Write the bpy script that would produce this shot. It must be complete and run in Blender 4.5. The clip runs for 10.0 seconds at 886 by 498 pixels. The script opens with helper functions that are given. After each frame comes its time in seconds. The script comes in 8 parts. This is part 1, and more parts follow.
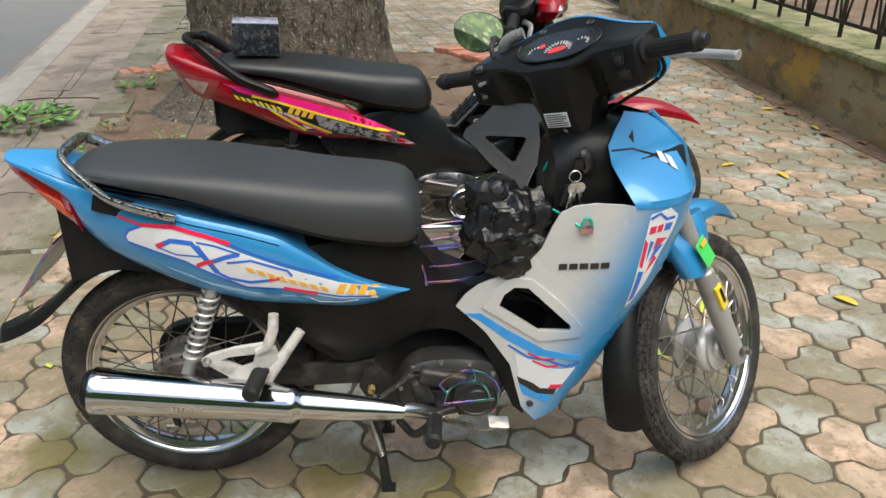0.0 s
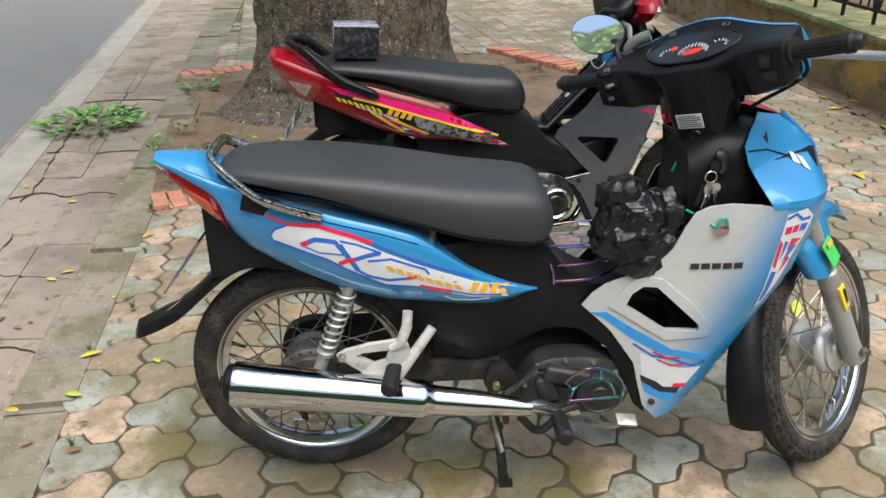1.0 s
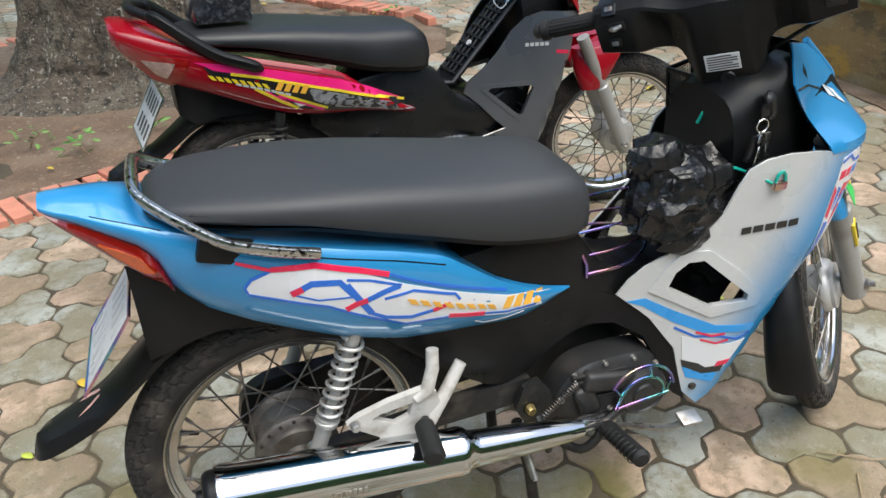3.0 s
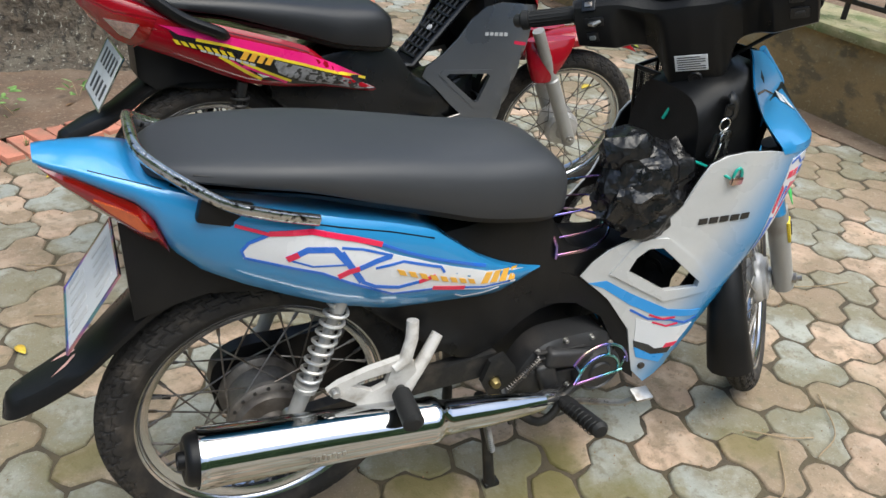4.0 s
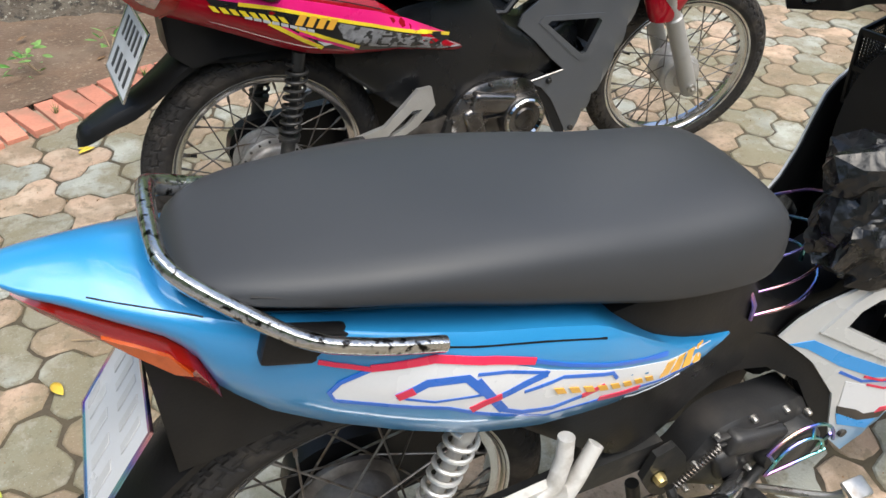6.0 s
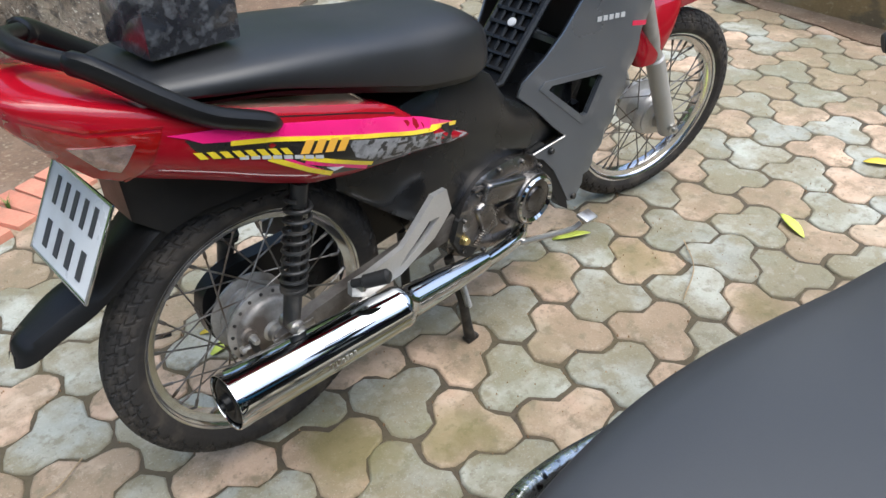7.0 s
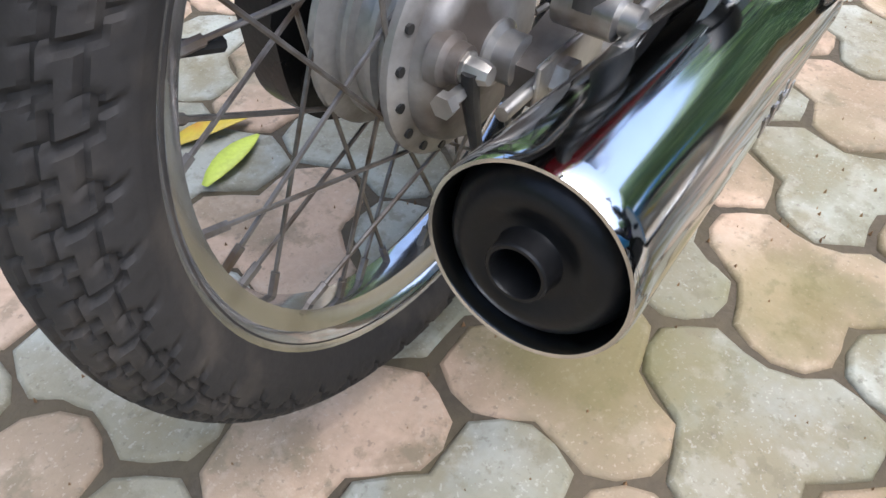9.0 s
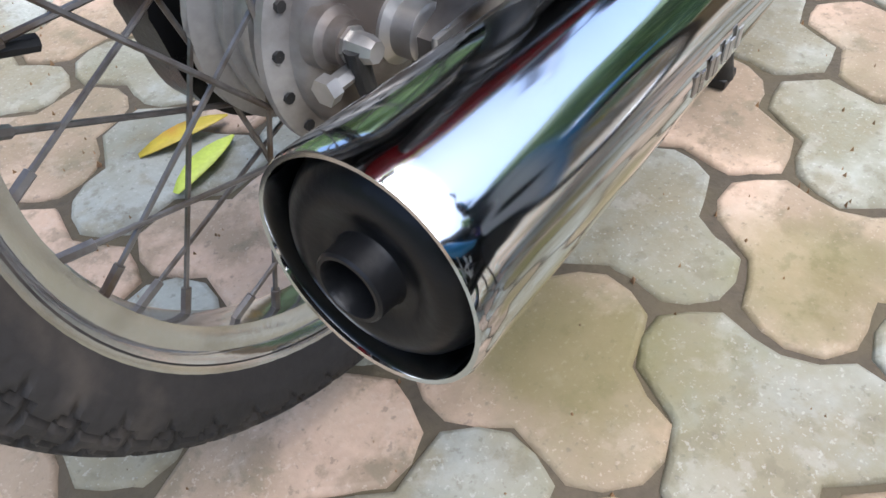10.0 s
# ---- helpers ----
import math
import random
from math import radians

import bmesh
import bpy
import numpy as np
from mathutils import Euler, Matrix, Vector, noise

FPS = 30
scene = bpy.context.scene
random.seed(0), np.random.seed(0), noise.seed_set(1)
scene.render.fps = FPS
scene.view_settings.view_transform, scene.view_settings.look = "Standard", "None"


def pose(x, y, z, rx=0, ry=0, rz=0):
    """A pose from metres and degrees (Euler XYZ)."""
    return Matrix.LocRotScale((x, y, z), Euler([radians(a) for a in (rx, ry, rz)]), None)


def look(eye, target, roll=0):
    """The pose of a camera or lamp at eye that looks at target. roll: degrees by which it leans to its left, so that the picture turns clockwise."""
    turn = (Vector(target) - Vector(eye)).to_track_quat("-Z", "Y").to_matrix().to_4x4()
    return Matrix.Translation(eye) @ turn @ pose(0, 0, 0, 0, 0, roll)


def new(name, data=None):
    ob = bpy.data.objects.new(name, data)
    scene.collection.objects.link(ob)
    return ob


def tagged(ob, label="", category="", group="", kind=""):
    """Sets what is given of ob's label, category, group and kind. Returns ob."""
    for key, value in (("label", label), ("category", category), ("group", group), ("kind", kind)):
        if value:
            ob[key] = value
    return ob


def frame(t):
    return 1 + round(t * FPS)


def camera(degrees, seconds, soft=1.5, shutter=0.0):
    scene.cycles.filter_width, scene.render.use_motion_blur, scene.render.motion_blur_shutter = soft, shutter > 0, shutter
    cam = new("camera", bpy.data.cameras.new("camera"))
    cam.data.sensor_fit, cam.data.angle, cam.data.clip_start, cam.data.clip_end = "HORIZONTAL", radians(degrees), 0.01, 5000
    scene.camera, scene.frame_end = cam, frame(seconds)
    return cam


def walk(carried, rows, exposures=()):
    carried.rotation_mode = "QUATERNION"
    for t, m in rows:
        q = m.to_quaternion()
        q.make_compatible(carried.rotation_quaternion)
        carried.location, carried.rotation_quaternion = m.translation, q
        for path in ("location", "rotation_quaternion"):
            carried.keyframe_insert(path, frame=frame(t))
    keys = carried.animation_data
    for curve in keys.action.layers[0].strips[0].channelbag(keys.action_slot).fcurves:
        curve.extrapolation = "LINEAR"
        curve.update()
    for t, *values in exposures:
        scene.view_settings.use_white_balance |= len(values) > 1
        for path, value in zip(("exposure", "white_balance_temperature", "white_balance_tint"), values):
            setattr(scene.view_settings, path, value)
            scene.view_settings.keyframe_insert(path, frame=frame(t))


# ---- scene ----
cam = camera(60.9, 10.0)
PATH = [
    (0, (-0.083, 0.051, 1.274), (0.037, 1.851, 0.411), 0.0),
    (0.5, (-0.102, -0.016, 1.292), (-0.041, 1.777, 0.41), -1.9),
    (1, (-0.296, 0.034, 1.286), (-0.25, 1.838, 0.424), -0.8),
    (1.5, (-0.411, 0.147, 1.264), (-0.341, 1.931, 0.363), -0.5),
    (2, (-0.463, 0.358, 1.259), (-0.397, 2.125, 0.325), -1.9),
    (2.5, (-0.534, 0.436, 1.251), (-0.31, 2.17, 0.281), -2.2),
    (3, (-0.63, 0.47, 1.236), (-0.058, 2.106, 0.238), -2.1),
    (3.2, (-0.669, 0.468, 1.217), (0.03, 2.072, 0.249), -1.5),
    (4.3, (-0.769, 0.478, 1.238), (-0.01, 1.982, 0.161), 6.2),
    (4.5, (-0.772, 0.493, 1.221), (-0.067, 1.986, 0.093), 6.5),
    (5, (-0.725, 0.626, 1.195), (-0.289, 2.123, -0.058), 2.5),
    (5.5, (-0.672, 0.753, 1.172), (-0.323, 2.224, -0.138), -0.0),
    (6, (-0.686, 0.926, 1.204), (-0.07, 2.382, -0.021), 0.7),
    (6.2, (-0.736, 1.029, 1.21), (0.004, 2.472, 0.04), 0.6),
    (7.3, (-0.852, 1.576, 1.162), (0.151, 2.782, -0.079), -1.9),
    (7.5, (-0.869, 1.666, 1.139), (0.141, 2.795, -0.167), -1.2),
    (8, (-0.874, 1.874, 1.091), (0.189, 2.711, -0.382), 0.7),
    (8.5, (-0.819, 2.076, 0.861), (0.184, 2.802, -0.71), 3.3),
    (9, (-0.797, 2.179, 0.535), (0.284, 3.046, -0.908), 3.3),
    (9.5, (-0.796, 2.175, 0.536), (0.317, 3.028, -0.89), 2.6),
    (10, (-0.71, 2.144, 0.502), (0.228, 3.126, -0.966), -6.0),
]
walk(cam, [(t, look(eye, target, roll)) for t, eye, target, roll in PATH],
     exposures=[(0.0, 0.84, 6680, 5), (1.5, 0.86, 6380, 5), (3.0, 0.90, 6280, 5), (4.5, 0.87, 6250, 5), (5.5, 0.88, 6120, 5), (6.0, 1.10, 6420, 7), (7.5, 1.24, 5820, 7), (8.5, 1.38, 5720, 8), (9.0, 1.62, 5880, 11), (9.5, 1.78, 5880, 12), (10.0, 1.62, 5760, 11)])

# world, sun, exposure
world = bpy.data.worlds.new("sky")
scene.world = world
world.use_nodes = True
wn = world.node_tree.nodes
sky = wn.new("ShaderNodeTexSky")
sky.sky_type = "NISHITA"
sky.sun_disc = False
sky.sun_elevation = radians(70)
sky.sun_rotation = radians(150)
sky.air_density, sky.dust_density, sky.ozone_density = 1.0, 3.5, 1.0
wn["Background"].inputs["Strength"].default_value = 0.15
world.node_tree.links.new(sky.outputs[0], wn["Background"].inputs[0])
sun = new("sun", bpy.data.lights.new("sun", "SUN"))
sun.data.energy, sun.data.angle, sun.data.color = 2.0, radians(70), (1.0, 0.96, 0.88)
sun.matrix_world = look((0.3, -1.0, 3.4), (0, 0, 0))


# materials
def mat(name, base, rough=0.5, metal=0.0, var=0.12, scale=9.0, fine=90.0, bump=0.06, coat=0.0,
        stain=None, stain_at=0.62, stain_soft=0.12, stain_scale=None, rand=0.0, rough_var=0.1, spec=0.5, alpha=1.0, trans=0.0, dist=0.01):
    m = bpy.data.materials.new(name)
    m.use_nodes = True
    nt = m.node_tree
    n, l = nt.nodes, nt.links
    b = n["Principled BSDF"]
    geo = n.new("ShaderNodeNewGeometry")

    def noise_at(s, detail=6.0):
        t = n.new("ShaderNodeTexNoise")
        t.inputs["Scale"].default_value = s
        t.inputs["Detail"].default_value = detail
        l.new(geo.outputs["Position"], t.inputs["Vector"])
        return t

    coarse, grain = noise_at(scale), noise_at(fine, 4.0)
    add = n.new("ShaderNodeMath")
    add.operation = "MULTIPLY_ADD"
    l.new(grain.outputs["Fac"], add.inputs[0])
    add.inputs[1].default_value = 0.5
    l.new(coarse.outputs["Fac"], add.inputs[2])
    rng = n.new("ShaderNodeMapRange")
    l.new(add.outputs[0], rng.inputs["Value"])
    rng.inputs["From Min"].default_value, rng.inputs["From Max"].default_value = 0.45, 1.05
    rng.inputs["To Min"].default_value, rng.inputs["To Max"].default_value = 1 - var, 1 + var
    col = n.new("ShaderNodeVectorMath")
    col.operation = "SCALE"
    col.inputs[0].default_value = base
    l.new(rng.outputs[0], col.inputs["Scale"])
    out = col.outputs[0]
    if rand:
        info = n.new("ShaderNodeObjectInfo")
        r2 = n.new("ShaderNodeMapRange")
        both = n.new("ShaderNodeMath")
        l.new(info.outputs["Random"], both.inputs[0])
        l.new(geo.outputs["Random Per Island"], both.inputs[1])
        wrap = n.new("ShaderNodeMath")
        wrap.operation = "FRACT"
        l.new(both.outputs[0], wrap.inputs[0])
        l.new(wrap.outputs[0], r2.inputs["Value"])
        r2.inputs["To Min"].default_value, r2.inputs["To Max"].default_value = 1 - rand, 1 + rand
        c2 = n.new("ShaderNodeVectorMath")
        c2.operation = "SCALE"
        l.new(out, c2.inputs[0])
        l.new(r2.outputs[0], c2.inputs["Scale"])
        out = c2.outputs[0]
    if stain is not None:
        st = noise_at(stain_scale or scale * 0.6, 8.0)
        r3 = n.new("ShaderNodeMapRange")
        l.new(st.outputs["Fac"], r3.inputs["Value"])
        r3.inputs["From Min"].default_value, r3.inputs["From Max"].default_value = stain_at - stain_soft, stain_at + stain_soft
        mx = n.new("ShaderNodeMix")
        mx.data_type = "RGBA"
        l.new(r3.outputs[0], mx.inputs["Factor"])
        l.new(out, mx.inputs[6])
        mx.inputs[7].default_value = (*stain, 1)
        out = mx.outputs[2]
    l.new(out, b.inputs["Base Color"])
    rr = n.new("ShaderNodeMapRange")
    l.new(coarse.outputs["Fac"], rr.inputs["Value"])
    rr.inputs["From Min"].default_value, rr.inputs["From Max"].default_value = 0.3, 0.7
    rr.inputs["To Min"].default_value, rr.inputs["To Max"].default_value = max(0.02, rough - rough_var), min(1, rough + rough_var)
    l.new(rr.outputs[0], b.inputs["Roughness"])
    b.inputs["Metallic"].default_value = metal
    b.inputs["Specular IOR Level"].default_value = spec
    b.inputs["Coat Weight"].default_value = coat
    b.inputs["Coat Roughness"].default_value = 0.08
    b.inputs["Transmission Weight"].default_value = trans
    if bump:
        bm_ = n.new("ShaderNodeBump")
        bm_.inputs["Strength"].default_value = bump
        bm_.inputs["Distance"].default_value = dist
        l.new(add.outputs[0], bm_.inputs["Height"])
        l.new(bm_.outputs[0], b.inputs["Normal"])
    return m


def two_tone(name, first, second, point, slope, soft, rough=0.3, coat=0.6):
    """Sprayed fade from one paint colour to another across the thing's own side view."""
    m = mat(name, first, rough, var=0.05, bump=0.01, coat=coat)
    nt = m.node_tree
    n, l = nt.nodes, nt.links
    tc = n.new("ShaderNodeTexCoord")
    dot = n.new("ShaderNodeVectorMath")
    dot.operation = "DOT_PRODUCT"
    l.new(tc.outputs["Object"], dot.inputs[0])
    dot.inputs[1].default_value = (slope[0], 0, slope[1])
    r = n.new("ShaderNodeMapRange")
    at = slope[0] * point[0] + slope[1] * point[1]
    r.interpolation_type = "SMOOTHSTEP"
    r.inputs["From Min"].default_value, r.inputs["From Max"].default_value = at - soft, at + soft
    l.new(dot.outputs["Value"], r.inputs["Value"])
    mx = n.new("ShaderNodeMix")
    mx.data_type = "RGBA"
    l.new(r.outputs[0], mx.inputs["Factor"])
    b = n["Principled BSDF"]
    src = b.inputs["Base Color"].links[0].from_socket
    l.new(src, mx.inputs[6])
    mx.inputs[7].default_value = (*second, 1)
    l.new(mx.outputs[2], b.inputs["Base Color"])
    return m


BLUE = (0.024, 0.232, 0.50)
M_BLUE = mat("blue_metallic_paint", BLUE, 0.34, 0.12, 0.06, 5, 700, 0.015, coat=1.0, rough_var=0.05)
M_SHIELD = two_tone("silver_to_blue_paint", (0.56, 0.56, 0.55), BLUE, (0.890, 0.59), (0.95, -0.36), 0.060)
M_RED = mat("red_gloss_paint", (0.25, 0.0012, 0.009), 0.50, 0.0, 0.08, 6, 500, 0.0, coat=0.9, rough_var=0.05, spec=0.06)
M_GREY_PAINT = mat("dark_grey_metallic_paint", (0.165, 0.178, 0.198), 0.34, 0.65, 0.08, 6, 600, 0.01, coat=0.35, spec=0.3)
M_BLACK = mat("black_plastic", (0.0075, 0.0075, 0.008), 0.36, 0, 0.25, 12, 240, 0.05, stain=(0.014, 0.0137, 0.013), stain_at=0.66, spec=0.22)
M_BLACK_GLOSS = mat("black_gloss_plastic", (0.0085, 0.009, 0.010), 0.27, 0, 0.2, 8, 200, 0.02, spec=0.42)
M_SEAT = mat("black_vinyl", (0.0310, 0.0330, 0.0370), 0.52, 0, 0.12, 6, 900, 0.10, rough_var=0.05, spec=0.45, dist=0.002)
M_SEAT_OLD = mat("worn_black_vinyl", (0.014, 0.0147, 0.0165), 0.45, 0, 0.2, 5, 800, 0.10, rough_var=0.08, spec=0.5, dist=0.002)
M_RUBBER = mat("tyre_rubber", (0.026, 0.024, 0.023), 0.72, 0, 0.3, 14, 160, 0.10, stain=(0.066, 0.056, 0.047), stain_at=0.60, stain_scale=22, spec=0.3)
M_GRIP = mat("grip_rubber", (0.014, 0.014, 0.014), 0.6, 0, 0.2, 20, 300, 0.08, spec=0.3)
M_CHROME = mat("polished_chrome", (0.53, 0.545, 0.555), 0.07, 1.0, 0.04, 6, 60, 0.0, rough_var=0.03)
M_CHROME_WORN = mat("chipped_chrome", (0.46, 0.46, 0.45), 0.14, 0.95, 0.25, 40, 200, 0.1, stain=(0.016, 0.015, 0.014), stain_at=0.590, stain_soft=0.05, stain_scale=120, rough_var=0.12)
M_RIM = mat("rim_steel", (0.58, 0.58, 0.59), 0.14, 0.95, 0.08, 16, 200, 0.02, stain=(0.36, 0.34, 0.32), stain_at=0.68, stain_scale=25, rough_var=0.08)
M_ALU = mat("cast_aluminium", (0.56, 0.55, 0.53), 0.42, 0.75, 0.1, 14, 300, 0.05, stain=(0.22, 0.19, 0.16), stain_at=0.64, rough_var=0.1)
M_HUB_OLD = mat("dirty_hub_aluminium", (0.17, 0.155, 0.14), 0.55, 0.6, 0.3, 24, 160, 0.12, stain=(0.06, 0.05, 0.043), stain_at=0.55, rough_var=0.12)
M_HUB = mat("hub_aluminium", (0.50, 0.49, 0.48), 0.45, 0.5, 0.15, 20, 200, 0.06, stain=(0.25, 0.22, 0.19), stain_at=0.6)
M_HUB_WORN = mat("worn_hub_aluminium", (0.33, 0.32, 0.305), 0.46, 0.6, 0.25, 22, 180, 0.08, stain=(0.12, 0.10, 0.085), stain_at=0.56, rough_var=0.1)
M_FORK = mat("grey_fork_paint", (0.36, 0.355, 0.34), 0.4, 0.3, 0.08, 10, 300, 0.03, stain=(0.18, 0.15, 0.12), stain_at=0.7)
M_SPOKE = mat("spoke_steel", (0.20, 0.19, 0.18), 0.40, 0.8, 0.25, 60, 300, 0.03, stain=(0.10, 0.075, 0.055), stain_at=0.56, stain_scale=40)
M_BRACKET = mat("silver_bracket_paint", (0.60, 0.58, 0.55), 0.52, 0.15, 0.1, 14, 260, 0.05, stain=(0.30, 0.27, 0.23), stain_at=0.62, stain_scale=30)
M_STEEL = mat("zinc_steel", (0.45, 0.44, 0.42), 0.35, 0.9, 0.15, 40, 200, 0.04, stain=(0.16, 0.12, 0.09), stain_at=0.6)
M_BRASS = mat("gold_zinc", (0.60, 0.47, 0.20), 0.35, 0.9, 0.15, 40, 200, 0.04)
M_DARK_METAL = mat("black_painted_metal", (0.018, 0.018, 0.018), 0.5, 0.2, 0.35, 18, 120, 0.12, stain=(0.07, 0.06, 0.05), stain_at=0.62, stain_scale=24)
M_ENGINE_BLACK = mat("black_engine_paint", (0.022, 0.022, 0.023), 0.42, 0.1, 0.25, 16, 260, 0.10, stain=(0.06, 0.053, 0.047), stain_at=0.66)
M_ENGINE_DARK = mat("dark_engine_casing", (0.20, 0.19, 0.185), 0.24, 0.9, 0.25, 14, 200, 0.06, stain=(0.025, 0.022, 0.02), stain_at=0.55)
M_RED_LENS = mat("red_lens", (0.22, 0.003, 0.003), 0.12, 0, 0.15, 60, 200, 0.03, coat=1.0)
M_ORANGE_LENS = mat("amber_lens", (0.46, 0.075, 0.010), 0.14, 0, 0.2, 70, 200, 0.05, coat=1.0)
M_CLEAR_LENS = mat("clear_lens", (0.42, 0.32, 0.32), 0.10, 0.75, 0.5, 70, 200, 0.08, coat=1.0)
M_WHITE_DECAL = mat("white_decal_film", (0.70, 0.71, 0.73), 0.3, 0, 0.04, 8, 300, 0.0, coat=0.5)
M_BLUE_DECAL = mat("blue_decal_film", (0.018, 0.13, 0.55), 0.3, 0, 0.04, 8, 300, 0.0, coat=0.5)
M_LIGHTBLUE_DECAL = mat("sky_blue_decal_film", (0.03, 0.30, 0.72), 0.3, 0, 0.05, 8, 300, 0.0, coat=0.5)
M_RED_DECAL = mat("red_decal_film", (0.66, 0.015, 0.07), 0.3, 0, 0.04, 8, 300, 0.0, coat=0.5)
M_RED_MARK = mat("red_dial_mark", (0.75, 0.035, 0.012), 0.3, 0, 0.05, 8, 300, 0.0, coat=0.6)
M_PINK_DECAL = mat("magenta_decal_film", (0.72, 0.012, 0.17), 0.3, 0, 0.05, 8, 300, 0.0, coat=0.5)
M_ORANGE_DECAL = mat("orange_decal_film", (0.80, 0.42, 0.05), 0.3, 0, 0.05, 8, 300, 0.0, coat=0.5)
M_YELLOW_DECAL = mat("yellow_decal_film", (0.80, 0.60, 0.03), 0.3, 0, 0.05, 8, 300, 0.0, coat=0.5)
M_BLACK_DECAL = mat("black_decal_film", (0.010, 0.010, 0.011), 0.3, 0, 0.1, 8, 300, 0.0, coat=0.5)
M_GREY_DECAL = mat("grey_decal_film", (0.26, 0.26, 0.27), 0.35, 0, 0.4, 45, 160, 0.0, stain=(0.03, 0.03, 0.03), stain_at=0.54, stain_soft=0.03, stain_scale=60)
M_GREEN_DECAL = mat("green_sticker", (0.07, 0.55, 0.12), 0.4, 0, 0.05, 8, 300, 0.0)
M_PLATE = mat("white_number_plate", (0.56, 0.57, 0.585), 0.35, 0, 0.04, 12, 200, 0.01, stain=(0.42, 0.41, 0.39), stain_at=0.66)
M_PLATE_INK = mat("dark_plate_ink", (0.03, 0.032, 0.04), 0.45, 0, 0.2, 30, 200, 0.0)
M_PLATE_GREY = mat("faint_grey_ink", (0.50, 0.50, 0.50), 0.45, 0, 0.1, 30, 200, 0.0)
M_BAG = mat("black_plastic_film", (0.0065, 0.0065, 0.0075), 0.30, 0, 0.2, 38, 120, 0.75, spec=0.48, dist=0.016)
_n, _l = M_BAG.node_tree.nodes, M_BAG.node_tree.links
_geo, _vor, _bump = _n.new("ShaderNodeNewGeometry"), _n.new("ShaderNodeTexWave"), _n.new("ShaderNodeBump")
_vor.inputs["Scale"].default_value, _vor.inputs["Distortion"].default_value, _vor.inputs["Detail"].default_value, _vor.inputs["Detail Scale"].default_value = 9, 14, 4, 1.6
_bump.inputs["Strength"].default_value, _bump.inputs["Distance"].default_value = 0.24, 0.006
_l.new(_geo.outputs["Position"], _vor.inputs["Vector"])
_l.new(_vor.outputs["Fac"], _bump.inputs["Height"])
_l.new(_bump.outputs[0], _n["Principled BSDF"].inputs["Normal"])
M_WRAP = mat("wrapped_black_card", (0.020, 0.021, 0.025), 0.25, 0, 0.4, 18, 60, 0.25, coat=0.8, stain=(0.10, 0.105, 0.115), stain_at=0.60, stain_soft=0.10, stain_scale=70)
M_WRAP_TOP = mat("wrapped_white_card", (0.42, 0.44, 0.56), 0.25, 0, 0.1, 18, 60, 0.2, coat=0.8)
M_KEY = mat("nickel_key", (0.70, 0.69, 0.66), 0.25, 1.0, 0.05, 40, 200, 0.02)
M_GREEN_CABLE = mat("green_cable_sleeve", (0.02, 0.42, 0.33), 0.25, 0.3, 0.1, 30, 200, 0.0, coat=0.6)
M_BLUE_CLOTH = mat("blue_plastic_cloth", (0.03, 0.32, 0.62), 0.5, 0, 0.15, 30, 200, 0.1)
M_MIRROR = mat("mirror_glass", (0.9, 0.9, 0.9), 0.02, 1.0, 0.0, 5, 50, 0.0, rough_var=0.0)
M_GREY_SLEEVE = mat("grey_rubber_sleeve", (0.16, 0.17, 0.17), 0.5, 0, 0.1, 20, 200, 0.05)
M_DIAL = mat("dial_face", (0.014, 0.015, 0.017), 0.28, 0, 0.2, 30, 200, 0.0, coat=0.25)



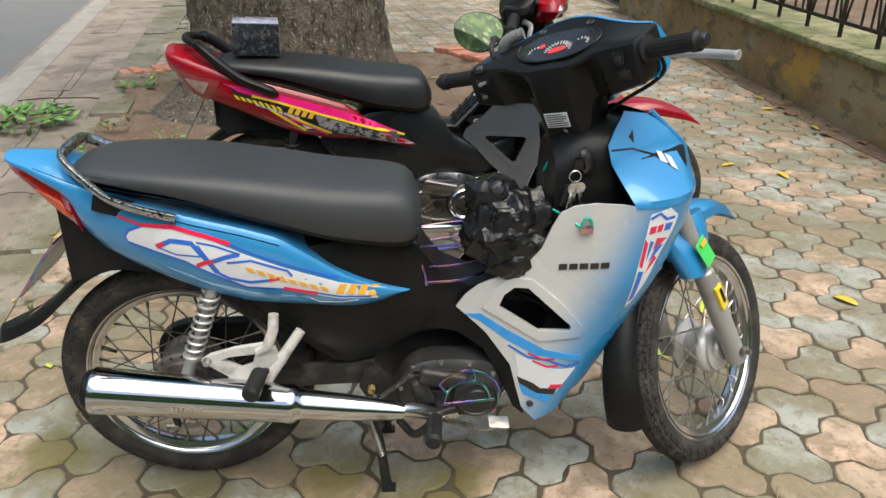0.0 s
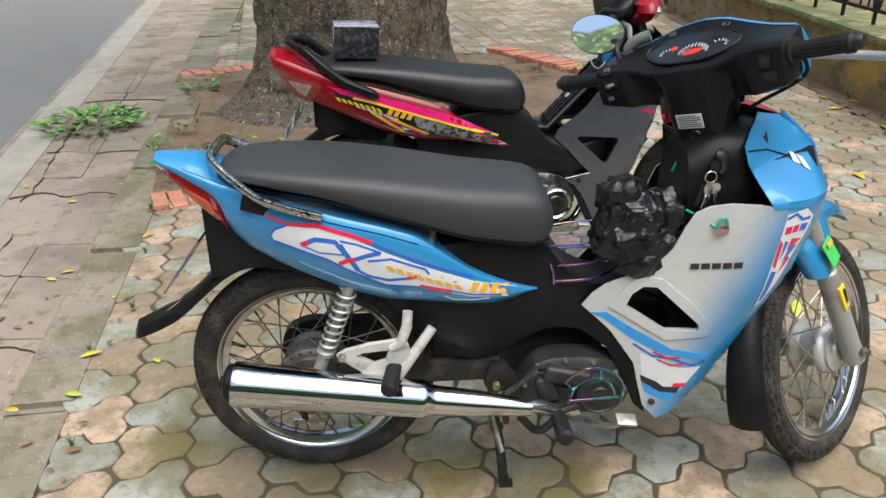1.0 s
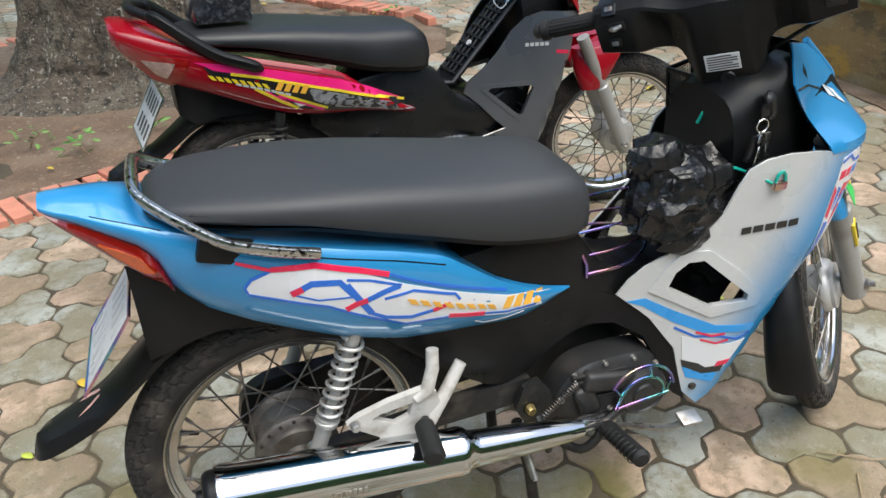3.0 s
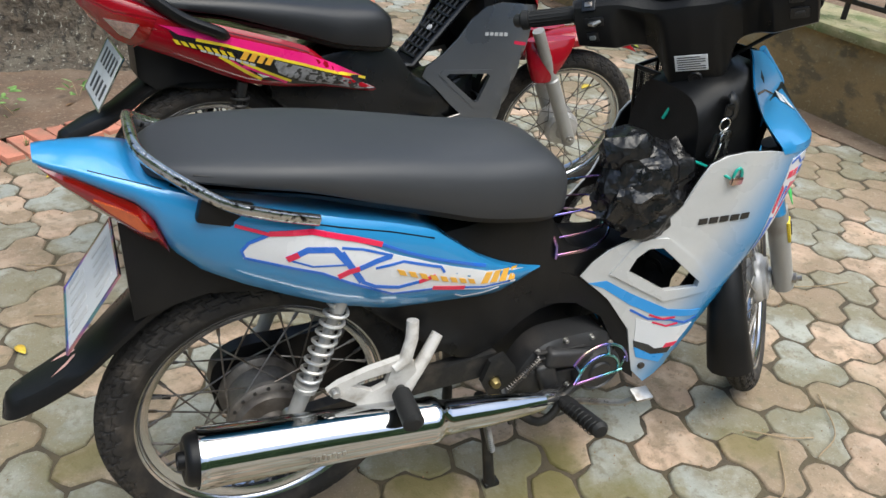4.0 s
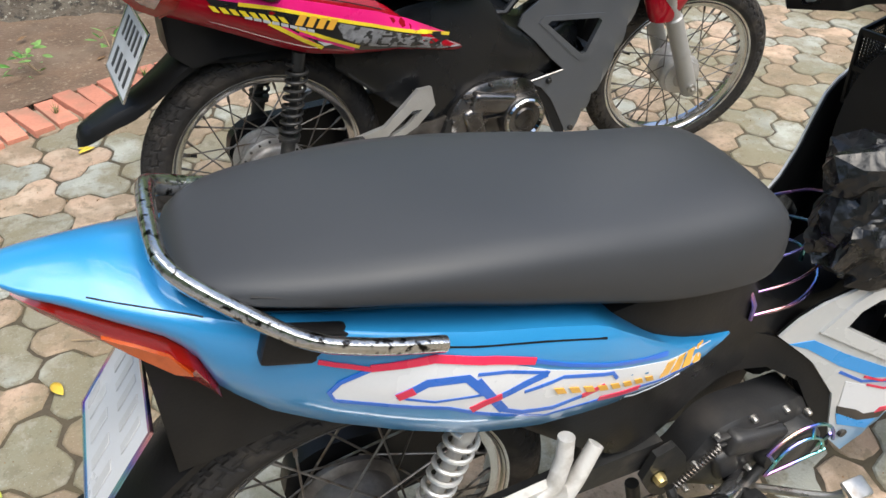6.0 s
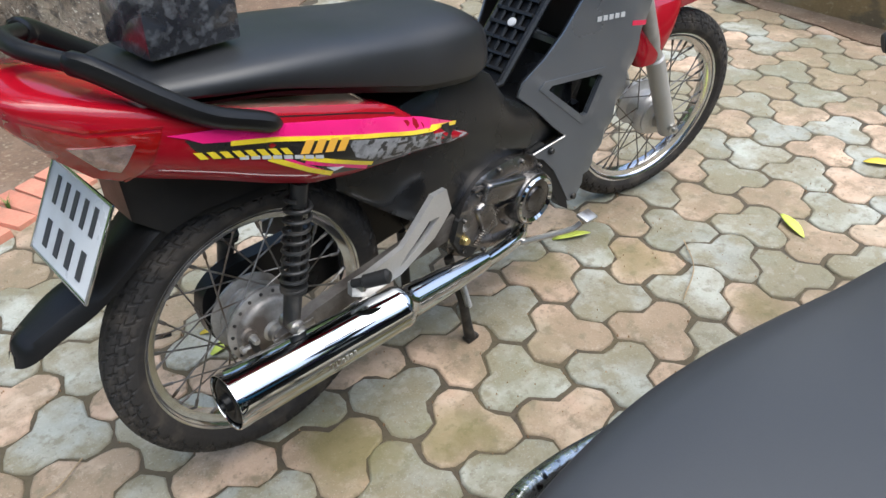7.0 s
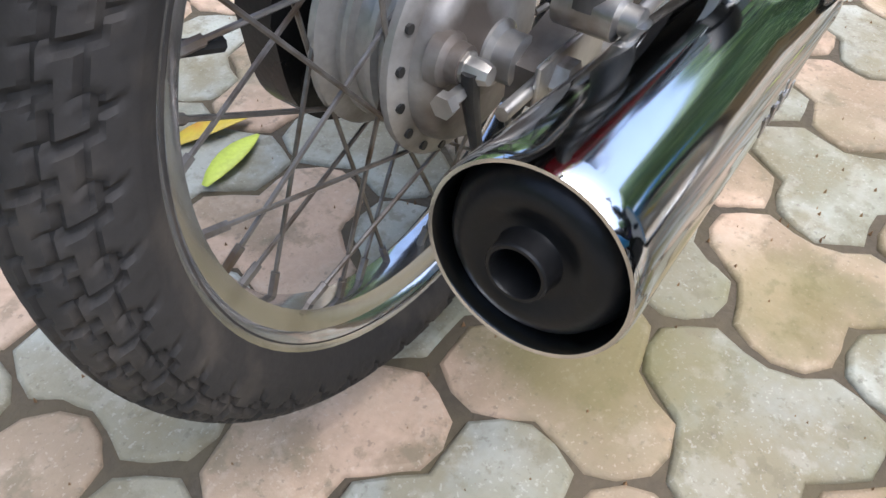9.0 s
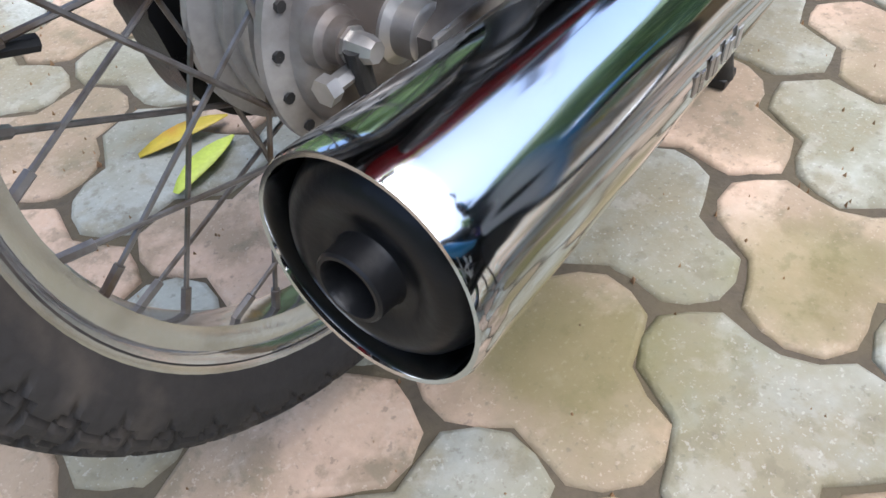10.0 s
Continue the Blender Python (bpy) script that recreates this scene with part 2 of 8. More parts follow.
def layered(m, rows, stretch=(1, 1, 1), spots=(), spot_colour=(0.1, 0.09, 0.03)):
    """Lays mottled coats over a material: rows of (scale, detail, from, to, colour, most)."""
    n, l = m.node_tree.nodes, m.node_tree.links
    b = n["Principled BSDF"]
    geo = n.new("ShaderNodeNewGeometry")
    size = n.new("ShaderNodeVectorMath")
    size.operation = "MULTIPLY"
    l.new(geo.outputs["Position"], size.inputs[0])
    size.inputs[1].default_value = stretch
    col = b.inputs["Base Color"].links[0].from_socket
    for scale, detail, lo, hi, colour, most in rows:
        t = n.new("ShaderNodeTexNoise")
        t.inputs["Scale"].default_value, t.inputs["Detail"].default_value, t.inputs["Roughness"].default_value = scale, detail, 0.62
        l.new(size.outputs[0], t.inputs["Vector"])
        r = n.new("ShaderNodeMapRange")
        r.interpolation_type = "SMOOTHSTEP"
        l.new(t.outputs["Fac"], r.inputs["Value"])
        for k, v in (("From Min", lo), ("From Max", hi), ("To Min", 0.0), ("To Max", most)):
            r.inputs[k].default_value = v
        x = n.new("ShaderNodeMix")
        x.data_type = "RGBA"
        l.new(r.outputs[0], x.inputs["Factor"])
        l.new(col, x.inputs[6])
        x.inputs[7].default_value = (*colour, 1)
        col = x.outputs[2]
    for cx, cy, radius, most in spots:
        dist = n.new("ShaderNodeVectorMath")
        dist.operation = "DISTANCE"
        l.new(geo.outputs["Position"], dist.inputs[0])
        dist.inputs[1].default_value = (cx, cy, 0)
        t = n.new("ShaderNodeTexNoise")
        t.inputs["Scale"].default_value, t.inputs["Detail"].default_value, t.inputs["Roughness"].default_value = 7.0, 9.0, 0.65
        l.new(geo.outputs["Position"], t.inputs["Vector"])
        add = n.new("ShaderNodeMath")
        add.operation = "MULTIPLY_ADD"
        l.new(t.outputs["Fac"], add.inputs[0])
        add.inputs[1].default_value = -2.2 * radius
        l.new(dist.outputs["Value"], add.inputs[2])
        r = n.new("ShaderNodeMapRange")
        r.interpolation_type = "SMOOTHSTEP"
        l.new(add.outputs[0], r.inputs["Value"])
        for k, v in (("From Min", -0.9 * radius), ("From Max", 0.0), ("To Min", most), ("To Max", 0.0)):
            r.inputs[k].default_value = v
        x = n.new("ShaderNodeMix")
        x.data_type = "RGBA"
        l.new(r.outputs[0], x.inputs["Factor"])
        l.new(col, x.inputs[6])
        x.inputs[7].default_value = (*spot_colour, 1)
        col = x.outputs[2]
    l.new(col, b.inputs["Base Color"])
    return m


MOSS_SPOTS = ((-0.148, 1.916, 0.11, 0.95), (-0.345, 2.045, 0.10, 0.80), (0.055, 1.82, 0.12, 0.85), (0.508, 2.352, 0.12, 0.60), (0.561, 2.044, 0.10, 0.50), (-0.40, 2.31, 0.12, 0.62), (0.293, 2.487, 0.11, 0.50), (-0.955, 1.60, 0.15, 0.75), (-0.882, 1.782, 0.08, 0.7), (0.109, 1.241, 0.15, 0.75), (-0.272, 1.458, 0.13, 0.80), (-0.026, 1.36, 0.14, 0.80), (0.50, 1.285, 0.11, 0.65), (0.06, 1.434, 0.09, 0.75), (-0.121, 1.283, 0.10, 0.6), (-0.568, 1.423, 0.12, 0.5), (-0.211, 2.213, 0.10, 0.6))


def paver(name, base, other, moss, speck):
    """Worn concrete block: two mottled tones, a tone of its own for each block, olive dirt in broad patches, pale and dark grit."""
    return layered(mat(name, base, 0.78, 0, 0.18, 11, 170, 0.85, rand=0.17, dist=0.003),
                   ((6.0, 5, 0.42, 0.68, other, 0.75), (1.7, 6, 0.46, 0.60, (0.130, 0.118, 0.058), 0.70), (2.6, 10, 0.45, 0.58, moss, 0.75), (9, 10, 0.48, 0.60, moss, 0.72), (26, 9, 0.53, 0.63, (0.13, 0.110, 0.068), 0.50), (19, 8, 0.56, 0.63, speck, 0.16),
                    (230, 2, 0.60, 0.70, speck, 0.28), (110, 3, 0.60, 0.70, (0.09, 0.078, 0.058), 0.42)), (1, 1, 1), MOSS_SPOTS, (0.125, 0.110, 0.030))


M_PAVER_G = paver("grey_green_paver", (0.290, 0.298, 0.262), (0.350, 0.348, 0.300), (0.185, 0.160, 0.100), (0.46, 0.45, 0.41))
M_PAVER_T = paver("tan_paver", (0.410, 0.292, 0.208), (0.455, 0.360, 0.270), (0.205, 0.155, 0.100), (0.50, 0.42, 0.34))
M_JOINT = mat("joint_dirt", (0.066, 0.052, 0.034), 0.95, 0, 0.35, 10, 120, 0.6, stain=(0.082, 0.066, 0.036), stain_at=0.55, stain_scale=9)
M_ASPHALT = mat("asphalt", (0.150, 0.151, 0.153), 0.85, 0, 0.16, 3, 260, 0.35, dist=0.004, stain=(0.155, 0.15, 0.145), stain_at=0.6, stain_scale=1.2)
M_ROADLINE = mat("worn_white_road_paint", (0.33, 0.30, 0.265), 0.7, 0, 0.2, 8, 160, 0.2, stain=(0.24, 0.22, 0.20), stain_at=0.6, stain_scale=5)
M_GUTTER = mat("gutter_concrete", (0.285, 0.230, 0.190), 0.85, 0, 0.16, 4, 130, 0.35, stain=(0.19, 0.165, 0.13), stain_at=0.58, stain_scale=2.4, rand=0.08, dist=0.004)
M_KERB = mat("kerb_concrete", (0.235, 0.205, 0.160), 0.88, 0, 0.2, 6, 130, 0.5, stain=(0.15, 0.14, 0.085), stain_at=0.57, stain_scale=3.5, rand=0.08, dist=0.005)
M_SOIL = mat("dark_soil", (0.148, 0.096, 0.062), 0.95, 0, 0.4, 5, 90, 0.8, stain=(0.20, 0.15, 0.108), stain_at=0.58, stain_scale=2.2, dist=0.012)
M_BRICK = mat("red_brick", (0.50, 0.200, 0.132), 0.85, 0, 0.2, 14, 120, 0.4, stain=(0.30, 0.17, 0.115), stain_at=0.62, rand=0.16, dist=0.004)
M_BARK = mat("grey_brown_bark", (0.098, 0.078, 0.057), 0.95, 0, 0.55, 16, 70, 1.0, dist=0.03)
M_WALL = mat("old_yellow_render", (0.245, 0.170, 0.082), 0.9, 0, 0.25, 4, 80, 0.5, dist=0.006)
M_WALL_TOP = mat("mossy_coping", (0.245, 0.222, 0.118), 0.95, 0, 0.3, 6, 80, 0.6, stain=(0.13, 0.155, 0.06), stain_at=0.52, stain_scale=4, dist=0.01)
layered(M_WALL, ((1.6, 6, 0.48, 0.62, (0.30, 0.26, 0.17), 0.7), (2.0, 10, 0.555, 0.63, (0.44, 0.27, 0.06), 0.85), (5.5, 9, 0.52, 0.62, (0.10, 0.085, 0.06), 0.7), (30, 4, 0.58, 0.66, (0.36, 0.30, 0.18), 0.5)), (1, 0.8, 1.5))
layered(M_WALL_TOP, ((3.0, 8, 0.48, 0.60, (0.34, 0.30, 0.185), 0.7), (7, 9, 0.52, 0.60, (0.10, 0.12, 0.045), 0.8), (40, 3, 0.6, 0.7, (0.5, 0.48, 0.36), 0.5)))
layered(M_BARK, ((5, 6, 0.50, 0.62, (0.15, 0.13, 0.098), 0.7), (24, 6, 0.52, 0.62, (0.032, 0.027, 0.021), 0.9), (60, 3, 0.60, 0.66, (0.36, 0.34, 0.28), 0.75)), (1, 1, 0.45))
layered(M_GUTTER, ((2.2, 9, 0.50, 0.60, (0.15, 0.125, 0.10), 0.7), (12, 8, 0.56, 0.64, (0.13, 0.11, 0.085), 0.6), (110, 2, 0.62, 0.70, (0.42, 0.37, 0.32), 0.5)))
layered(M_KERB, ((3, 9, 0.48, 0.60, (0.12, 0.108, 0.060), 0.80), (14, 8, 0.52, 0.62, (0.13, 0.112, 0.08), 0.65), (110, 2, 0.62, 0.70, (0.46, 0.43, 0.36), 0.5)))
layered(M_SOIL, ((7, 9, 0.50, 0.62, (0.125, 0.085, 0.055), 0.8), (45, 4, 0.58, 0.66, (0.30, 0.24, 0.17), 0.6)))
layered(M_ASPHALT, ((260, 2, 0.58, 0.68, (0.24, 0.24, 0.245), 0.6),))
M_IRON = mat("dark_iron_paint", (0.022, 0.021, 0.019), 0.55, 0.4, 0.3, 20, 120, 0.15, stain=(0.09, 0.055, 0.035), stain_at=0.64)
M_LEAF = mat("green_leaf", (0.09, 0.24, 0.04), 0.45, 0, 0.3, 20, 200, 0.1, rand=0.25)
M_LEAF_PALE = mat("pale_green_leaf", (0.17, 0.31, 0.08), 0.5, 0, 0.25, 20, 200, 0.1, rand=0.2)
M_LEAF_YELLOW = mat("yellow_leaf", (0.62, 0.46, 0.05), 0.5, 0, 0.2, 25, 200, 0.1, rand=0.2, stain=(0.60, 0.22, 0.04), stain_at=0.66)
M_LEAF_LIME = mat("lime_leaf", (0.46, 0.52, 0.08), 0.5, 0, 0.2, 25, 200, 0.1, rand=0.2)
M_LEAF_BROWN = mat("brown_leaf", (0.22, 0.125, 0.06), 0.7, 0, 0.3, 25, 200, 0.15, rand=0.3)
M_TWIG = mat("dry_twig", (0.30, 0.22, 0.13), 0.8, 0, 0.2, 20, 200, 0.1)
M_GRASS = mat("grass_blade", (0.09, 0.17, 0.035), 0.6, 0, 0.3, 10, 100, 0.0)
M_GROUND = mat("far_pavement", (0.30, 0.25, 0.19), 0.9, 0, 0.2, 0.8, 20, 0.2)
# the palest flecks paint bright sky between the leaves into the foliage colour
M_HEDGE = layered(mat("far_foliage_sky_flecks", (0.050, 0.095, 0.024), 0.7, 0, 0.6, 0.7, 4.0, 0.6), ((1.2, 8, 0.50, 0.60, (0.16, 0.25, 0.06), 0.8), (3.0, 6, 0.56, 0.62, (0.42, 0.50, 0.25), 0.9)))
M_CROWN = mat("crown_leaf", (0.06, 0.13, 0.03), 0.5, 0, 0.3, 2, 30, 0.0)


def rainbow(name):
    """Anodised titanium wire: blue, teal, violet, pink along the wire."""
    m = mat(name, (0.5, 0.5, 0.5), 0.2, 1.0, 0.05, 10, 100, 0.0)
    n, l = m.node_tree.nodes, m.node_tree.links
    geo = n.new("ShaderNodeNewGeometry")
    t = n.new("ShaderNodeTexNoise")
    t.inputs["Scale"].default_value = 16
    t.inputs["Detail"].default_value = 0
    l.new(geo.outputs["Position"], t.inputs["Vector"])
    ramp = n.new("ShaderNodeValToRGB")
    cr = ramp.color_ramp
    for e, (p, c) in zip((cr.elements[0], cr.elements[1]), ((0.3, (0.20, 0.50, 0.52, 1)), (0.72, (0.62, 0.48, 0.36, 1)))):
        e.position, e.color = p, c
    for p, c in ((0.42, (0.18, 0.22, 0.62, 1)), (0.52, (0.45, 0.24, 0.56, 1)), (0.62, (0.66, 0.34, 0.42, 1))):
        cr.elements.new(p).color = c
    l.new(t.outputs["Fac"], ramp.inputs["Fac"])
    l.new(ramp.outputs[0], n["Principled BSDF"].inputs["Base Color"])
    return m


M_RAINBOW = rainbow("anodised_wire")


# geometry helpers
import mathutils

V = Vector


def part(name, bm, material, parent=None, label="", smooth=True, at=None, kind="", category="", group="", sharp=38):
    """Links a bmesh as one mesh object, under a thing or a part."""
    bmesh.ops.recalc_face_normals(bm, faces=bm.faces)
    me = bpy.data.meshes.new(name)
    bm.to_mesh(me)
    bm.free()
    if smooth:
        me.shade_smooth()
        me.set_sharp_from_angle(angle=radians(sharp))
    me.materials.append(material)
    ob = new(name, me)
    if parent is not None:
        ob.parent = parent
    if at is not None:
        ob.matrix_basis = at
    return tagged(ob, label, category, group, kind)


def thing(name, at, label, category, group=""):
    ob = new(name)
    ob.matrix_basis = at
    return tagged(ob, label, category, group)


def spline(points, n):
    """n points along a smooth curve through the given ones."""
    p = [np.array(q, float) for q in points]
    p = [2 * p[0] - p[1], *p, 2 * p[-1] - p[-2]]
    out = []
    for u in np.linspace(0, len(points) - 1, n):
        i = min(int(u), len(points) - 2)
        t = u - i
        a, b, c, d = p[i : i + 4]
        out.append(0.5 * (2 * b + (c - a) * t + (2 * a - 5 * b + 4 * c - d) * t * t + (3 * b - a - 3 * c + d) * t**3))
    return out


def smooth_table(xs, ys, x):
    """A smooth value between table entries."""
    i = int(np.clip(np.searchsorted(xs, x) - 1, 0, len(xs) - 2))
    t = (x - xs[i]) / (xs[i + 1] - xs[i])
    def slope(k):
        a, b = max(k - 1, 0), min(k + 1, len(xs) - 1)
        return (ys[b] - ys[a]) / (xs[b] - xs[a])
    h = xs[i + 1] - xs[i]
    m0, m1 = slope(i) * h, slope(i + 1) * h
    return (2 * t**3 - 3 * t**2 + 1) * ys[i] + (t**3 - 2 * t**2 + t) * m0 + (-2 * t**3 + 3 * t**2) * ys[i + 1] + (t**3 - t**2) * m1


def loft(rings, cap=True, bm=None):
    bm = bm or bmesh.new()
    rows = [[bm.verts.new(p) for p in r] for r in rings]
    for a, b in zip(rows, rows[1:]):
        for i in range(len(a)):
            j = (i + 1) % len(a)
            bm.faces.new((a[i], a[j], b[j], b[i]))
    if cap:
        bm.faces.new(rows[0])
        bm.faces.new(rows[-1])
    return bm


def tube(path, r, n=10, bm=None, closed=False, flat=1.0):
    """A round rod along a path; r: one radius or one for each point; flat squeezes it upright."""
    path = [V(p) for p in path]
    rs = r if hasattr(r, "__len__") else [r] * len(path)
    rings, side = [], None
    for i, p in enumerate(path):
        a, b = (path[i - 1], path[(i + 1) % len(path)]) if closed else (path[max(i - 1, 0)], path[min(i + 1, len(path) - 1)])
        d = (b - a).normalized()
        if side is None:
            side = d.orthogonal().normalized()
        side = (side - d * side.dot(d)).normalized()
        up = d.cross(side)
        rings.append([p + rs[i] * (math.cos(t) * side + flat * math.sin(t) * up) for t in (2 * math.pi * k / n for k in range(n))])
    if closed:
        rings.append(rings[0])
        return loft(rings, False, bm)
    return loft(rings, True, bm)


def lathe(profile, n, axis="y", bm=None, closed=False, centre=(0, 0, 0)):
    """Turns a profile of (radius, along) about an axis."""
    bm = bm or bmesh.new()
    rows = []
    for k in range(n):
        t = 2 * math.pi * k / n
        c, s = math.cos(t), math.sin(t)
        put = {"y": lambda r, h: (r * c, h, r * s), "x": lambda r, h: (h, r * c, r * s), "z": lambda r, h: (r * c, r * s, h)}[axis]
        rows.append([bm.verts.new(V(put(r, h)) + V(centre)) for r, h in profile])
    m = len(profile)
    for k in range(n):
        a, b = rows[k], rows[(k + 1) % n]
        for i in range(m if closed else m - 1):
            j = (i + 1) % m
            bm.faces.new((a[i], a[j], b[j], b[i]))
    if not closed:
        for i in (0, m - 1):
            if profile[i][0] > 1e-4:
                bm.faces.new([r[i] for r in rows])
    bmesh.ops.remove_doubles(bm, verts=bm.verts, dist=1e-6)
    return bm


def box(size, centre=(0, 0, 0), bevel=0.0, turn=None, bm=None, seg=2):
    b2 = bmesh.new()
    bmesh.ops.create_cube(b2, size=1, matrix=Matrix.Diagonal((*size, 1)))
    if bevel:
        bmesh.ops.bevel(b2, geom=b2.edges[:], offset=bevel, segments=seg, affect="EDGES", profile=0.6)
    m = Matrix.Translation(centre) @ (turn.to_4x4() if turn else Matrix.Identity(4))
    b2.transform(m)
    if bm is None:
        return b2
    tmp = bpy.data.meshes.new("tmp")
    b2.to_mesh(tmp)
    b2.free()
    bm.from_mesh(tmp)
    bpy.data.meshes.remove(tmp)
    return bm


def merged(*bms):
    out = bmesh.new()
    for b in bms:
        tmp = bpy.data.meshes.new("tmp")
        b.to_mesh(tmp)
        b.free()
        out.from_mesh(tmp)
        bpy.data.meshes.remove(tmp)
    return out


def inside(p, poly):
    x, y = p
    hit = False
    for (x0, y0), (x1, y1) in zip(poly, poly[1:] + poly[:1]):
        if (y0 > y) != (y1 > y) and x < (x1 - x0) * (y - y0) / (y1 - y0) + x0:
            hit = not hit
    return hit


def dense(poly, res, curved):
    if curved:
        q = spline([*poly, poly[0]], 8 * len(poly) + 1)[:-1]
        poly = [tuple(p) for p in q]
    out = []
    for a, b in zip(poly, poly[1:] + poly[:1]):
        k = max(1, int(math.dist(a, b) / res))
        out += [(a[0] + (b[0] - a[0]) * i / k, a[1] + (b[1] - a[1]) * i / k) for i in range(k)]
    return out


def panel(outline, depth, thick=0.003, holes=(), res=0.02, curved=False, sides=(-1,), bm=None):
    """A curved sheet: an outline in side view (x, z), its distance from the middle plane by depth(x, z), on the right (-1), the left (1) or both."""
    loops = [dense(list(outline), res, curved)] + [dense(list(h), res, curved) for h in holes]
    pts, edges = [], []
    for lp in loops:
        k = len(pts)
        pts += lp
        edges += [(k + i, k + (i + 1) % len(lp)) for i in range(len(lp))]
    rim = np.array(pts)
    lo, hi = rim.min(0), rim.max(0)
    for x in np.arange(lo[0], hi[0], res):
        for z in np.arange(lo[1], hi[1], res):
            if inside((x, z), loops[0]) and not any(inside((x, z), h) for h in loops[1:]) and np.hypot(*(rim - (x, z)).T).min() > 0.6 * res:
                pts.append((x, z))
    vs, _, faces, *_ = mathutils.geometry.delaunay_2d_cdt([V(p) for p in pts], edges, [], 0, 1e-6)
    tris = []
    for f in faces:
        c = sum((vs[i] for i in f), V((0, 0))) / len(f)
        if inside(c, loops[0]) and not any(inside(c, h) for h in loops[1:]):
            tris.append(f)
    bm = bm or bmesh.new()
    for s in sides:
        out = [bm.verts.new((v.x, s * depth(v.x, v.y), v.y)) for v in vs]
        inn = [bm.verts.new((v.x, s * (depth(v.x, v.y) - thick), v.y)) for v in vs]
        count = {}
        for f in tris:
            bm.faces.new([out[i] for i in f])
            bm.faces.new([inn[i] for i in reversed(f)])
            for a, b in zip(f, (*f[1:], f[0])):
                key = (min(a, b), max(a, b))
                count[key] = count.get(key, 0) + 1
        for (a, b), k in count.items():
            if k == 1:
                bm.faces.new((out[a], out[b], inn[b], inn[a]))
        for v in out + inn:
            if not v.link_faces:
                bm.verts.remove(v)
    return bm


def stroke(points, width):
    """The outline of a flat stripe along a line in side view."""
    p = [V(q) for q in points]
    left, right = [], []
    for i, q in enumerate(p):
        d = (p[min(i + 1, len(p) - 1)] - p[max(i - 1, 0)]).normalized()
        nrm = V((-d.y, d.x)) * width / 2
        left.append(tuple(q + nrm))
        right.append(tuple(q - nrm))
    return left + right[::-1]


def bolt(centre, r=0.007, h=0.006, axis="y", sign=-1, bm=None):
    bm = bm or bmesh.new()
    prof = [(0.0001, sign * h), (r * 0.75, sign * h), (r, sign * h * 0.6), (r, 0), (r * 1.25, 0), (r * 1.25, -sign * 0.002)]
    return lathe(prof, 8, axis, bm, centre=centre)


# ---- motorbikes: x forward from the rear axle, y to the rider's left, z up from the ground ----
CASTER = radians(26.5)
AXIS_FOOT = V((1.291, 0, 0))
BAR_AXIS = V((-math.sin(CASTER), 0, math.cos(CASTER)))
FRONT_AXLE = V((1.212, 0, 0.280))


def steer(degrees):
    return Matrix.Translation(AXIS_FOOT) @ Matrix.Rotation(radians(degrees), 4, BAR_AXIS) @ Matrix.Translation(-AXIS_FOOT)


# tail body: half width, lower edge, shoulder and crest along x
TX = (-0.277, -0.262, -0.235, -0.20, -0.165, -0.145, -0.13, -0.09, -0.036, 0.03, 0.10, 0.18, 0.25, 0.285, 0.35, 0.40, 0.445, 0.48, 0.50)
TW = (0.026, 0.037, 0.048, 0.066, 0.081, 0.088, 0.095, 0.110, 0.127, 0.142, 0.152, 0.153, 0.149, 0.143, 0.127, 0.113, 0.101, 0.088, 0.079)
TB = (0.797, 0.790, 0.779, 0.762, 0.744, 0.722, 0.672, 0.635, 0.608, 0.580, 0.552, 0.528, 0.518, 0.512, 0.498, 0.490, 0.498, 0.508, 0.513)
TS = (0.806, 0.802, 0.797, 0.788, 0.779, 0.773, 0.769, 0.758, 0.746, 0.731, 0.714, 0.693, 0.668, 0.640, 0.588, 0.558, 0.537, 0.524, 0.518)
TC = (0.814, 0.815, 0.814, 0.812, 0.802, 0.790, 0.780, 0.760, 0.735, 0.718, 0.700, 0.680, 0.658, 0.632, 0.582, 0.553, 0.534, 0.522, 0.516)


TAIL_BLUE = (TX, TW, TB, TS, TC)
RX = (-0.272, -0.262, -0.235, -0.20, -0.165, -0.13, -0.09, -0.036, 0.03, 0.10, 0.18, 0.25, 0.285, 0.35, 0.40, 0.445, 0.48, 0.50)
RW = (0.070, 0.088, 0.104, 0.116, 0.125, 0.131, 0.135, 0.138, 0.142, 0.150, 0.156, 0.155, 0.150, 0.134, 0.120, 0.106, 0.094, 0.085)
RB = (0.800, 0.785, 0.755, 0.725, 0.700, 0.685, 0.668, 0.643, 0.611, 0.583, 0.568, 0.560, 0.555, 0.540, 0.526, 0.512, 0.503, 0.500)
RS = (0.834, 0.832, 0.826, 0.815, 0.802, 0.790, 0.775, 0.757, 0.738, 0.718, 0.695, 0.670, 0.642, 0.590, 0.560, 0.537, 0.524, 0.518)
RC = (0.842, 0.846, 0.842, 0.831, 0.815, 0.797, 0.774, 0.748, 0.726, 0.705, 0.682, 0.660, 0.634, 0.584, 0.555, 0.534, 0.522, 0.516)
TAIL_RED = (RX, RW, RB, RS, RC)


def tail_half(x, tables=TAIL_BLUE):
    w, b, s, c = (float(np.interp(x, tables[0], t)) for t in tables[1:])
    h = s - b
    return [(0.25 * w, b + 0.012 * min(1, h / 0.05)), (0.80 * w, b), (0.90 * w, b + 0.10 * h), (0.97 * w, b + 0.32 * h), (w, b + 0.58 * h),
            (0.985 * w, b + 0.82 * h), (0.94 * w, b + 0.95 * h), (0.90 * w, s), (0.72 * w, s + 0.35 * (c - s)), (0.40 * w, s + 0.8 * (c - s)), (0, c)]


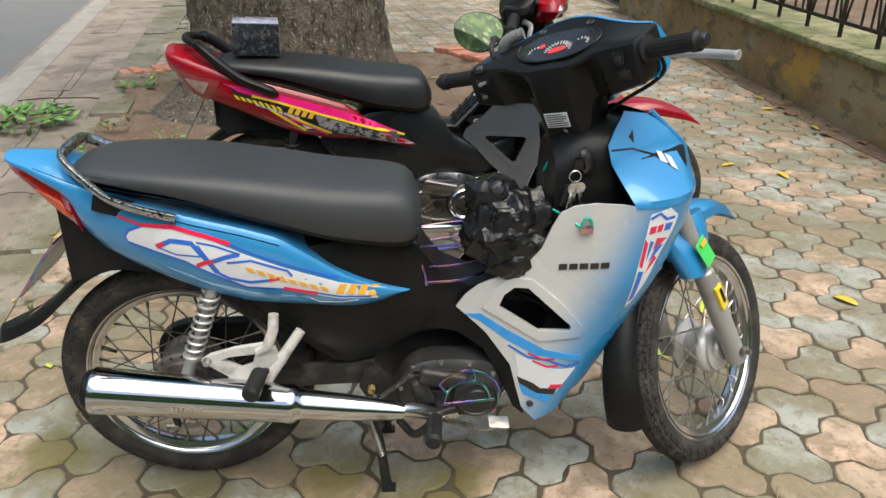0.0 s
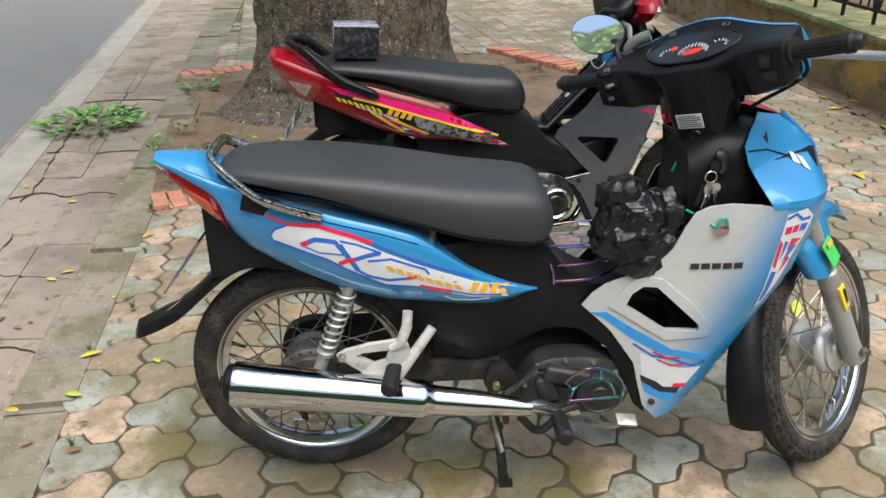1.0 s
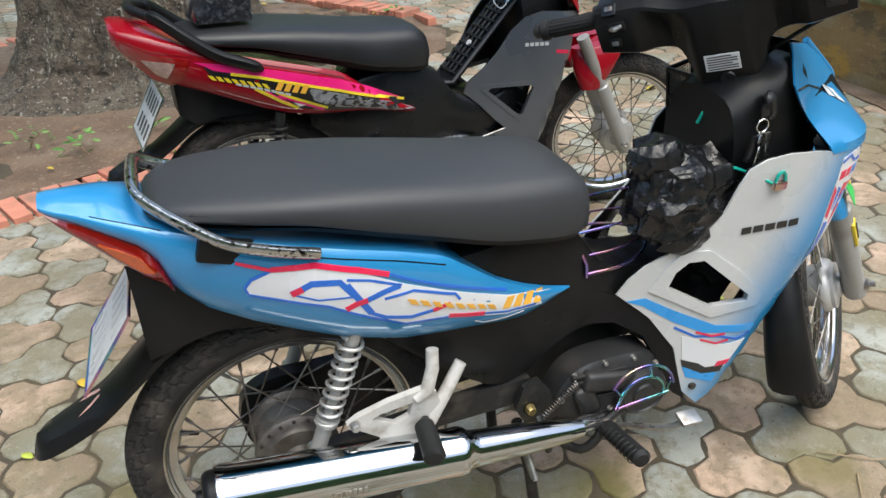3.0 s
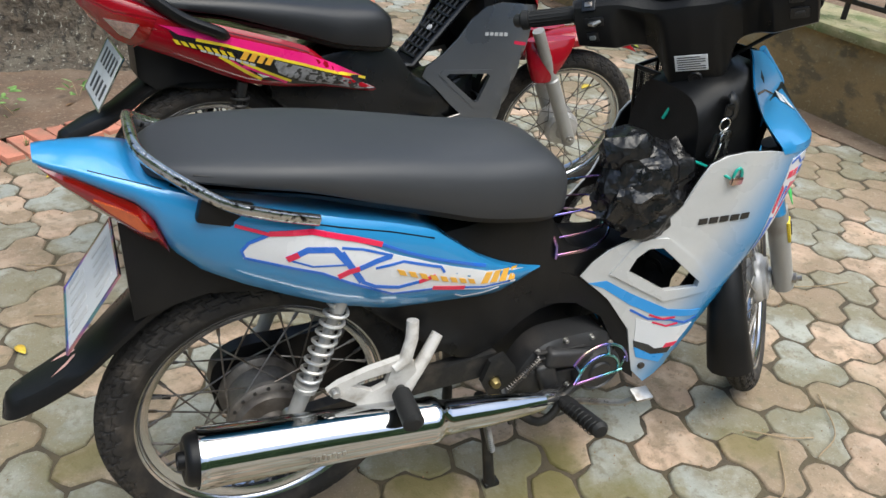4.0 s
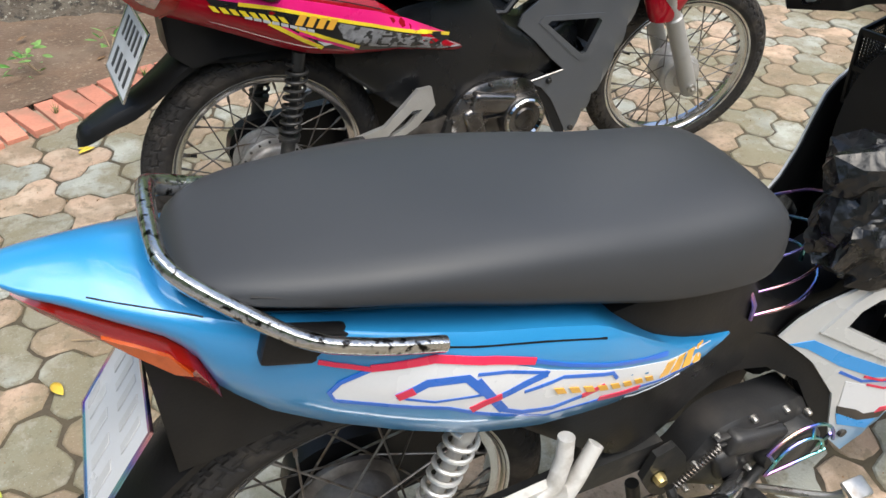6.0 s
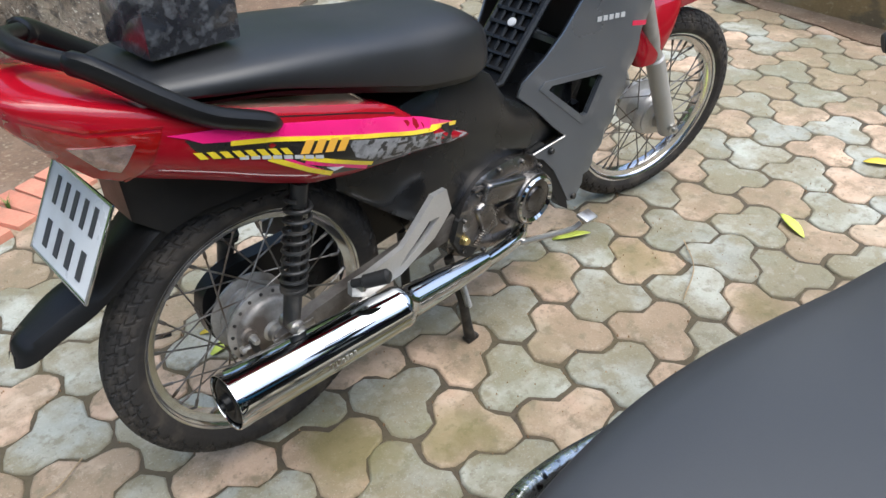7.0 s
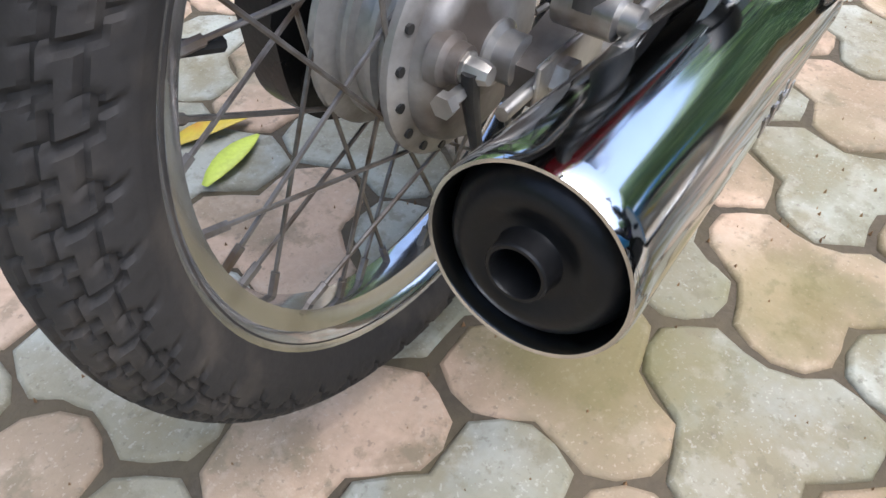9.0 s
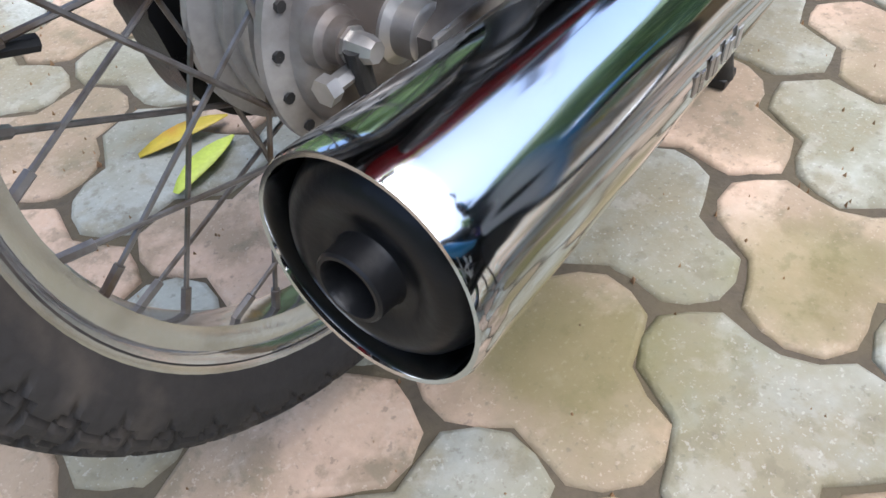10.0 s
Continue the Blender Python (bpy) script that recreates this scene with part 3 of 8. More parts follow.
def tail_depth(x, z, tables=TAIL_BLUE):
    side = tail_half(x, tables)[1:8]
    return float(np.interp(z, [p[1] for p in side], [p[0] for p in side]))


def tail_depth_red(x, z):
    return tail_depth(x, z, TAIL_RED)


def body_loft(xs, half):
    """A closed body from half sections that start at the lower side and end on the crest."""
    rings = []
    for x in xs:
        h = half(x)
        rings.append([(x, y, z) for y, z in h] + [(x, -y, z) for y, z in h[-2::-1]])
    return loft(rings)


SX = (-0.156, -0.148, -0.13, -0.09, -0.02, 0.06, 0.15, 0.25, 0.34, 0.42, 0.470, 0.499, 0.517, 0.526)
SW = (0.030, 0.056, 0.080, 0.102, 0.120, 0.131, 0.135, 0.134, 0.131, 0.127, 0.121, 0.113, 0.101, 0.080)
ST = (0.786, 0.792, 0.799, 0.804, 0.803, 0.799, 0.791, 0.777, 0.763, 0.755, 0.749, 0.739, 0.720, 0.695)
SB = (0.780, 0.779, 0.778, 0.776, 0.766, 0.752, 0.724, 0.692, 0.662, 0.646, 0.638, 0.638, 0.644, 0.656)


def seat_half(x):
    w, t, b = (smooth_table(SX, s, x) for s in (SW, ST, SB))
    h = t - b
    return [(0.3 * w, b), (0.86 * w, b), (0.97 * w, b + 0.06 * h), (w, b + 0.2 * h), (0.995 * w, b + 0.45 * h), (0.96 * w, b + 0.68 * h),
            (0.88 * w, b + 0.84 * h), (0.74 * w, b + 0.93 * h), (0.5 * w, b + 0.98 * h), (0.25 * w, t), (0, t)]


CX = (0.14, 0.20, 0.25, 0.30, 0.34, 0.37, 0.42, 0.48, 0.52, 0.545, 0.57, 0.62, 0.70, 0.78)
CW = (0.086, 0.094, 0.098, 0.100, 0.100, 0.098, 0.090, 0.079, 0.073, 0.071, 0.069, 0.067, 0.062, 0.052)
CT = (0.57, 0.60, 0.62, 0.635, 0.64, 0.645, 0.645, 0.638, 0.615, 0.578, 0.545, 0.518, 0.51, 0.55)
CB = (0.522, 0.470, 0.426, 0.385, 0.358, 0.350, 0.358, 0.394, 0.408, 0.41, 0.41, 0.405, 0.40, 0.40)


CW_RED = (0.086, 0.094, 0.098, 0.100, 0.101, 0.101, 0.099, 0.096, 0.094, 0.094, 0.094, 0.094, 0.092, 0.084)


def cover_half(x, wide=CW):
    w, t, b = (float(np.interp(x, CX, s)) for s in (wide, CT, CB))
    h = t - b
    return [(0.5 * w, b), (0.92 * w, b), (w, b + 0.12 * h), (w, b + 0.5 * h), (0.97 * w, b + 0.85 * h), (0.85 * w, b + 0.97 * h), (0.5 * w, t), (0, t)]


# leg shield: front limit by height, and how far the nose rounds in
HZ = (0.19, 0.24, 0.31, 0.39, 0.475, 0.58, 0.68, 0.74, 0.80, 0.87, 0.90)
HF = (0.809, 0.861, 0.914, 0.962, 1.003, 1.055, 1.090, 1.097, 1.075, 0.997, 0.941)


HF_RED = (0.790, 0.800, 0.835, 0.870, 0.900, 0.930, 0.950, 0.960, 0.950, 0.930, 0.910)


def wing(x, front, a):
    """The wing flares outwards towards the front and then rounds over to the nose."""
    e = min(max((front - x) / a, 0.0), 1.0)
    return (0.080 + 0.30 * (x - 0.595)) * math.sqrt(1 - (1 - e) ** 2)


def shield_depth(x, z):
    return wing(x, float(np.interp(z, HZ, HF)), float(np.interp(z, (0.19, 0.26, 0.36, 0.45, 0.55, 0.70, 0.80, 0.90), (0.05, 0.09, 0.14, 0.16, 0.17, 0.25, 0.25, 0.15))))


def cowl_depth(x, z):
    """The upper cowl leaves the shield and runs to a blunt nose in front."""
    near = shield_depth(x, z)
    u = min(1.0, max(0.0, (z - 0.735) / 0.06))
    return near + (min(near, 0.68 * max(0.0, float(np.interp(z, HZ, HF)) - x)) - near) * u


def shield_depth_red(x, z):
    return wing(x, float(np.interp(z, HZ, HF_RED)), 0.045)


SHIELD = [(0.770, 0.206), (0.740, 0.237), (0.727, 0.285), (0.712, 0.345), (0.660, 0.418), (0.640, 0.437), (0.597, 0.474), (0.616, 0.505), (0.642, 0.531), (0.690, 0.560), (0.735, 0.590), (0.764, 0.630), (0.780, 0.676), (0.795, 0.708),
          (0.820, 0.724), (0.857, 0.733), (0.905, 0.733), (0.930, 0.729), (1.095, 0.730), (1.089, 0.680), (1.073, 0.632), (1.054, 0.580), (1.029, 0.528), (1.002, 0.475), (0.961, 0.390), (0.913, 0.310), (0.860, 0.240), (0.808, 0.196)]
SHIELD_RED = [(0.770, 0.235), (0.745, 0.240), (0.722, 0.290), (0.700, 0.335), (0.672, 0.370), (0.638, 0.388), (0.722, 0.415), (0.690, 0.445), (0.650, 0.490), (0.603, 0.533), (0.612, 0.560), (0.660, 0.600), (0.700, 0.645), (0.736, 0.700),
              (0.776, 0.737), (0.820, 0.750), (0.900, 0.745), (0.935, 0.740), (0.958, 0.735), (0.949, 0.680), (0.929, 0.580), (0.899, 0.475), (0.869, 0.390), (0.834, 0.310), (0.799, 0.245)]
UPPER_COWL = [(0.934, 0.724), (0.908, 0.766), (0.888, 0.800), (0.884, 0.830), (0.905, 0.855), (0.930, 0.878), (0.985, 0.866), (1.033, 0.838), (1.072, 0.800), (1.095, 0.740), (1.092, 0.724)]
COWL_RED = [(min(x, float(np.interp(z, HZ, HF_RED)) - 0.001), z) for x, z in UPPER_COWL]
WINDOW = [(0.684, 0.487), (0.694, 0.516), (0.714, 0.536), (0.741, 0.538), (0.829, 0.460), (0.828, 0.447), (0.766, 0.439)]
RED_WINDOW = [(0.672, 0.533), (0.680, 0.541), (0.795, 0.541), (0.803, 0.533), (0.772, 0.455), (0.762, 0.452)]
RED_WINDOW_RIM = [(0.650, 0.538), (0.662, 0.553), (0.808, 0.553), (0.818, 0.540), (0.783, 0.440), (0.760, 0.434)]
WINDOW_RIM = [(0.650, 0.480), (0.681, 0.533), (0.704, 0.558), (0.748, 0.558), (0.806, 0.512), (0.853, 0.460), (0.849, 0.436), (0.768, 0.414)]


def tyre_mesh(radius, half, n_tread, deep=0.0035):
    bm = bmesh.new()
    segs, across = n_tread * 14, 64
    rows = []
    for k in range(segs):
        u = k / 14.0
        row = []
        for j in range(across + 1):
            phi = radians(-142 + 284 * j / across)
            a = abs(math.degrees(phi))
            r = radius - 0.036 + 0.036 * math.cos(phi)
            y = half * math.sin(phi) * (1 - 0.12 * max(0, -math.cos(phi)))
            s = 1 if phi > 0 else -1
            cut = 0
            if a < 97:
                w = (k + (0 if s > 0 else 7)) % 14
                m = round(a / 4.4375)
                ring = m == 3 or m == (9 if w < 7 else 11) or m == (15 if w < 7 else 17)
                shift = (0, 3, 8, 11)[min(3, m // 6)]
                v = (w + shift) % 14
                cut = max(1.0 if v in (6, 7) and m > 1 else 0, 0.75 if v == 0 and m % 6 in (2, 3, 4) else 0, 0.75 if v in (1, 2, 3) and m % 6 == 3 else 0, 0.9 if ring else 0) * min(1.0, (97 - a) / 16)
            r -= deep * cut * math.cos(phi * 0.7)
            y -= s * deep * cut * math.sin(abs(phi) * 0.7)
            if a > 125:
                y = s * max(abs(y), 0.0235)
            if 100 < a < 106:
                y += s * 0.0008
            th = 2 * math.pi * (u - 0.75 * min(a, 97) / 97) / n_tread
            row.append(bm.verts.new((r * math.cos(th), y, r * math.sin(th))))
        rows.append(row)
    for k in range(segs):
        p, q = rows[k], rows[(k + 1) % segs]
        for j in range(across):
            bm.faces.new((p[j], p[j + 1], q[j + 1], q[j]))
    return bm


RIM_PROFILE = [(0.222, -0.026), (0.226, -0.024), (0.226, -0.021), (0.217, -0.019), (0.206, -0.015), (0.198, -0.011), (0.196, 0.0), (0.198, 0.011), (0.206, 0.015),
               (0.217, 0.019), (0.226, 0.021), (0.226, 0.024), (0.222, 0.026), (0.214, 0.022), (0.208, 0.012), (0.207, 0.0), (0.208, -0.012), (0.214, -0.022)]


def wheel(bike, at, rear, hub_mat, spoke_mat, slim=False):
    """A spoked wheel about the y axis, under the bike."""
    w = part("wheel", lathe(RIM_PROFILE, 96, "y", closed=True), M_RIM, bike, "spoked steel rim with grime at the nipples", at=at)
    part("tyre", tyre_mesh(0.280 if rear else 0.278, 0.036 if rear else 0.032, 46, 0.0034), M_RUBBER, w, "dusty black tyre with block tread")
    if rear:
        hub = [(0.012, -0.062), (0.030, -0.062), (0.034, -0.056), (0.068, -0.050), (0.074, -0.045), (0.074, -0.036), (0.066, -0.034), (0.062, -0.020), (0.062, 0.022),
               (0.070, 0.026), (0.074, 0.030), (0.074, 0.038), (0.040, 0.044), (0.012, 0.046)]
        flange = 0.069
        if slim:
            hub = [(0.012, -0.040), (0.060, -0.038), (0.073, -0.034), (0.076, -0.032), (0.076, -0.027), (0.071, -0.025), (0.063, -0.021), (0.062, -0.014), (0.066, -0.012), (0.066, -0.008), (0.061, -0.006), (0.061, 0.004), (0.066, 0.006),
                   (0.066, 0.010), (0.062, 0.012), (0.063, 0.016), (0.071, 0.019), (0.076, 0.021), (0.076, 0.026), (0.073, 0.028), (0.040, 0.034), (0.012, 0.036)]
    else:
        hub = [(0.012, -0.052), (0.050, -0.048), (0.058, -0.042), (0.062, -0.034), (0.062, -0.028), (0.050, -0.022), (0.046, 0.015), (0.058, 0.022), (0.066, 0.026), (0.066, 0.036), (0.03, 0.044), (0.012, 0.046)]
        flange = 0.057
    h = part("hub", lathe(hub, 48, "y"), hub_mat, w, "drum brake hub")
    holes = bmesh.new()
    for k in range(18):
        t = 2 * math.pi * (k + 0.5) / 18
        lathe([(0.0001, -0.0015), (0.0032, -0.0015), (0.0032, 0.001)], 8, "y", holes, centre=(flange * math.cos(t), -0.0352 if slim else -0.0502 if rear else -0.0365, flange * math.sin(t)))
    part("spoke_hole", holes, M_DARK_METAL, w, smooth=False)
    mesh = {}
    for side in (-1, 1):
        for lean in (-1, 1):
            a0 = lean * radians(62 if rear else 55)
            y0 = side * (0.028 if slim else 0.041 if rear else 0.033) * (1.05 if lean > 0 else 0.92)
            p0 = V((flange * math.cos(a0), y0, flange * math.sin(a0)))
            p1 = V((0.196, side * 0.004, 0))
            d = (p1 - p0).normalized()
            bm = tube([p0, p1 - d * 0.016, p1 - d * 0.0155, p1 + d * 0.004], [0.0017, 0.0017, 0.0032, 0.0032], 6)
            mesh[side, lean] = bm
    datas = {}
    for key, bm in mesh.items():
        o = part("spoke", bm, spoke_mat, w)
        datas[key] = o
        o.matrix_basis = Matrix.Rotation(0, 4, "Y")
    for i in range(9):
        for key, o in datas.items():
            turn = 2 * math.pi * (i + (0.0, 0.25, 0.5, 0.75)[(key[0] > 0) * 2 + (key[1] > 0)]) / 9
            if i == 0:
                o.matrix_basis = Matrix.Rotation(turn, 4, "Y")
            else:
                c = o.copy()
                scene.collection.objects.link(c)
                c.matrix_basis = Matrix.Rotation(turn, 4, "Y")
    part("valve", tube([(-0.2 * math.cos(0.35), 0, 0.2 * math.sin(0.35)), (-0.165 * math.cos(0.35), 0, 0.165 * math.sin(0.35))], [0.0045, 0.004], 8), M_GRIP, w, "black rubber tyre valve")
    return w


def helix(p0, p1, r, wire, turns, n=14):
    p0, p1 = V(p0), V(p1)
    d = (p1 - p0).normalized()
    a = d.orthogonal().normalized()
    b = d.cross(a)
    k = int(turns * n)
    return tube([p0.lerp(p1, i / k) + r * (math.cos(2 * math.pi * i / n) * a + math.sin(2 * math.pi * i / n) * b) for i in range(k + 1)], wire, 8)


def shock(bike, top, low, body_mat, spring_mat, label, k=1.0):
    top, low = V(top), V(low)
    d = (low - top)
    s = part("shock_absorber", tube([top, top + d * 0.15, top + d * 0.16, top + d * 0.72], [0.016 * k, 0.016 * k, 0.009, 0.009], 14), body_mat, bike, label)
    part("spring", helix(top + d * 0.10, top + d * 0.74, 0.0235 * k, 0.0042 * k, 9.2), spring_mat, s)
    part("lower_tube", tube([top + d * 0.70, top + d * 0.75, top + d * 0.76, top + d * 0.97, low], [0.026 * k, 0.026 * k, 0.018 * k, 0.017 * k, 0.015], 14), body_mat, s)
    part("lower_bolt", merged(lathe([(0.014, 0.018), (0.014, -0.018), (0.009, -0.020), (0.009, -0.030), (0.0001, -0.031)], 12, "y", centre=low)), M_STEEL, s)


def text_bars(parent, name, x0, z0, length, height, slope, depth, material, count, lift=0.0022, gap=0.28, tilt=0.0):
    """Unlettered blocks in place of a word on a side panel."""
    step = length / count
    o = None
    for i in range(count):
        a = x0 + i * step
        b = a + step * (1 - gap)
        za, zb = z0 + slope * (a - x0), z0 + slope * (b - x0)
        bm = panel([(a, za), (b, zb), (b + tilt, zb + height), (a + tilt, za + height)], lambda x, z: depth(x, z) + lift, 0.001, res=0.03)
        o = part(name, bm, material, parent, smooth=False)
    return o


def decal(parent, name, outline, depth, material, lift=0.001, curved=False, holes=(), res=0.015):
    return part(name, panel(outline, lambda x, z: depth(x, z) + lift, 0.0012, holes, res, curved), material, parent)


def plate(bike, at, w, h, ink, frame_mat, label):
    p = part("number_plate", box((0.0016, w, h), bevel=0.0006, seg=1), M_PLATE, bike, label, at=at)
    e = bmesh.new()
    for s in (-1, 1):
        box((0.004, 0.005, h + 0.004), (-0.001, s * w / 2, 0), 0.0012, bm=e)
        box((0.004, w + 0.004, 0.005), (-0.001, 0, s * h / 2), 0.0012, bm=e)
    part("plate_frame", e, frame_mat, p)
    for row, n in ((0.030, 5), (-0.030, 4)):
        for i in range(n):
            yy = (0.5 - (i + 0.5) / n) * w * 0.80
            bar = box((0.0012, w * 0.80 / n * 0.40, h * 0.30), (-0.0016, yy, row * h / 0.128), 0.0004, seg=1)
            part("plate_bar", bar, ink, p)
    return p


def motorbike(at, turn, own):
    """One step-through motorbike; own: its colours and fittings, "blue" or "red"."""
    blue = own == "blue"
    paint = M_BLUE if blue else M_RED
    hub_mat = M_HUB_OLD if blue else M_HUB_WORN
    bike = thing("motorbike", at, "light blue and silver motorbike with black seat on its stand" if blue
                 else "red and dark grey motorbike with worn black seat on its stand", "motorbike", "parked motorbikes")
    ST_M = steer(turn)
    OFF = Matrix.Translation((0.0 if blue else -0.027, 0, 0))

    # wheels
    rw = wheel(bike, Matrix.Translation((0 if blue else -0.010, 0, 0.284 if blue else 0.290)), True, hub_mat, M_SPOKE, slim=not blue)
    fw = wheel(bike, ST_M @ Matrix.Translation(FRONT_AXLE), False, M_HUB, M_STEEL if blue else M_SPOKE)
    part("brake_plate", lathe([(0.010, -0.066), (0.026, -0.064), (0.030, -0.058), (0.052, -0.054), (0.052, -0.046)], 40, "y"), M_HUB, fw)
    if blue:
        part("brake_plate", lathe([(0.010, -0.080), (0.030, -0.078), (0.034, -0.070), (0.060, -0.066), (0.064, -0.060), (0.064, -0.050)], 40, "y"), hub_mat, rw)
        part("axle", merged(lathe([(0.006, 0.10), (0.006, -0.108), (0.0001, -0.109)], 10, "y"), lathe([(0.012, -0.088), (0.012, -0.100), (0.0075, -0.102)], 6, "y"),
                            lathe([(0.012, 0.088), (0.012, 0.100), (0.0075, 0.102)], 6, "y")), M_STEEL, rw)
        part("brake_arm", tube([(-0.030, -0.086, -0.028), (-0.026, -0.088, -0.050), (-0.018, -0.089, -0.088)], [0.009, 0.0075, 0.008], 10, flat=0.55), M_DARK_METAL, rw)
        part("brake_cam", merged(lathe([(0.010, -0.070), (0.010, -0.090), (0.007, -0.092), (0.007, -0.097), (0.0001, -0.098)], 14, "y", centre=(-0.030, 0, -0.028))), M_STEEL, rw)
        part("clamp_bolt", bolt((-0.042, -0.084, -0.024), 0.006, 0.010), M_STEEL, rw)
        part("rod_nut", lathe([(0.0001, 0.016), (0.007, 0.016), (0.0085, 0.010), (0.0085, -0.010), (0.0001, -0.010)], 8, "x", centre=(-0.034, -0.090, -0.088)), M_STEEL, rw)
        part("rod_spring", helix((-0.012, -0.090, -0.088), (0.030, -0.090, -0.084), 0.0055, 0.0012, 9, 8), M_STEEL, rw)
        part("torque_arm", tube([(0.036, -0.078, -0.034), (0.090, -0.088, -0.030), (0.19, -0.094, -0.012)], [0.008, 0.007, 0.007], 10, flat=0.6), M_HUB, rw)
        part("arm_bolt", bolt((0.036, -0.082, -0.034), 0.0075, 0.010), M_STEEL, rw)
        part("axle_adjuster", box((0.075, 0.005, 0.034), (0.010, -0.0985, 0.0), 0.003), M_STEEL, rw)
        part("axle_collar", lathe([(0.016, -0.078), (0.020, -0.080), (0.020, -0.088), (0.015, -0.091)], 28, "y"), M_STEEL, rw)
    else:
        part("brake_plate", lathe([(0.010, -0.056), (0.026, -0.056), (0.030, -0.053), (0.050, -0.052), (0.058, -0.049), (0.062, -0.043), (0.063, -0.037)], 48, "y"), hub_mat, rw)
        part("axle", merged(lathe([(0.006, 0.10), (0.006, -0.112), (0.0001, -0.113)], 12, "y"), lathe([(0.013, -0.098), (0.013, -0.108), (0.008, -0.110)], 6, "y"),
                            lathe([(0.012, 0.088), (0.012, 0.100), (0.0075, 0.102)], 6, "y")), M_STEEL, rw)
        part("axle_collar", lathe([(0.014, -0.052), (0.021, -0.054), (0.021, -0.058), (0.016, -0.061), (0.016, -0.074), (0.013, -0.076)], 32, "y"), M_STEEL, rw)
        part("axle_adjuster", merged(box((0.085, 0.005, 0.034), (0.018, -0.0965, 0.0), 0.003), lathe([(0.0001, -0.052), (0.0045, -0.052), (0.0045, 0.02), (0.0001, 0.02)], 10, "x", centre=(0, -0.092, 0))), M_STEEL, rw)
        cam = part("brake_cam", lathe([(0.017, -0.046), (0.016, -0.054), (0.0125, -0.057), (0.0115, -0.064), (0.0001, -0.064)], 24, "y", centre=(-0.046, 0, 0.016)), hub_mat, rw)
        part("cam_bolt", bolt((-0.046, -0.066, 0.016), 0.0075, 0.014), M_STEEL, cam)
        part("clamp_bolt", lathe([(0.0001, -0.016), (0.0075, -0.016), (0.0075, -0.009), (0.0048, -0.008), (0.0048, 0.014), (0.0001, 0.015)], 6, "x", centre=(-0.056, -0.066, 0.004)), M_STEEL, cam)
        part("brake_arm", tube([(-0.047, -0.066, 0.018), (-0.045, -0.067, -0.002), (-0.040, -0.070, -0.034), (-0.031, -0.073, -0.070)], [0.0115, 0.0100, 0.0075, 0.0080], 12, flat=0.55), M_DARK_METAL, rw, "black brake arm hanging from the cam")
        part("rod_nut", lathe([(0.0001, -0.014), (0.0070, -0.014), (0.0085, -0.008), (0.0085, 0.008), (0.0001, 0.008)], 8, "x", centre=(-0.042, -0.075, -0.070)), M_STEEL, rw)
        part("rod_spring", helix((-0.024, -0.076, -0.070), (0.030, -0.078, -0.070), 0.0055, 0.0012, 11, 8), M_SPOKE, rw)
        part("rod_end", tube([(-0.060, -0.076, -0.070), (0.03, -0.078, -0.070), (0.083, -0.088, -0.070)], 0.0032, 8), M_STEEL, rw)
        part("torque_arm", tube([(0.026, -0.062, -0.036), (0.060, -0.078, -0.034), (0.120, -0.090, -0.024), (0.20, -0.094, -0.012)], [0.009, 0.0075, 0.007, 0.007], 10, flat=0.6), M_HUB, rw)
        part("arm_bolt", bolt((0.026, -0.068, -0.036), 0.0080, 0.012), M_STEEL, rw)

    # tail body and seat
    tail = TAIL_BLUE if blue else TAIL_RED
    body = part("tail_cowl", body_loft([*np.linspace(-0.277 if blue else -0.272, -0.12, 15), *np.linspace(-0.11, 0.50, 34)], lambda x: tail_half(x, tail)), paint, bike, "glossy blue tail cowl" if blue else "glossy red tail cowl", at=OFF)
    seat = part("seat", body_loft(np.linspace(-0.156, 0.526, 48), seat_half), M_SEAT if blue else M_SEAT_OLD, bike, "padded black vinyl seat", at=OFF)
    part("seam", tube([(x, -seat_half(x)[2][0] - 0.0005, seat_half(x)[2][1] + 0.012) for x in np.linspace(-0.09, 0.52, 30)], 0.0022, 6), M_BLACK, seat)
    part("seat_base", body_loft(np.linspace(-0.150, 0.518, 26), lambda x: [(y * 0.9, z - 0.014) for y, z in seat_half(x)[:4]] + [(0, seat_half(x)[3][1] - 0.012)]), M_BLACK, bike, at=OFF)
    part("main_cover", body_loft([*np.linspace(0.14, 0.52, 26), *np.linspace(0.53, 0.78, 14)], lambda x: cover_half(x, CW if blue else CW_RED)), M_BLACK if blue else M_BLACK_GLOSS, bike, "matt black centre cover" if blue else "satin black centre cover")
    part("front_lower_cover", panel([(0.52, 0.505), (0.60, 0.468), (0.684, 0.400), (0.729, 0.315), (0.746, 0.218), (0.722, 0.235), (0.690, 0.31), (0.655, 0.375), (0.60, 0.41), (0.53, 0.42)],
                                    lambda x, z: 0.070 + 0.36 * max(0, x - 0.58) ** 1.1 + 0.02 * max(0, 0.45 - z), 0.02, res=0.025, sides=(-1, 1)), M_BLACK if blue else M_BLACK_GLOSS, bike)

    # leg shield
    hole, hole_rim = (WINDOW, WINDOW_RIM) if blue else (RED_WINDOW, RED_WINDOW_RIM)
    deep = shield_depth if blue else shield_depth_red
    shield_mat = M_SHIELD if blue else M_GREY_PAINT
    shield = part("leg_shield", panel(SHIELD if blue else SHIELD_RED, deep, 0.004, [hole], 0.022, sides=(-1, 1)), shield_mat, bike,
                  "leg shield fading from silver to blue" if blue else "dark grey leg shield")
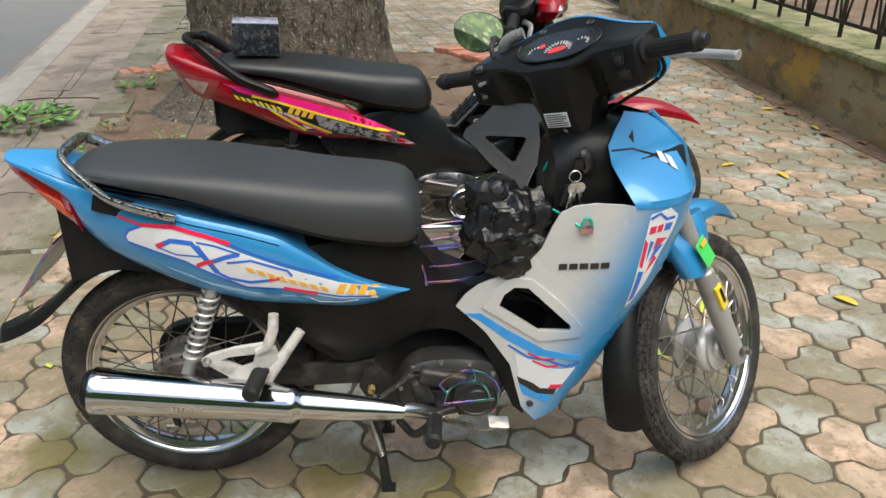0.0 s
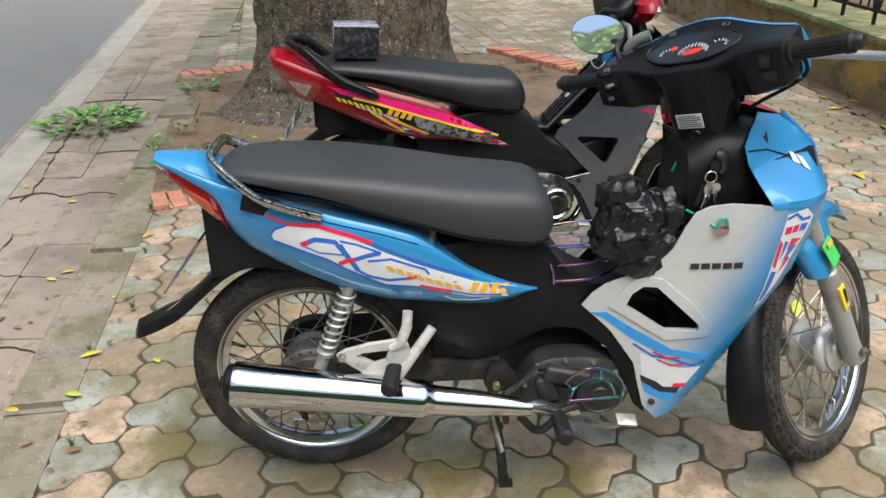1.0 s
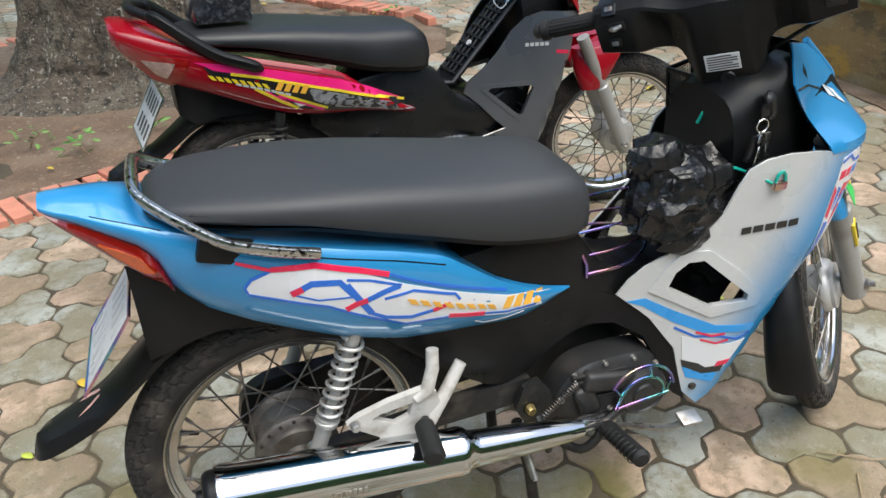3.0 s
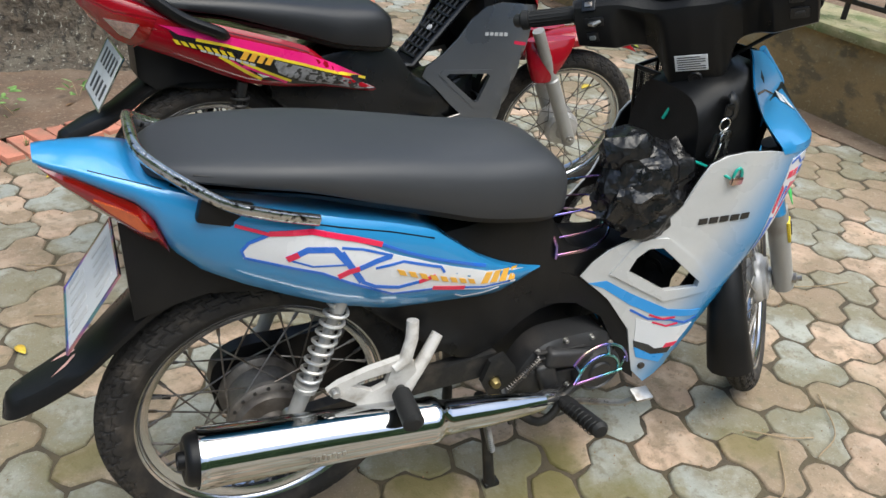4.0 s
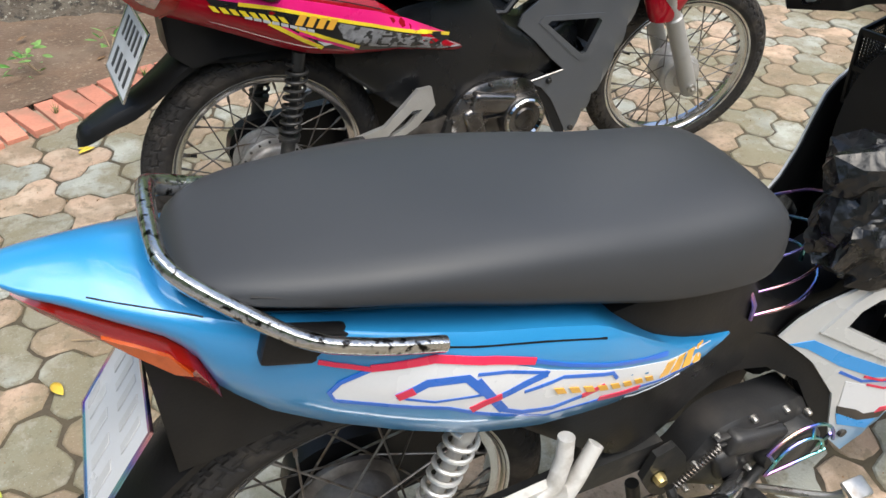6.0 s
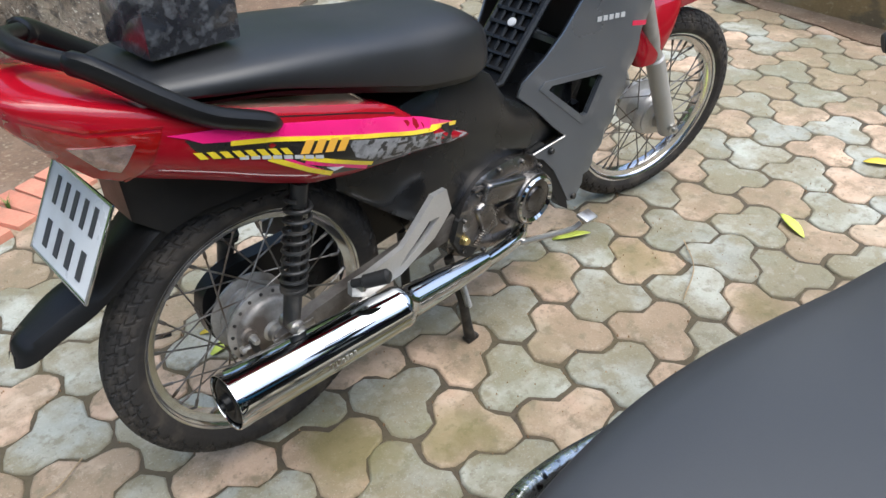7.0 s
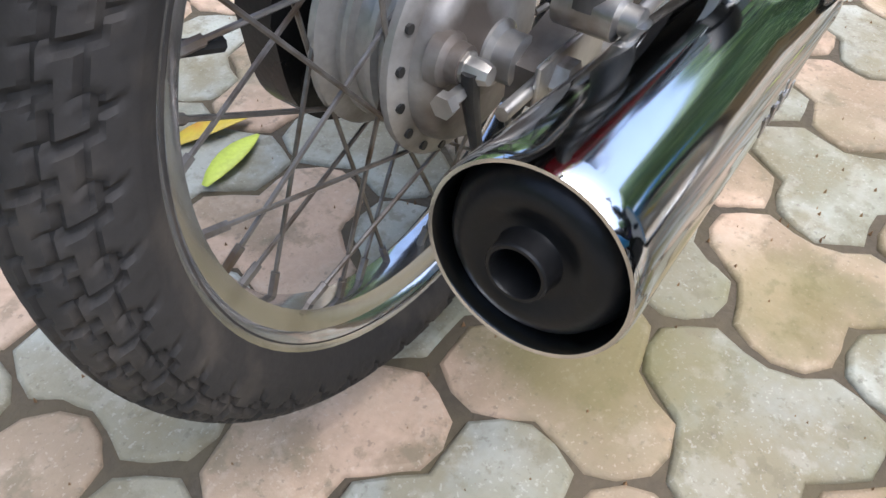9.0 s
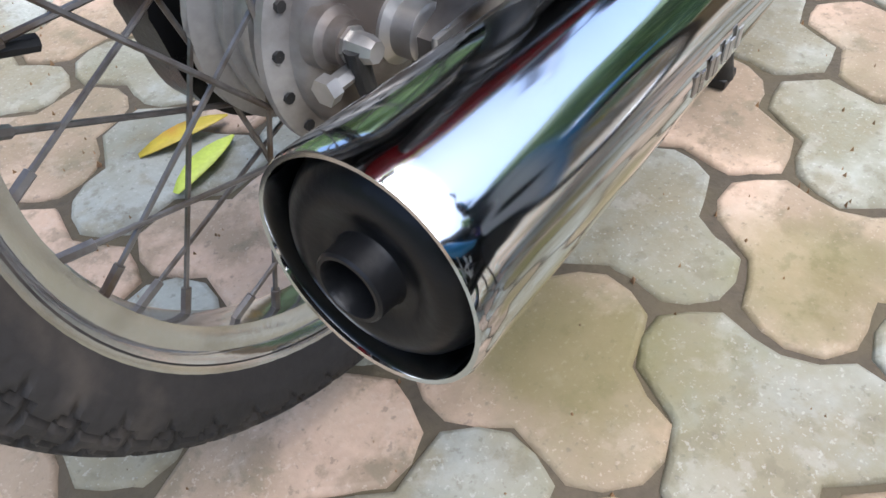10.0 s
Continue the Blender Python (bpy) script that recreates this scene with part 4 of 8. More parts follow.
    for s in (-1, 1):
        part("vent_rim", panel(hole_rim, lambda x, z: deep(x, z) + (0.004 if blue else 0.002), 0.012, [hole], 0.014, sides=(s,)), M_SHIELD if blue else M_GREY_PAINT, shield)
    part("upper_cowl", panel(UPPER_COWL if blue else COWL_RED, lambda x, z: max((cowl_depth if blue else deep)(x, z), 0.003) + 0.0012, 0.004, (), 0.014, sides=(-1, 1)), M_BLUE if blue else M_RED, bike, "glossy blue upper front cowl" if blue else "glossy red upper front cowl")
    for s in (-1, 1):
        part("inner_liner", panel(SHIELD if blue else SHIELD_RED, lambda x, z: max(deep(x, z) - 0.006, 0.002), 0.002, [hole], 0.03, sides=(s,)), M_BLACK, shield, "black lining of the leg shield")
        part("cowl_liner", panel(UPPER_COWL if blue else COWL_RED, lambda x, z: max((cowl_depth if blue else deep)(x, z) - 0.005, 0.002), 0.002, (), 0.03, sides=(s,)), M_BLACK, bike, "black lining of the upper cowl")
    if blue:
        part("nose_strip", tube([(float(np.interp(z, HZ, HF)) - 0.003, 0, z) for z in np.linspace(0.735, 0.868, 14)], 0.0062, 10), M_BLUE, bike)

    def inner_half(x):
        top = 0.860 - 0.9 * (x - 0.91) ** 2 * 4
        wide = 0.100 + 0.10 * (x - 0.79) - 0.5 * max(0, x - 0.90)
        return [(wide * max(0.0, math.cos(t)) ** 0.45, 0.68 + ((top - 0.68) if t > 0 else 0.08) * math.sin(t)) for t in np.linspace(-1.45, 1.5, 15)] + [(0, top)]

    part("inner_cover", body_loft(np.linspace(0.79, 0.945, 12), inner_half), M_BLACK, bike, "black inner cover with the ignition lock")
    part("shield_screw", lathe([(0.0001, -0.004), (0.007, -0.004), (0.008, 0), (0.008, 0.004)], 12, "y", centre=(0.758, -deep(0.758, 0.250), 0.250)), M_DARK_METAL, shield)
    if blue:
        text_bars(shield, "badge_bar", 0.797, 0.586, 0.098, 0.0125, 0.146, shield_depth, M_BLACK_DECAL, 5, gap=0.20)
        decal(shield, "stripe", [(0.614, 0.459), (0.644, 0.447), (0.702, 0.407), (0.763, 0.377), (0.854, 0.373), (0.857, 0.388), (0.783, 0.393), (0.703, 0.432), (0.648, 0.464)], shield_depth, M_LIGHTBLUE_DECAL)
        decal(shield, "stripe", stroke([(0.707, 0.394), (0.748, 0.370), (0.793, 0.367), (0.827, 0.357), (0.854, 0.367)], 0.005), shield_depth, M_BLUE_DECAL)
        decal(shield, "stripe", stroke([(0.748, 0.380), (0.778, 0.369), (0.802, 0.373)], 0.004), shield_depth, M_RED_DECAL, 0.0016)
        decal(shield, "stripe", stroke([(0.758, 0.362), (0.788, 0.351), (0.810, 0.358)], 0.004), shield_depth, M_RED_DECAL, 0.0016)
        decal(shield, "film_panel", [(0.723, 0.372), (0.802, 0.347), (0.847, 0.353), (0.809, 0.286), (0.732, 0.306)], shield_depth, M_WHITE_DECAL, 0.0007)
        decal(shield, "stripe", [(0.728, 0.317), (0.762, 0.305), (0.777, 0.294), (0.812, 0.299), (0.806, 0.282), (0.771, 0.280), (0.732, 0.301)], shield_depth, M_BLACK_DECAL, 0.0014)
        decal(shield, "stripe", [(0.732, 0.299), (0.801, 0.278), (0.792, 0.258), (0.742, 0.273)], shield_depth, M_LIGHTBLUE_DECAL, 0.0012)
        decal(shield, "stripe", [(0.798, 0.307), (0.823, 0.310), (0.816, 0.299), (0.793, 0.295)], shield_depth, M_RED_DECAL, 0.0018)
        decal(shield, "film_panel", [(0.963, 0.711), (1.005, 0.720), (1.026, 0.700), (1.016, 0.668), (0.995, 0.625), (0.970, 0.560), (0.948, 0.515), (0.935, 0.502), (0.946, 0.580)], shield_depth, M_WHITE_DECAL)
        for o, m in ((stroke([(0.964, 0.702), (0.982, 0.712), (0.998, 0.698), (1.018, 0.698)], 0.006), M_BLUE_DECAL), ([(0.965, 0.685), (0.978, 0.687), (0.976, 0.672), (0.963, 0.670)], M_RED_DECAL), ([(0.981, 0.687), (0.993, 0.689), (0.990, 0.674), (0.979, 0.672)], M_RED_DECAL),
                     ([(0.997, 0.689), (1.014, 0.688), (1.009, 0.674), (0.994, 0.674)], M_BLUE_DECAL), ([(0.957, 0.660), (0.964, 0.650), (0.958, 0.596), (0.951, 0.602)], M_RED_DECAL), ([(0.968, 0.656), (0.976, 0.652), (0.964, 0.612)], M_BLUE_DECAL),
                     ([(0.982, 0.660), (1.006, 0.656), (0.976, 0.634)], M_RED_DECAL), ([(0.984, 0.646), (0.998, 0.642), (0.970, 0.608)], M_BLUE_DECAL), ([(0.980, 0.622), (0.988, 0.614), (0.966, 0.584)], M_RED_DECAL), ([(0.951, 0.590), (0.962, 0.588), (0.950, 0.526), (0.940, 0.516)], M_BLUE_DECAL)):
            decal(shield, "film_mark", o, shield_depth, m, 0.0018)
        for o in ([(0.998, 0.802), (1.012, 0.797), (1.020, 0.780), (1.004, 0.786)], [(1.018, 0.794), (1.032, 0.787), (1.040, 0.768), (1.026, 0.776)]):
            decal(shield, "badge_mark", o, lambda x, z: cowl_depth(x, z) + 0.003, M_WHITE_DECAL)
        decal(shield, "cowl_seam", stroke([(0.890, 0.822), (0.94, 0.816), (0.99, 0.797), (1.04, 0.768)], 0.0028), lambda x, z: cowl_depth(x, z) + 0.0012, M_BLACK_DECAL)
    else:
        text_bars(shield, "badge_bar", 0.775, 0.655, 0.07, 0.010, -0.02, deep, M_PLATE_GREY, 5)
        for k in (0, 1):
            decal(shield, "film_mark", [(0.885 - 0.02 * k, 0.69 - 0.05 * k), (0.92 - 0.02 * k, 0.685 - 0.05 * k), (0.92 - 0.02 * k, 0.675 - 0.05 * k), (0.885 - 0.02 * k, 0.680 - 0.05 * k)], deep, M_RED_DECAL)
        part("shield_bolt", bolt((0.688, -deep(0.688, 0.388) - 0.002, 0.388), 0.007, 0.006), M_DARK_METAL, shield)
        # highlight along the lower lug, added as a thin bright steel strip
        part("seam_edge", tube([(x, -deep(x, z) - 0.001, z) for x, z in ((0.639, 0.389), (0.680, 0.402), (0.721, 0.415))], 0.0022, 6), M_STEEL, shield, "bright strip standing in for the highlight on the shield edge")

    # tail lamp
    def lens_half(x):
        w, b = float(np.interp(x, TX, TW)), float(np.interp(x, TX, TB))
        low = float(np.interp(x, (-0.272, -0.25, -0.20, -0.163, -0.13), (0.792, 0.766, 0.722, 0.690, 0.672)))
        low = min(low, b - 0.001)
        return [(0.3 * w, low), (0.80 * w, low), (0.94 * w, low + 0.25 * (b - low)), (0.97 * w, low + 0.7 * (b - low)), (0.88 * w, b + 0.001), (0.4 * w, b + 0.002), (0, b + 0.002)]

    def lens_depth(x, z):
        h = lens_half(x)[1:5]
        return float(np.interp(z, [p[1] for p in h], [p[0] for p in h]))

    if blue:
        lamp = part("tail_lamp", body_loft(np.linspace(-0.272, -0.131, 18), lens_half), M_RED_LENS, bike, "red tail lamp with amber indicators", at=OFF)
        lens = [(-0.214, 0.752), (-0.190, 0.744), (-0.164, 0.730), (-0.150, 0.706), (-0.164, 0.708), (-0.196, 0.734)]
    else:
        outline = [(-0.268, 0.812), (-0.20, 0.776), (-0.115, 0.757), (-0.140, 0.716), (-0.170, 0.697), (-0.200, 0.712), (-0.240, 0.755), (-0.268, 0.795)]
        lens = [(-0.222, 0.765), (-0.150, 0.752), (-0.172, 0.716), (-0.190, 0.722)]
    for s in (-1, 1):
        if not blue:
            lamp = part("tail_lamp", panel(outline, lambda x, z: tail_depth_red(x, z) + 0.003, 0.014, res=0.014, sides=(s,)), M_RED_LENS, bike, "red tail lamp with a clear indicator", at=OFF)
            part("lamp_edge", panel(stroke([(-0.266, 0.818), (-0.20, 0.783), (-0.112, 0.762), (-0.136, 0.716), (-0.166, 0.694)], 0.0035), lambda x, z: tail_depth_red(x, z) + 0.0010, 0.002, res=0.014, sides=(s,)), M_RED_LENS, lamp)
        part("indicator_lens", panel(lens, lambda x, z: (lens_depth(x, z) if blue else tail_depth_red(x, z)) + 0.005, 0.006, res=0.012, sides=(s,)), M_ORANGE_LENS if blue else M_CLEAR_LENS, lamp)

    # rear mudguard
    g = [(0.10, 0.570, 0.052), (0.0, 0.580, 0.055), (-0.09, 0.592, 0.056), (-0.15, 0.570, 0.055), (-0.21, 0.520, 0.052), (-0.27, 0.466, 0.046), (-0.32, 0.436, 0.042), (-0.360, 0.417, 0.036), (-0.380, 0.409, 0.027), (-0.390, 0.405, 0.012)]
    dx = 0.0 if blue else 0.035
    g = [(x + dx * min(1, max(0, -x) / 0.2), z + 1.45 * dx * min(1, max(0, -x - 0.12) / 0.2), w) for x, z, w in g]
    rings = []
    for i, (x, z, w) in enumerate(spline(g, 26)):
        rings.append([(x - 0.006, -w, z - 0.020), (x, -w * 1.0, z - 0.004), (x + 0.004, -w * 0.8, z + 0.010), (x + 0.006, 0, z + 0.018), (x + 0.004, w * 0.8, z + 0.010), (x, w, z - 0.004), (x - 0.006, w, z - 0.020),
                      (x - 0.002, w * 0.75, z - 0.004), (x, 0, z + 0.004), (x - 0.002, -w * 0.75, z - 0.004)])
    guard = part("rear_mudguard", loft(rings), M_BLACK, bike, "black plastic rear mudguard", at=OFF)
    part("inner_guard", loft([[(x, -w, lo), (x, w, lo), (x, w * 0.9, hi), (x, -w * 0.9, hi)] for x, w, lo, hi in ((-0.190 if blue else -0.155, 0.054 if blue else 0.044, 0.545 if blue else 0.600, 0.715), (-0.12, 0.070, 0.575, 0.690), (-0.06, 0.070, 0.586, 0.665), (0.05, 0.066, 0.578, 0.640), (0.2, 0.056, 0.560, 0.610))]), M_BLACK, bike, at=OFF)
    if blue:
        pose_plate = Matrix.Translation((-0.240, 0.012, 0.583)) @ Matrix.Rotation(radians(-3), 4, "X") @ Matrix.Rotation(radians(37), 4, "Y")
        plate(bike, pose_plate, 0.190, 0.138, M_PLATE_GREY, M_RAINBOW, "white number plate in an anodised frame")
        part("guard_sticker", loft([[(x + 0.0035, -w, z + 0.0180), (x + 0.0062, 0, z + 0.0196), (x + 0.0035, w, z + 0.0180), (x + 0.0035, w * 0.9, z + 0.0165), (x + 0.005, 0, z + 0.018), (x + 0.0035, -w * 0.9, z + 0.0165)] for x, z, w in ((-0.285, 0.4535, 0.010), (-0.30, 0.4435, 0.018), (-0.325, 0.4275, 0.020), (-0.345, 0.4180, 0.012))]),
             mat("faded_pink_sticker", (0.62, 0.36, 0.31), 0.5, 0, 0.2, 60, 200, 0), guard)
    else:
        pose_plate = Matrix.Translation((-0.252, -0.004, 0.606)) @ Matrix.Rotation(radians(31), 4, "Y")
        plate(bike, pose_plate, 0.190, 0.140, M_PLATE_INK, M_CHROME, "white number plate with dark characters and chrome frame")

    # grab rail
    if blue:
        pts = [(0.066, -0.144, 0.719), (0.0, -0.141, 0.737), (-0.055, -0.130, 0.755), (-0.105, -0.100, 0.782), (-0.136, -0.080, 0.803), (-0.149, -0.066, 0.814), (-0.154, -0.048, 0.820), (-0.155, 0.0, 0.822)]
        path = pts + [(x, -y, z) for x, y, z in pts[-2::-1]]
        rail = part("grab_rail", tube(spline(path, 60), 0.0082, 12, flat=1.4), M_CHROME_WORN, bike, "chipped chrome grab rail")
        for s in (-1, 1):
            part("rail_bracket", box((0.075, 0.02, 0.035), (-0.055, s * 0.112, 0.735), 0.005, Matrix.Rotation(radians(17), 3, "Y")), M_BLACK, rail)
    else:
        for s in (-1, 1):
            p = [(-0.180, s * 0.075, 0.852), (-0.160, s * 0.098, 0.842), (-0.106, s * 0.124, 0.797), (-0.052, s * 0.135, 0.757), (0.013, s * 0.140, 0.728), (0.050, s * 0.140, 0.709)]
            part("grab_rail", tube(spline(p, 24), [0.012, *[0.0150] * 20, 0.0135, 0.010, 0.004], 12, flat=1.35), M_BLACK, bike, "black plastic grab rail", at=OFF)
        part("rail_bridge", tube(spline([(-0.180, -0.075, 0.852), (-0.212, -0.03, 0.864), (-0.212, 0.03, 0.864), (-0.180, 0.075, 0.852)], 16), 0.012, 10), M_BLACK, bike, at=OFF)

    if blue:
        part("tail_seam", tube([(x, -y, z + 0.0002) for x in np.linspace(-0.215, -0.130, 8) for y, z in (tail_half(x)[7],)], 0.0008, 6), M_BLACK, body)
    for s in (-1, 1):
        part("shoulder_seam", panel(stroke([(x, float(np.interp(x, tail[0], tail[3])) - 0.012) for x in np.linspace(0.04, 0.25, 12)], 0.0018), lambda x, z: (tail_depth if blue else tail_depth_red)(x, z) + 0.0004, 0.001, res=0.02, sides=(s,)), M_BLACK, body)

    # decals on the tail
    def red_film(pts):
        return [(x, z + 0.014 * min(1.0, max(0.0, (0.38 - x) / 0.2))) for x, z in pts]

    if blue:
        decal(body, "film_panel", [(-0.040, 0.678), (-0.031, 0.691), (-0.002, 0.702), (0.057, 0.700), (0.116, 0.681), (0.177, 0.648), (0.262, 0.609), (0.361, 0.562), (0.454, 0.532), (0.433, 0.514), (0.359, 0.525), (0.258, 0.560),
                                  (0.181, 0.573), (0.129, 0.600), (0.070, 0.632), (0.001, 0.655), (-0.038, 0.665)], tail_depth, M_WHITE_DECAL)
        for pts, w, m in (([(-0.002, 0.702), (-0.030, 0.691), (-0.040, 0.678), (-0.036, 0.666), (0.001, 0.654), (0.070, 0.631), (0.129, 0.598), (0.181, 0.571), (0.251, 0.563)], 0.0045, M_BLUE_DECAL),
                          ([(0.020, 0.661), (0.049, 0.674), (0.088, 0.670), (0.106, 0.646)], 0.010, M_BLUE_DECAL), ([(0.020, 0.661), (0.056, 0.645), (0.104, 0.643)], 0.003, M_BLUE_DECAL),
                          ([(0.097, 0.664), (0.114, 0.634), (0.130, 0.606)], 0.010, M_BLUE_DECAL), ([(0.175, 0.645), (0.150, 0.640), (0.125, 0.632)], 0.009, M_BLUE_DECAL),
                          ([(0.098, 0.672), (0.130, 0.664), (0.177, 0.645)], 0.004, M_BLUE_DECAL), ([(0.150, 0.628), (0.195, 0.631), (0.262, 0.605), (0.270, 0.592)], 0.0045, M_BLUE_DECAL),
                          ([(0.130, 0.606), (0.151, 0.593), (0.190, 0.583), (0.225, 0.585)], 0.006, M_BLUE_DECAL),
                          ([(0.160, 0.667), (0.203, 0.644), (0.278, 0.610), (0.36, 0.572)], 0.0045, M_BLUE_DECAL), ([(0.316, 0.545), (0.36, 0.530), (0.42, 0.520)], 0.004, M_BLUE_DECAL),
                          ([(0.300, 0.534), (0.318, 0.522), (0.36, 0.515), (0.395, 0.516)], 0.0022, M_WHITE_DECAL),
                          ([(-0.046, 0.719), (-0.020, 0.710), (-0.002, 0.703)], 0.005, M_RED_DECAL), ([(-0.002, 0.704), (0.057, 0.702), (0.116, 0.684), (0.160, 0.667)], 0.008, M_RED_DECAL),
                          ([(0.020, 0.661), (0.036, 0.668)], 0.010, M_RED_DECAL), ([(0.125, 0.632), (0.108, 0.629), (0.093, 0.622)], 0.009, M_RED_DECAL),
                          ([(0.225, 0.585), (0.253, 0.590)], 0.007, M_RED_DECAL), ([(0.251, 0.566), (0.316, 0.545)], 0.007, M_RED_DECAL)):
            decal(body, "film_stripe", stroke(pts, w), tail_depth, m, 0.0016 if m is M_BLUE_DECAL else 0.0022, res=0.012)
        text_bars(body, "badge_bar", 0.190, 0.608, 0.155, 0.012, -0.42, tail_depth, M_ORANGE_DECAL, 8, 0.0026, 0.34, -0.006)
        text_bars(body, "badge_bar", 0.350, 0.541, 0.085, 0.019, -0.24, tail_depth, M_ORANGE_DECAL, 4, 0.0026, 0.30, 0.010)
    else:
        decal(body, "film_panel", red_film([(-0.090, 0.722), (-0.030, 0.698), (0.123, 0.651), (0.254, 0.612), (0.427, 0.555), (0.475, 0.520), (0.401, 0.533), (0.294, 0.559), (0.205, 0.566), (0.128, 0.582), (0.022, 0.654), (-0.053, 0.680), (-0.079, 0.702)]), tail_depth_red, M_BLACK_DECAL)
        for o, m, lift in (([(-0.110, 0.735), (-0.027, 0.718), (0.124, 0.677), (0.242, 0.646), (0.328, 0.612), (0.426, 0.563), (0.331, 0.592), (0.214, 0.627), (0.123, 0.652), (0.025, 0.682), (-0.068, 0.710), (-0.085, 0.722)], M_PINK_DECAL, 0.0014),
                           (stroke([(-0.030, 0.696), (0.037, 0.678), (0.130, 0.648), (0.233, 0.619), (0.330, 0.590), (0.434, 0.557)], 0.007), M_YELLOW_DECAL, 0.0018),
                           (stroke([(0.022, 0.652), (0.084, 0.608), (0.124, 0.584)], 0.008), M_YELLOW_DECAL, 0.0018), (stroke([(0.072, 0.635), (0.129, 0.606), (0.200, 0.574)], 0.007), M_YELLOW_DECAL, 0.0018),
                           (stroke([(0.078, 0.625), (0.144, 0.592), (0.190, 0.570)], 0.007), M_PINK_DECAL, 0.0015), (stroke([(0.046, 0.642), (0.112, 0.592)], 0.006), M_PINK_DECAL, 0.0015),
                           ([(0.165, 0.600), (0.150, 0.636), (0.254, 0.606), (0.411, 0.554), (0.466, 0.524), (0.400, 0.536), (0.294, 0.562), (0.210, 0.576)], M_GREY_DECAL, 0.0015),
                           (stroke([(-0.053, 0.732), (0.006, 0.714)], 0.003), M_YELLOW_DECAL, 0.0020)):
            decal(body, "film_stripe", red_film(o), tail_depth_red, m, lift, res=0.012)
        text_bars(body, "badge_bar", -0.075, 0.702, 0.140, 0.013, -0.31, tail_depth_red, M_YELLOW_DECAL, 8, 0.0026, 0.36, -0.008)
        text_bars(body, "badge_bar", 0.070, 0.656, 0.080, 0.020, -0.28, tail_depth_red, M_ORANGE_DECAL, 4, 0.0028, 0.34, 0.012)
        text_bars(body, "badge_bar", -0.021, 0.681, 0.131, 0.006, -0.36, tail_depth_red, M_PLATE_GREY, 8, 0.0024, 0.2)
        text_bars(body, "badge_bar", 0.24, 0.584, 0.18, 0.022, -0.23, tail_depth_red, M_BLACK_DECAL, 4, 0.0022, 0.45, 0.01)
        decal(body, "film_mark", [(0.113, 0.615), (0.144, 0.604), (0.127, 0.602)], tail_depth_red, M_WHITE_DECAL, 0.0024)
    return bike, ST_M


